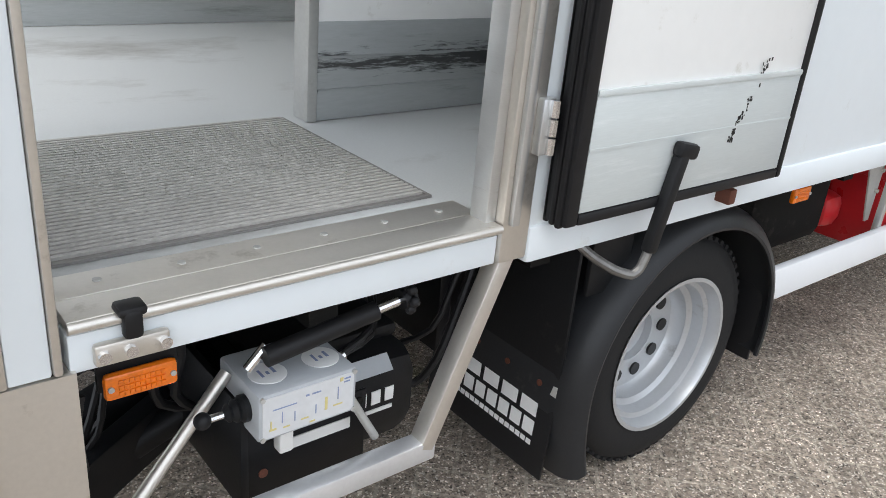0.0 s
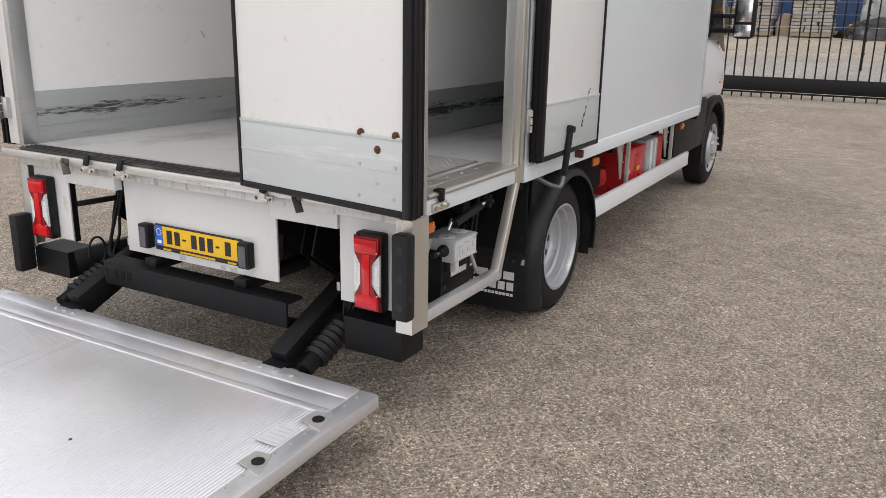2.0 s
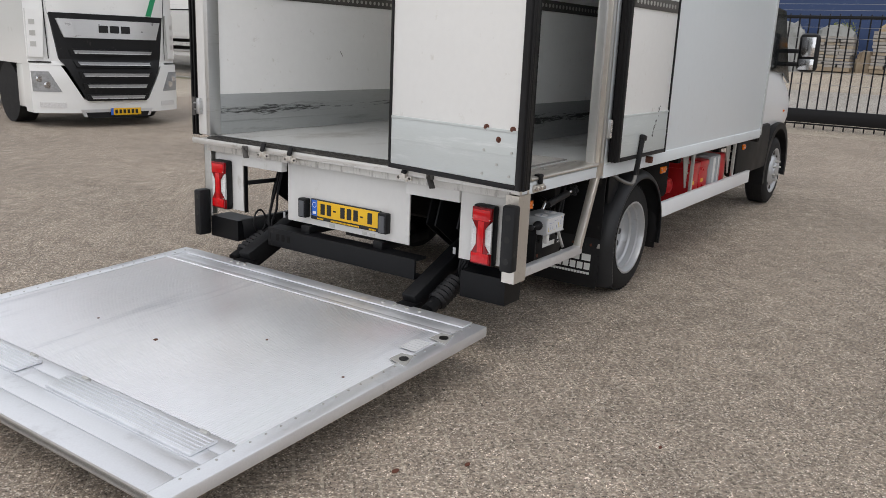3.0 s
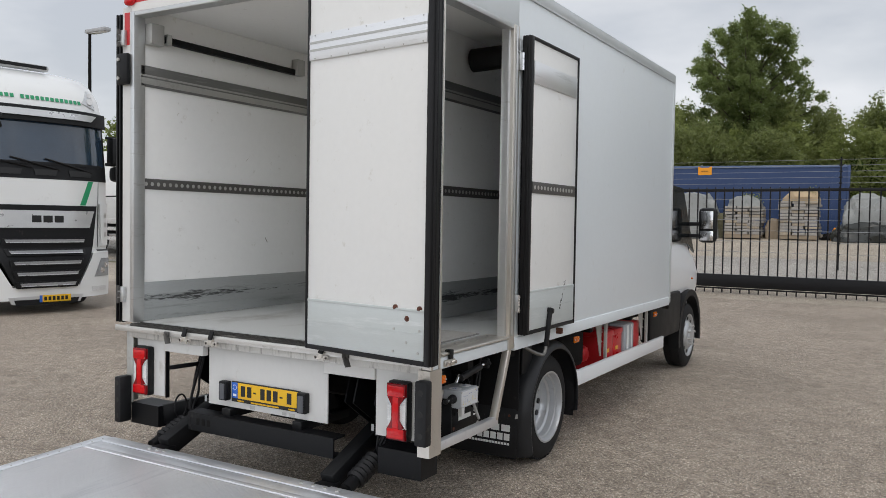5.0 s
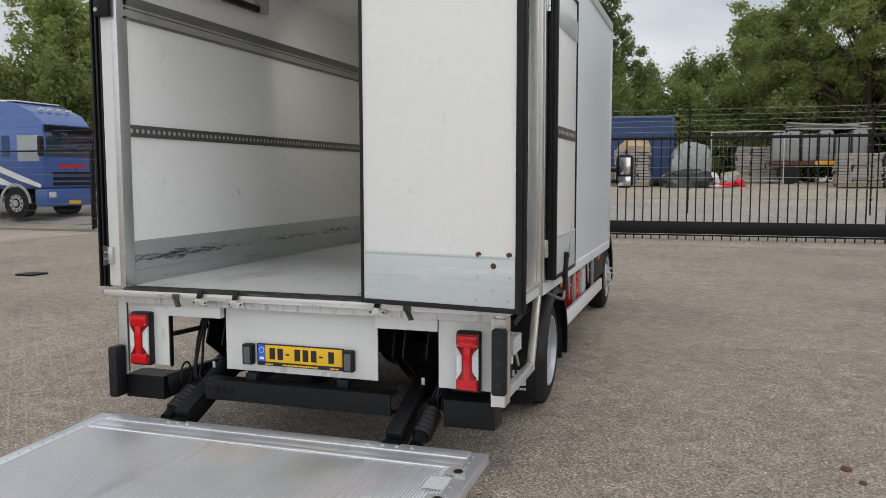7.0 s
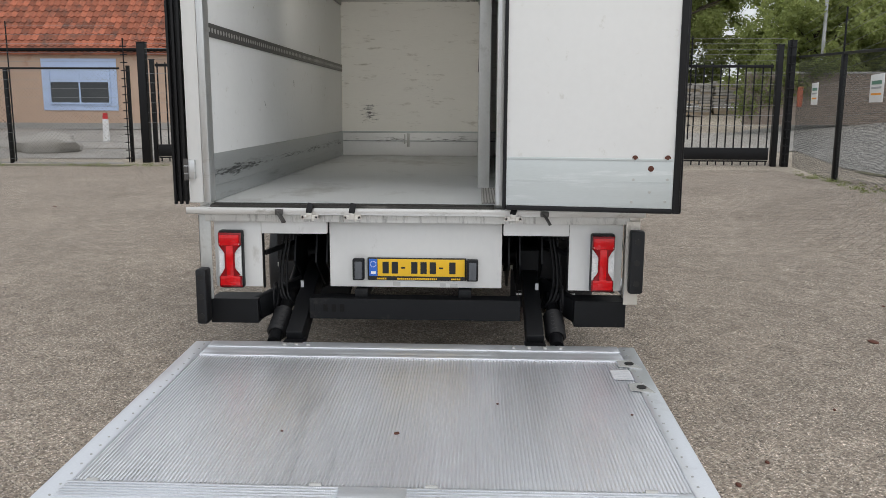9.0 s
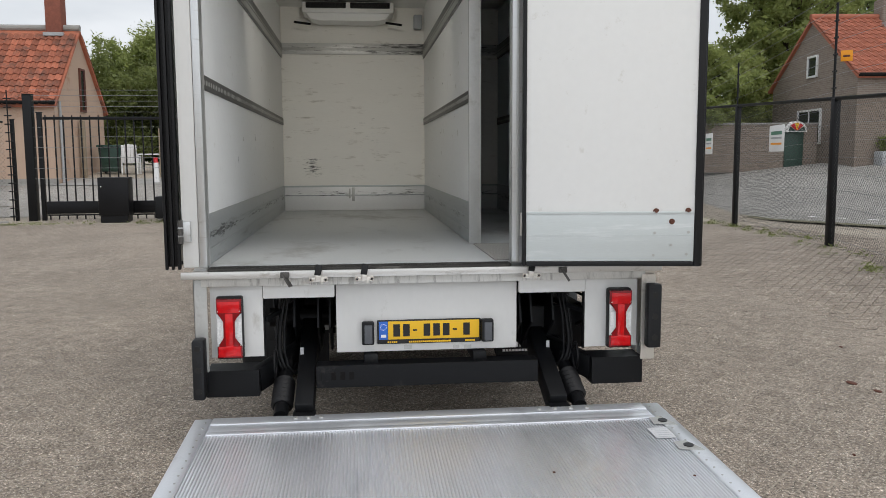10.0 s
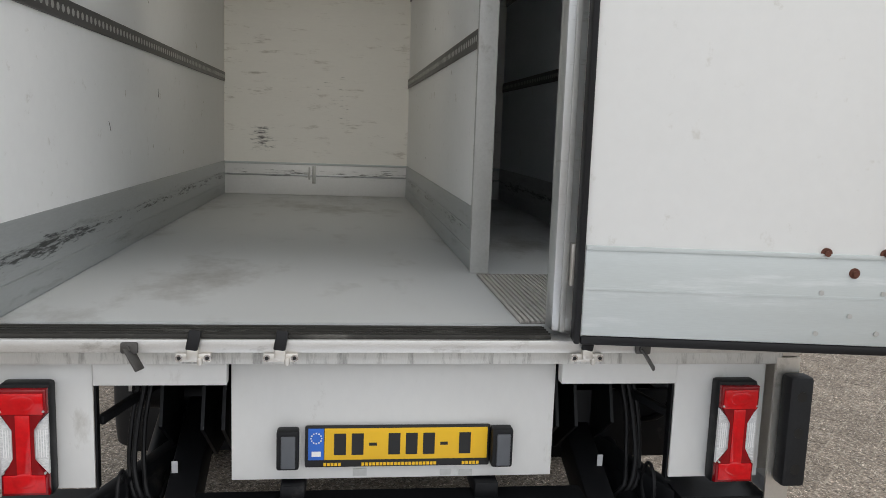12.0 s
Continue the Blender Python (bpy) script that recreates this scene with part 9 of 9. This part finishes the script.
def box_lorry(x, y, nx, ny):
    t = thing("box_lorry", "blue lorry with white swooshes and a white box body", "truck", at=(x, y, 0))
    m = truck_frame(x, y, nx, ny) @ Matrix.Diagonal((1, 1.04, 1.055, 1))

    def P(name, rows, material, parent=None, bev=0.0):
        return part(name, shaped(m, *rows, bev=bev), M[material], parent or t)

    cab_ = P("cab", [(-1.22, 1.22, -2.0, 0.0, 0.95, 2.85)], "cab_blue", None, 0.10)
    b = bmesh.new()
    rings = []
    for yy, hw, z0, z1 in ((-0.10, 1.12, 2.83, 2.95), (-0.45, 1.18, 2.83, 3.30), (-1.2, 1.18, 2.83, 3.62), (-2.0, 1.15, 2.83, 3.70)):
        rings.append([b.verts.new(m @ Vector((sx * hw, yy, z))) for sx, z in ((-1, z0), (1, z0), (0.92, z1), (-0.92, z1))])
    for a, c in zip(rings, rings[1:]):
        for k in range(4):
            b.faces.new((a[k], a[(k + 1) % 4], c[(k + 1) % 4], c[k]))
    b.faces.new(rings[0])
    b.faces.new(rings[-1])
    part("roof_spoiler", b, M["cab_blue"], t)
    P("windscreen", [(-1.08, 1.08, 0.0, 0.02, 1.95, 2.70)], "screen", cab_, 0.005)
    P("visor", [(-1.15, 1.15, 0.0, 0.18, 2.74, 2.90)], "chassis", cab_, 0.03)
    P("bumper", [(-1.22, 1.22, -0.4, 0.08, 0.40, 0.95)], "cab_blue", None, 0.06)
    for k in range(3):
        P("grille_slat", [(-0.85, 0.85, 0.0, 0.03, 1.05 + 0.16 * k, 1.15 + 0.16 * k)], "plastic", cab_, 0.01)
    for k in range(9):
        P("name_bar", [(-0.55 + 0.13 * k, -0.45 + 0.13 * k, 0.0, 0.012, 1.60, 1.72)], "red", cab_)
    P("roof_cap", [(-1.00, 1.00, -2.0, -1.25, 3.66, 3.715)], "daf_white", None, 0.04)
    for sx in (-0.6, -0.2, 0.2, 0.6):
        P("roof_lamp", [(sx - 0.1, sx + 0.1, -0.62, -0.50, 3.40, 3.48)], "lens_clear", None, 0.02)
    for s in (-1, 1):
        P("headlight", [(s * 0.98 - 0.15, s * 0.98 + 0.15, 0.07, 0.10, 0.68, 0.86)], "lens_clear", None, 0.03)
        P("side_glass", [(s * 1.222 - 0.006, s * 1.222 + 0.006, -1.0, -0.15, 1.80, 2.60)], "pale_glass", cab_)
        P("rear_glass", [(s * 1.222 - 0.006, s * 1.222 + 0.006, -1.62, -1.30, 1.95, 2.60)], "container", cab_)
        P("mirror", [(s * 1.40 - 0.09, s * 1.40 + 0.09, 0.02, 0.16, 1.95, 2.55)], "plastic", cab_, 0.04)
        face_m = m @ Matrix(((0, 0, s, s * 1.222), (1, 0, 0, 0), (0, 1, 0, 0), (0, 0, 0, 1)))
        for pts in (((-2.0, 1.75), (-2.0, 1.55), (-0.9, 1.18), (-0.15, 0.98), (-0.1, 1.08), (-1.0, 1.40)), ((-2.0, 1.40), (-2.0, 1.12), (-1.1, 1.0), (-1.3, 1.12))):
            part("swoosh", prism(bmesh.new(), list(pts), face_m, 0.012), M["white"], cab_)
        for yy in (-1.15, -6.6):
            b = bmesh.new()
            rod(b, (s * 1.20, yy, 0.5), (s * 0.85, yy, 0.5), 0.49, seg=28)
            bmesh.ops.transform(b, matrix=m, verts=b.verts)
            w = part("wheel", b, M["tyre"], t)
            b = bmesh.new()
            rod(b, (s * 1.215, yy, 0.5), (s * 1.19, yy, 0.5), 0.27, seg=20)
            bmesh.ops.transform(b, matrix=m, verts=b.verts)
            rim_ = part("rim", b, M["rim"], w)
            for j in range(10):
                a_ = 2 * math.pi * j / 10
                b = rod(bmesh.new(), (s * 1.219, yy + 0.225 * math.cos(a_), 0.5 + 0.225 * math.sin(a_)), (s * 1.20, yy + 0.225 * math.cos(a_), 0.5 + 0.225 * math.sin(a_)), 0.034, seg=8)
                bmesh.ops.transform(b, matrix=m, verts=b.verts)
                part("rim_hole", b, M["ink"], rim_)
            ring = [(yy + 0.62 * math.cos(math.pi * j / 12), 0.5 + 0.62 * math.sin(math.pi * j / 12)) for j in range(13)]
            ring += [(yy + 0.54 * math.cos(math.pi * j / 12), 0.5 + 0.54 * math.sin(math.pi * j / 12)) for j in range(12, -1, -1)]
            part("wheel_arch", prism(bmesh.new(), ring, face_m, 0.03), M["steel_grey" if yy > -2 else "chassis"], t)
            b = bmesh.new()
            rod(b, (s * 1.225, yy, 0.5), (s * 1.21, yy, 0.5), 0.15, 0.14, seg=20)
            bmesh.ops.transform(b, matrix=m, verts=b.verts)
            part("rim_dish", b, M["chassis"], w)
            b = bmesh.new()
            rod(b, (s * 1.26, yy, 0.5), (s * 1.22, yy, 0.5), 0.10, seg=14)
            bmesh.ops.transform(b, matrix=m, verts=b.verts)
            part("hub", b, M["rim"], w)
        P("side_panel", [(s * 1.20 - 0.02, s * 1.20 + 0.02, -4.1, -2.4, 0.45, 1.05)], "window_white", None, 0.01)
        P("side_rail", [(s * 1.20 - 0.02, s * 1.20 + 0.02, -5.9, -4.2, 0.85, 0.98), (s * 1.20 - 0.02, s * 1.20 + 0.02, -5.9, -4.2, 0.50, 0.62)], "painted", None)
    P("chassis_frame", [(-0.5, 0.5, -9.8, -0.3, 0.7, 1.1)], "chassis")
    body = P("box_body", [(-1.27, 1.27, -10.2, -2.15, 1.18, 3.78)], "daf_white", None, 0.02)
    P("body_rail", [(-1.28, 1.28, -10.2, -2.14, 1.10, 1.30)], "painted", body, 0.01)
    pl = P("number_plate", [(-0.27, 0.27, 0.085, 0.095, 0.46, 0.57)], "yellow", None)
    return t


box_lorry(18.4, 18.35, 0.0, -1.0)
# long low shed with a red roof behind the lorries
shed = thing("shed", "long white shed with a red tiled roof", "shed", at=(26, 48, ground_z(26, 48)))
mS = house_frame(20.0, 44.0, 25)
part("wall", shaped(mS, (0, 16, 0, 6, 0, 2.9)), M["daf_white"], shed)
b = boxes((-0.2, 16.2, 0, 4.0, -0.05, 0.05))
bmesh.ops.transform(b, matrix=mS @ Matrix.Translation((0, -0.3, 2.8)) @ Matrix.Rotation(radians(32), 4, "X"), verts=b.verts)
part("roof", b, M["tile_old"], shed)
mat_on_ground = solid("flat_litter", boxes((6.35, 6.7, 8.2, 8.55, 0.001, 0.03), bev=0.01), M["plastic"], "flat dark piece of litter on the paving", "litter")
for x, y, s in ((0.83, -2.87, 0.05), (0.63, -2.92, 0.035), (-1.03, -1.553, 0.016), (-1.247, -1.366, 0.02), (7.4, 5.9, 0.05), (-0.4, -2.1, 0.012), (1.8, -3.4, 0.02)):
    b = bmesh.new()
    bmesh.ops.create_icosphere(b, subdivisions=2, radius=1.0, matrix=Matrix.Translation((x, y, 0.004)) @ Matrix.Diagonal((s, s * 0.6, 0.006, 1)))
    solid("fallen_leaf", b, M["rust"], "dry brown leaf lying on the paving", "leaf", group="dry leaves")


# ---- pavers ----
U = 0.105
ca, sa = math.cos(radians(45.5)), math.sin(radians(45.5))
NEAR = (-2.9, 0.35, -2.95, -1.45)


def paver_corners(kind, a, b):
    g = 0.0036
    x0, y0 = a * U + g, b * U + g
    x1, y1 = (a + 2) * U - g if kind == 0 else (a + 1) * U - g, (b + 1) * U - g if kind == 0 else (b + 2) * U - g
    return x0, y0, x1, y1


rng = np.random.default_rng(5)
pv, pf, near_rows = [], [], []
R = int(26 / U)
for a in range(-R, R):
    for b in range(-R, R):
        dd = (a - b) % 4
        if dd not in (0, 3):
            continue
        kind = 0 if dd == 0 else 1
        x0, y0, x1, y1 = paver_corners(kind, a, b)
        cx, cy = (x0 + x1) / 2, (y0 + y1) / 2
        wx, wy = ca * cx - sa * cy, sa * cx + ca * cy
        if not (-5.2 < wx < 15.6 and -7.6 < wy < 14.5) or wy < -4.9 - 0.16 * (wx + 7):
            continue
        near = NEAR[0] < wx < NEAR[1] and NEAR[2] < wy < NEAR[3]
        if near and len(near_rows) < 300:
            near_rows.append((wx, wy, kind))
            continue
        h = rng.uniform(-0.0007, 0.0007)
        i = len(pv)
        e = 0.0018
        for ex, ey, z in ((0, 0, -0.008), (e, e, h)):
            for px, py in ((x0 + ex, y0 + ey), (x1 - ex, y0 + ey), (x1 - ex, y1 - ey), (x0 + ex, y1 - ey)):
                qx, qy = ca * px - sa * py, sa * px + ca * py
                pv.append((qx, qy, z + bank(qx, qy)))
        pf.append((i + 4, i + 5, i + 6, i + 7))
        for k in range(4):
            pf.append((i + k, i + (k + 1) % 4, i + 4 + (k + 1) % 4, i + 4 + k))
yard = thing("yard_paving", "herringbone paving of exposed aggregate pavers", "paving", kind="structure")
rest = fast_mesh("paving_rest", pv, pf, M["aggregate"])
rest.parent = yard
tagged(rest, kind="stuff")
lx, ly = U - 0.0036, U / 2 - 0.0036
me = bpy.data.meshes.new("paver")
me.from_pydata([(sx * (lx - e), sy * (ly - e), z) for e, z in ((0, -0.008), (0.0018, 0)) for sx, sy in ((-1, -1), (1, -1), (1, 1), (-1, 1))], [],
               [(4, 5, 6, 7)] + [(k, (k + 1) % 4, 4 + (k + 1) % 4, 4 + k) for k in range(4)])
me.materials.append(M["aggregate"])
for wx, wy, kind in near_rows:
    o = new("paver", me)
    o.parent = yard
    o.matrix_basis = pose(wx, wy, rng.uniform(-0.0007, 0.0007), 0, 0, 45.5 + 90 * kind)
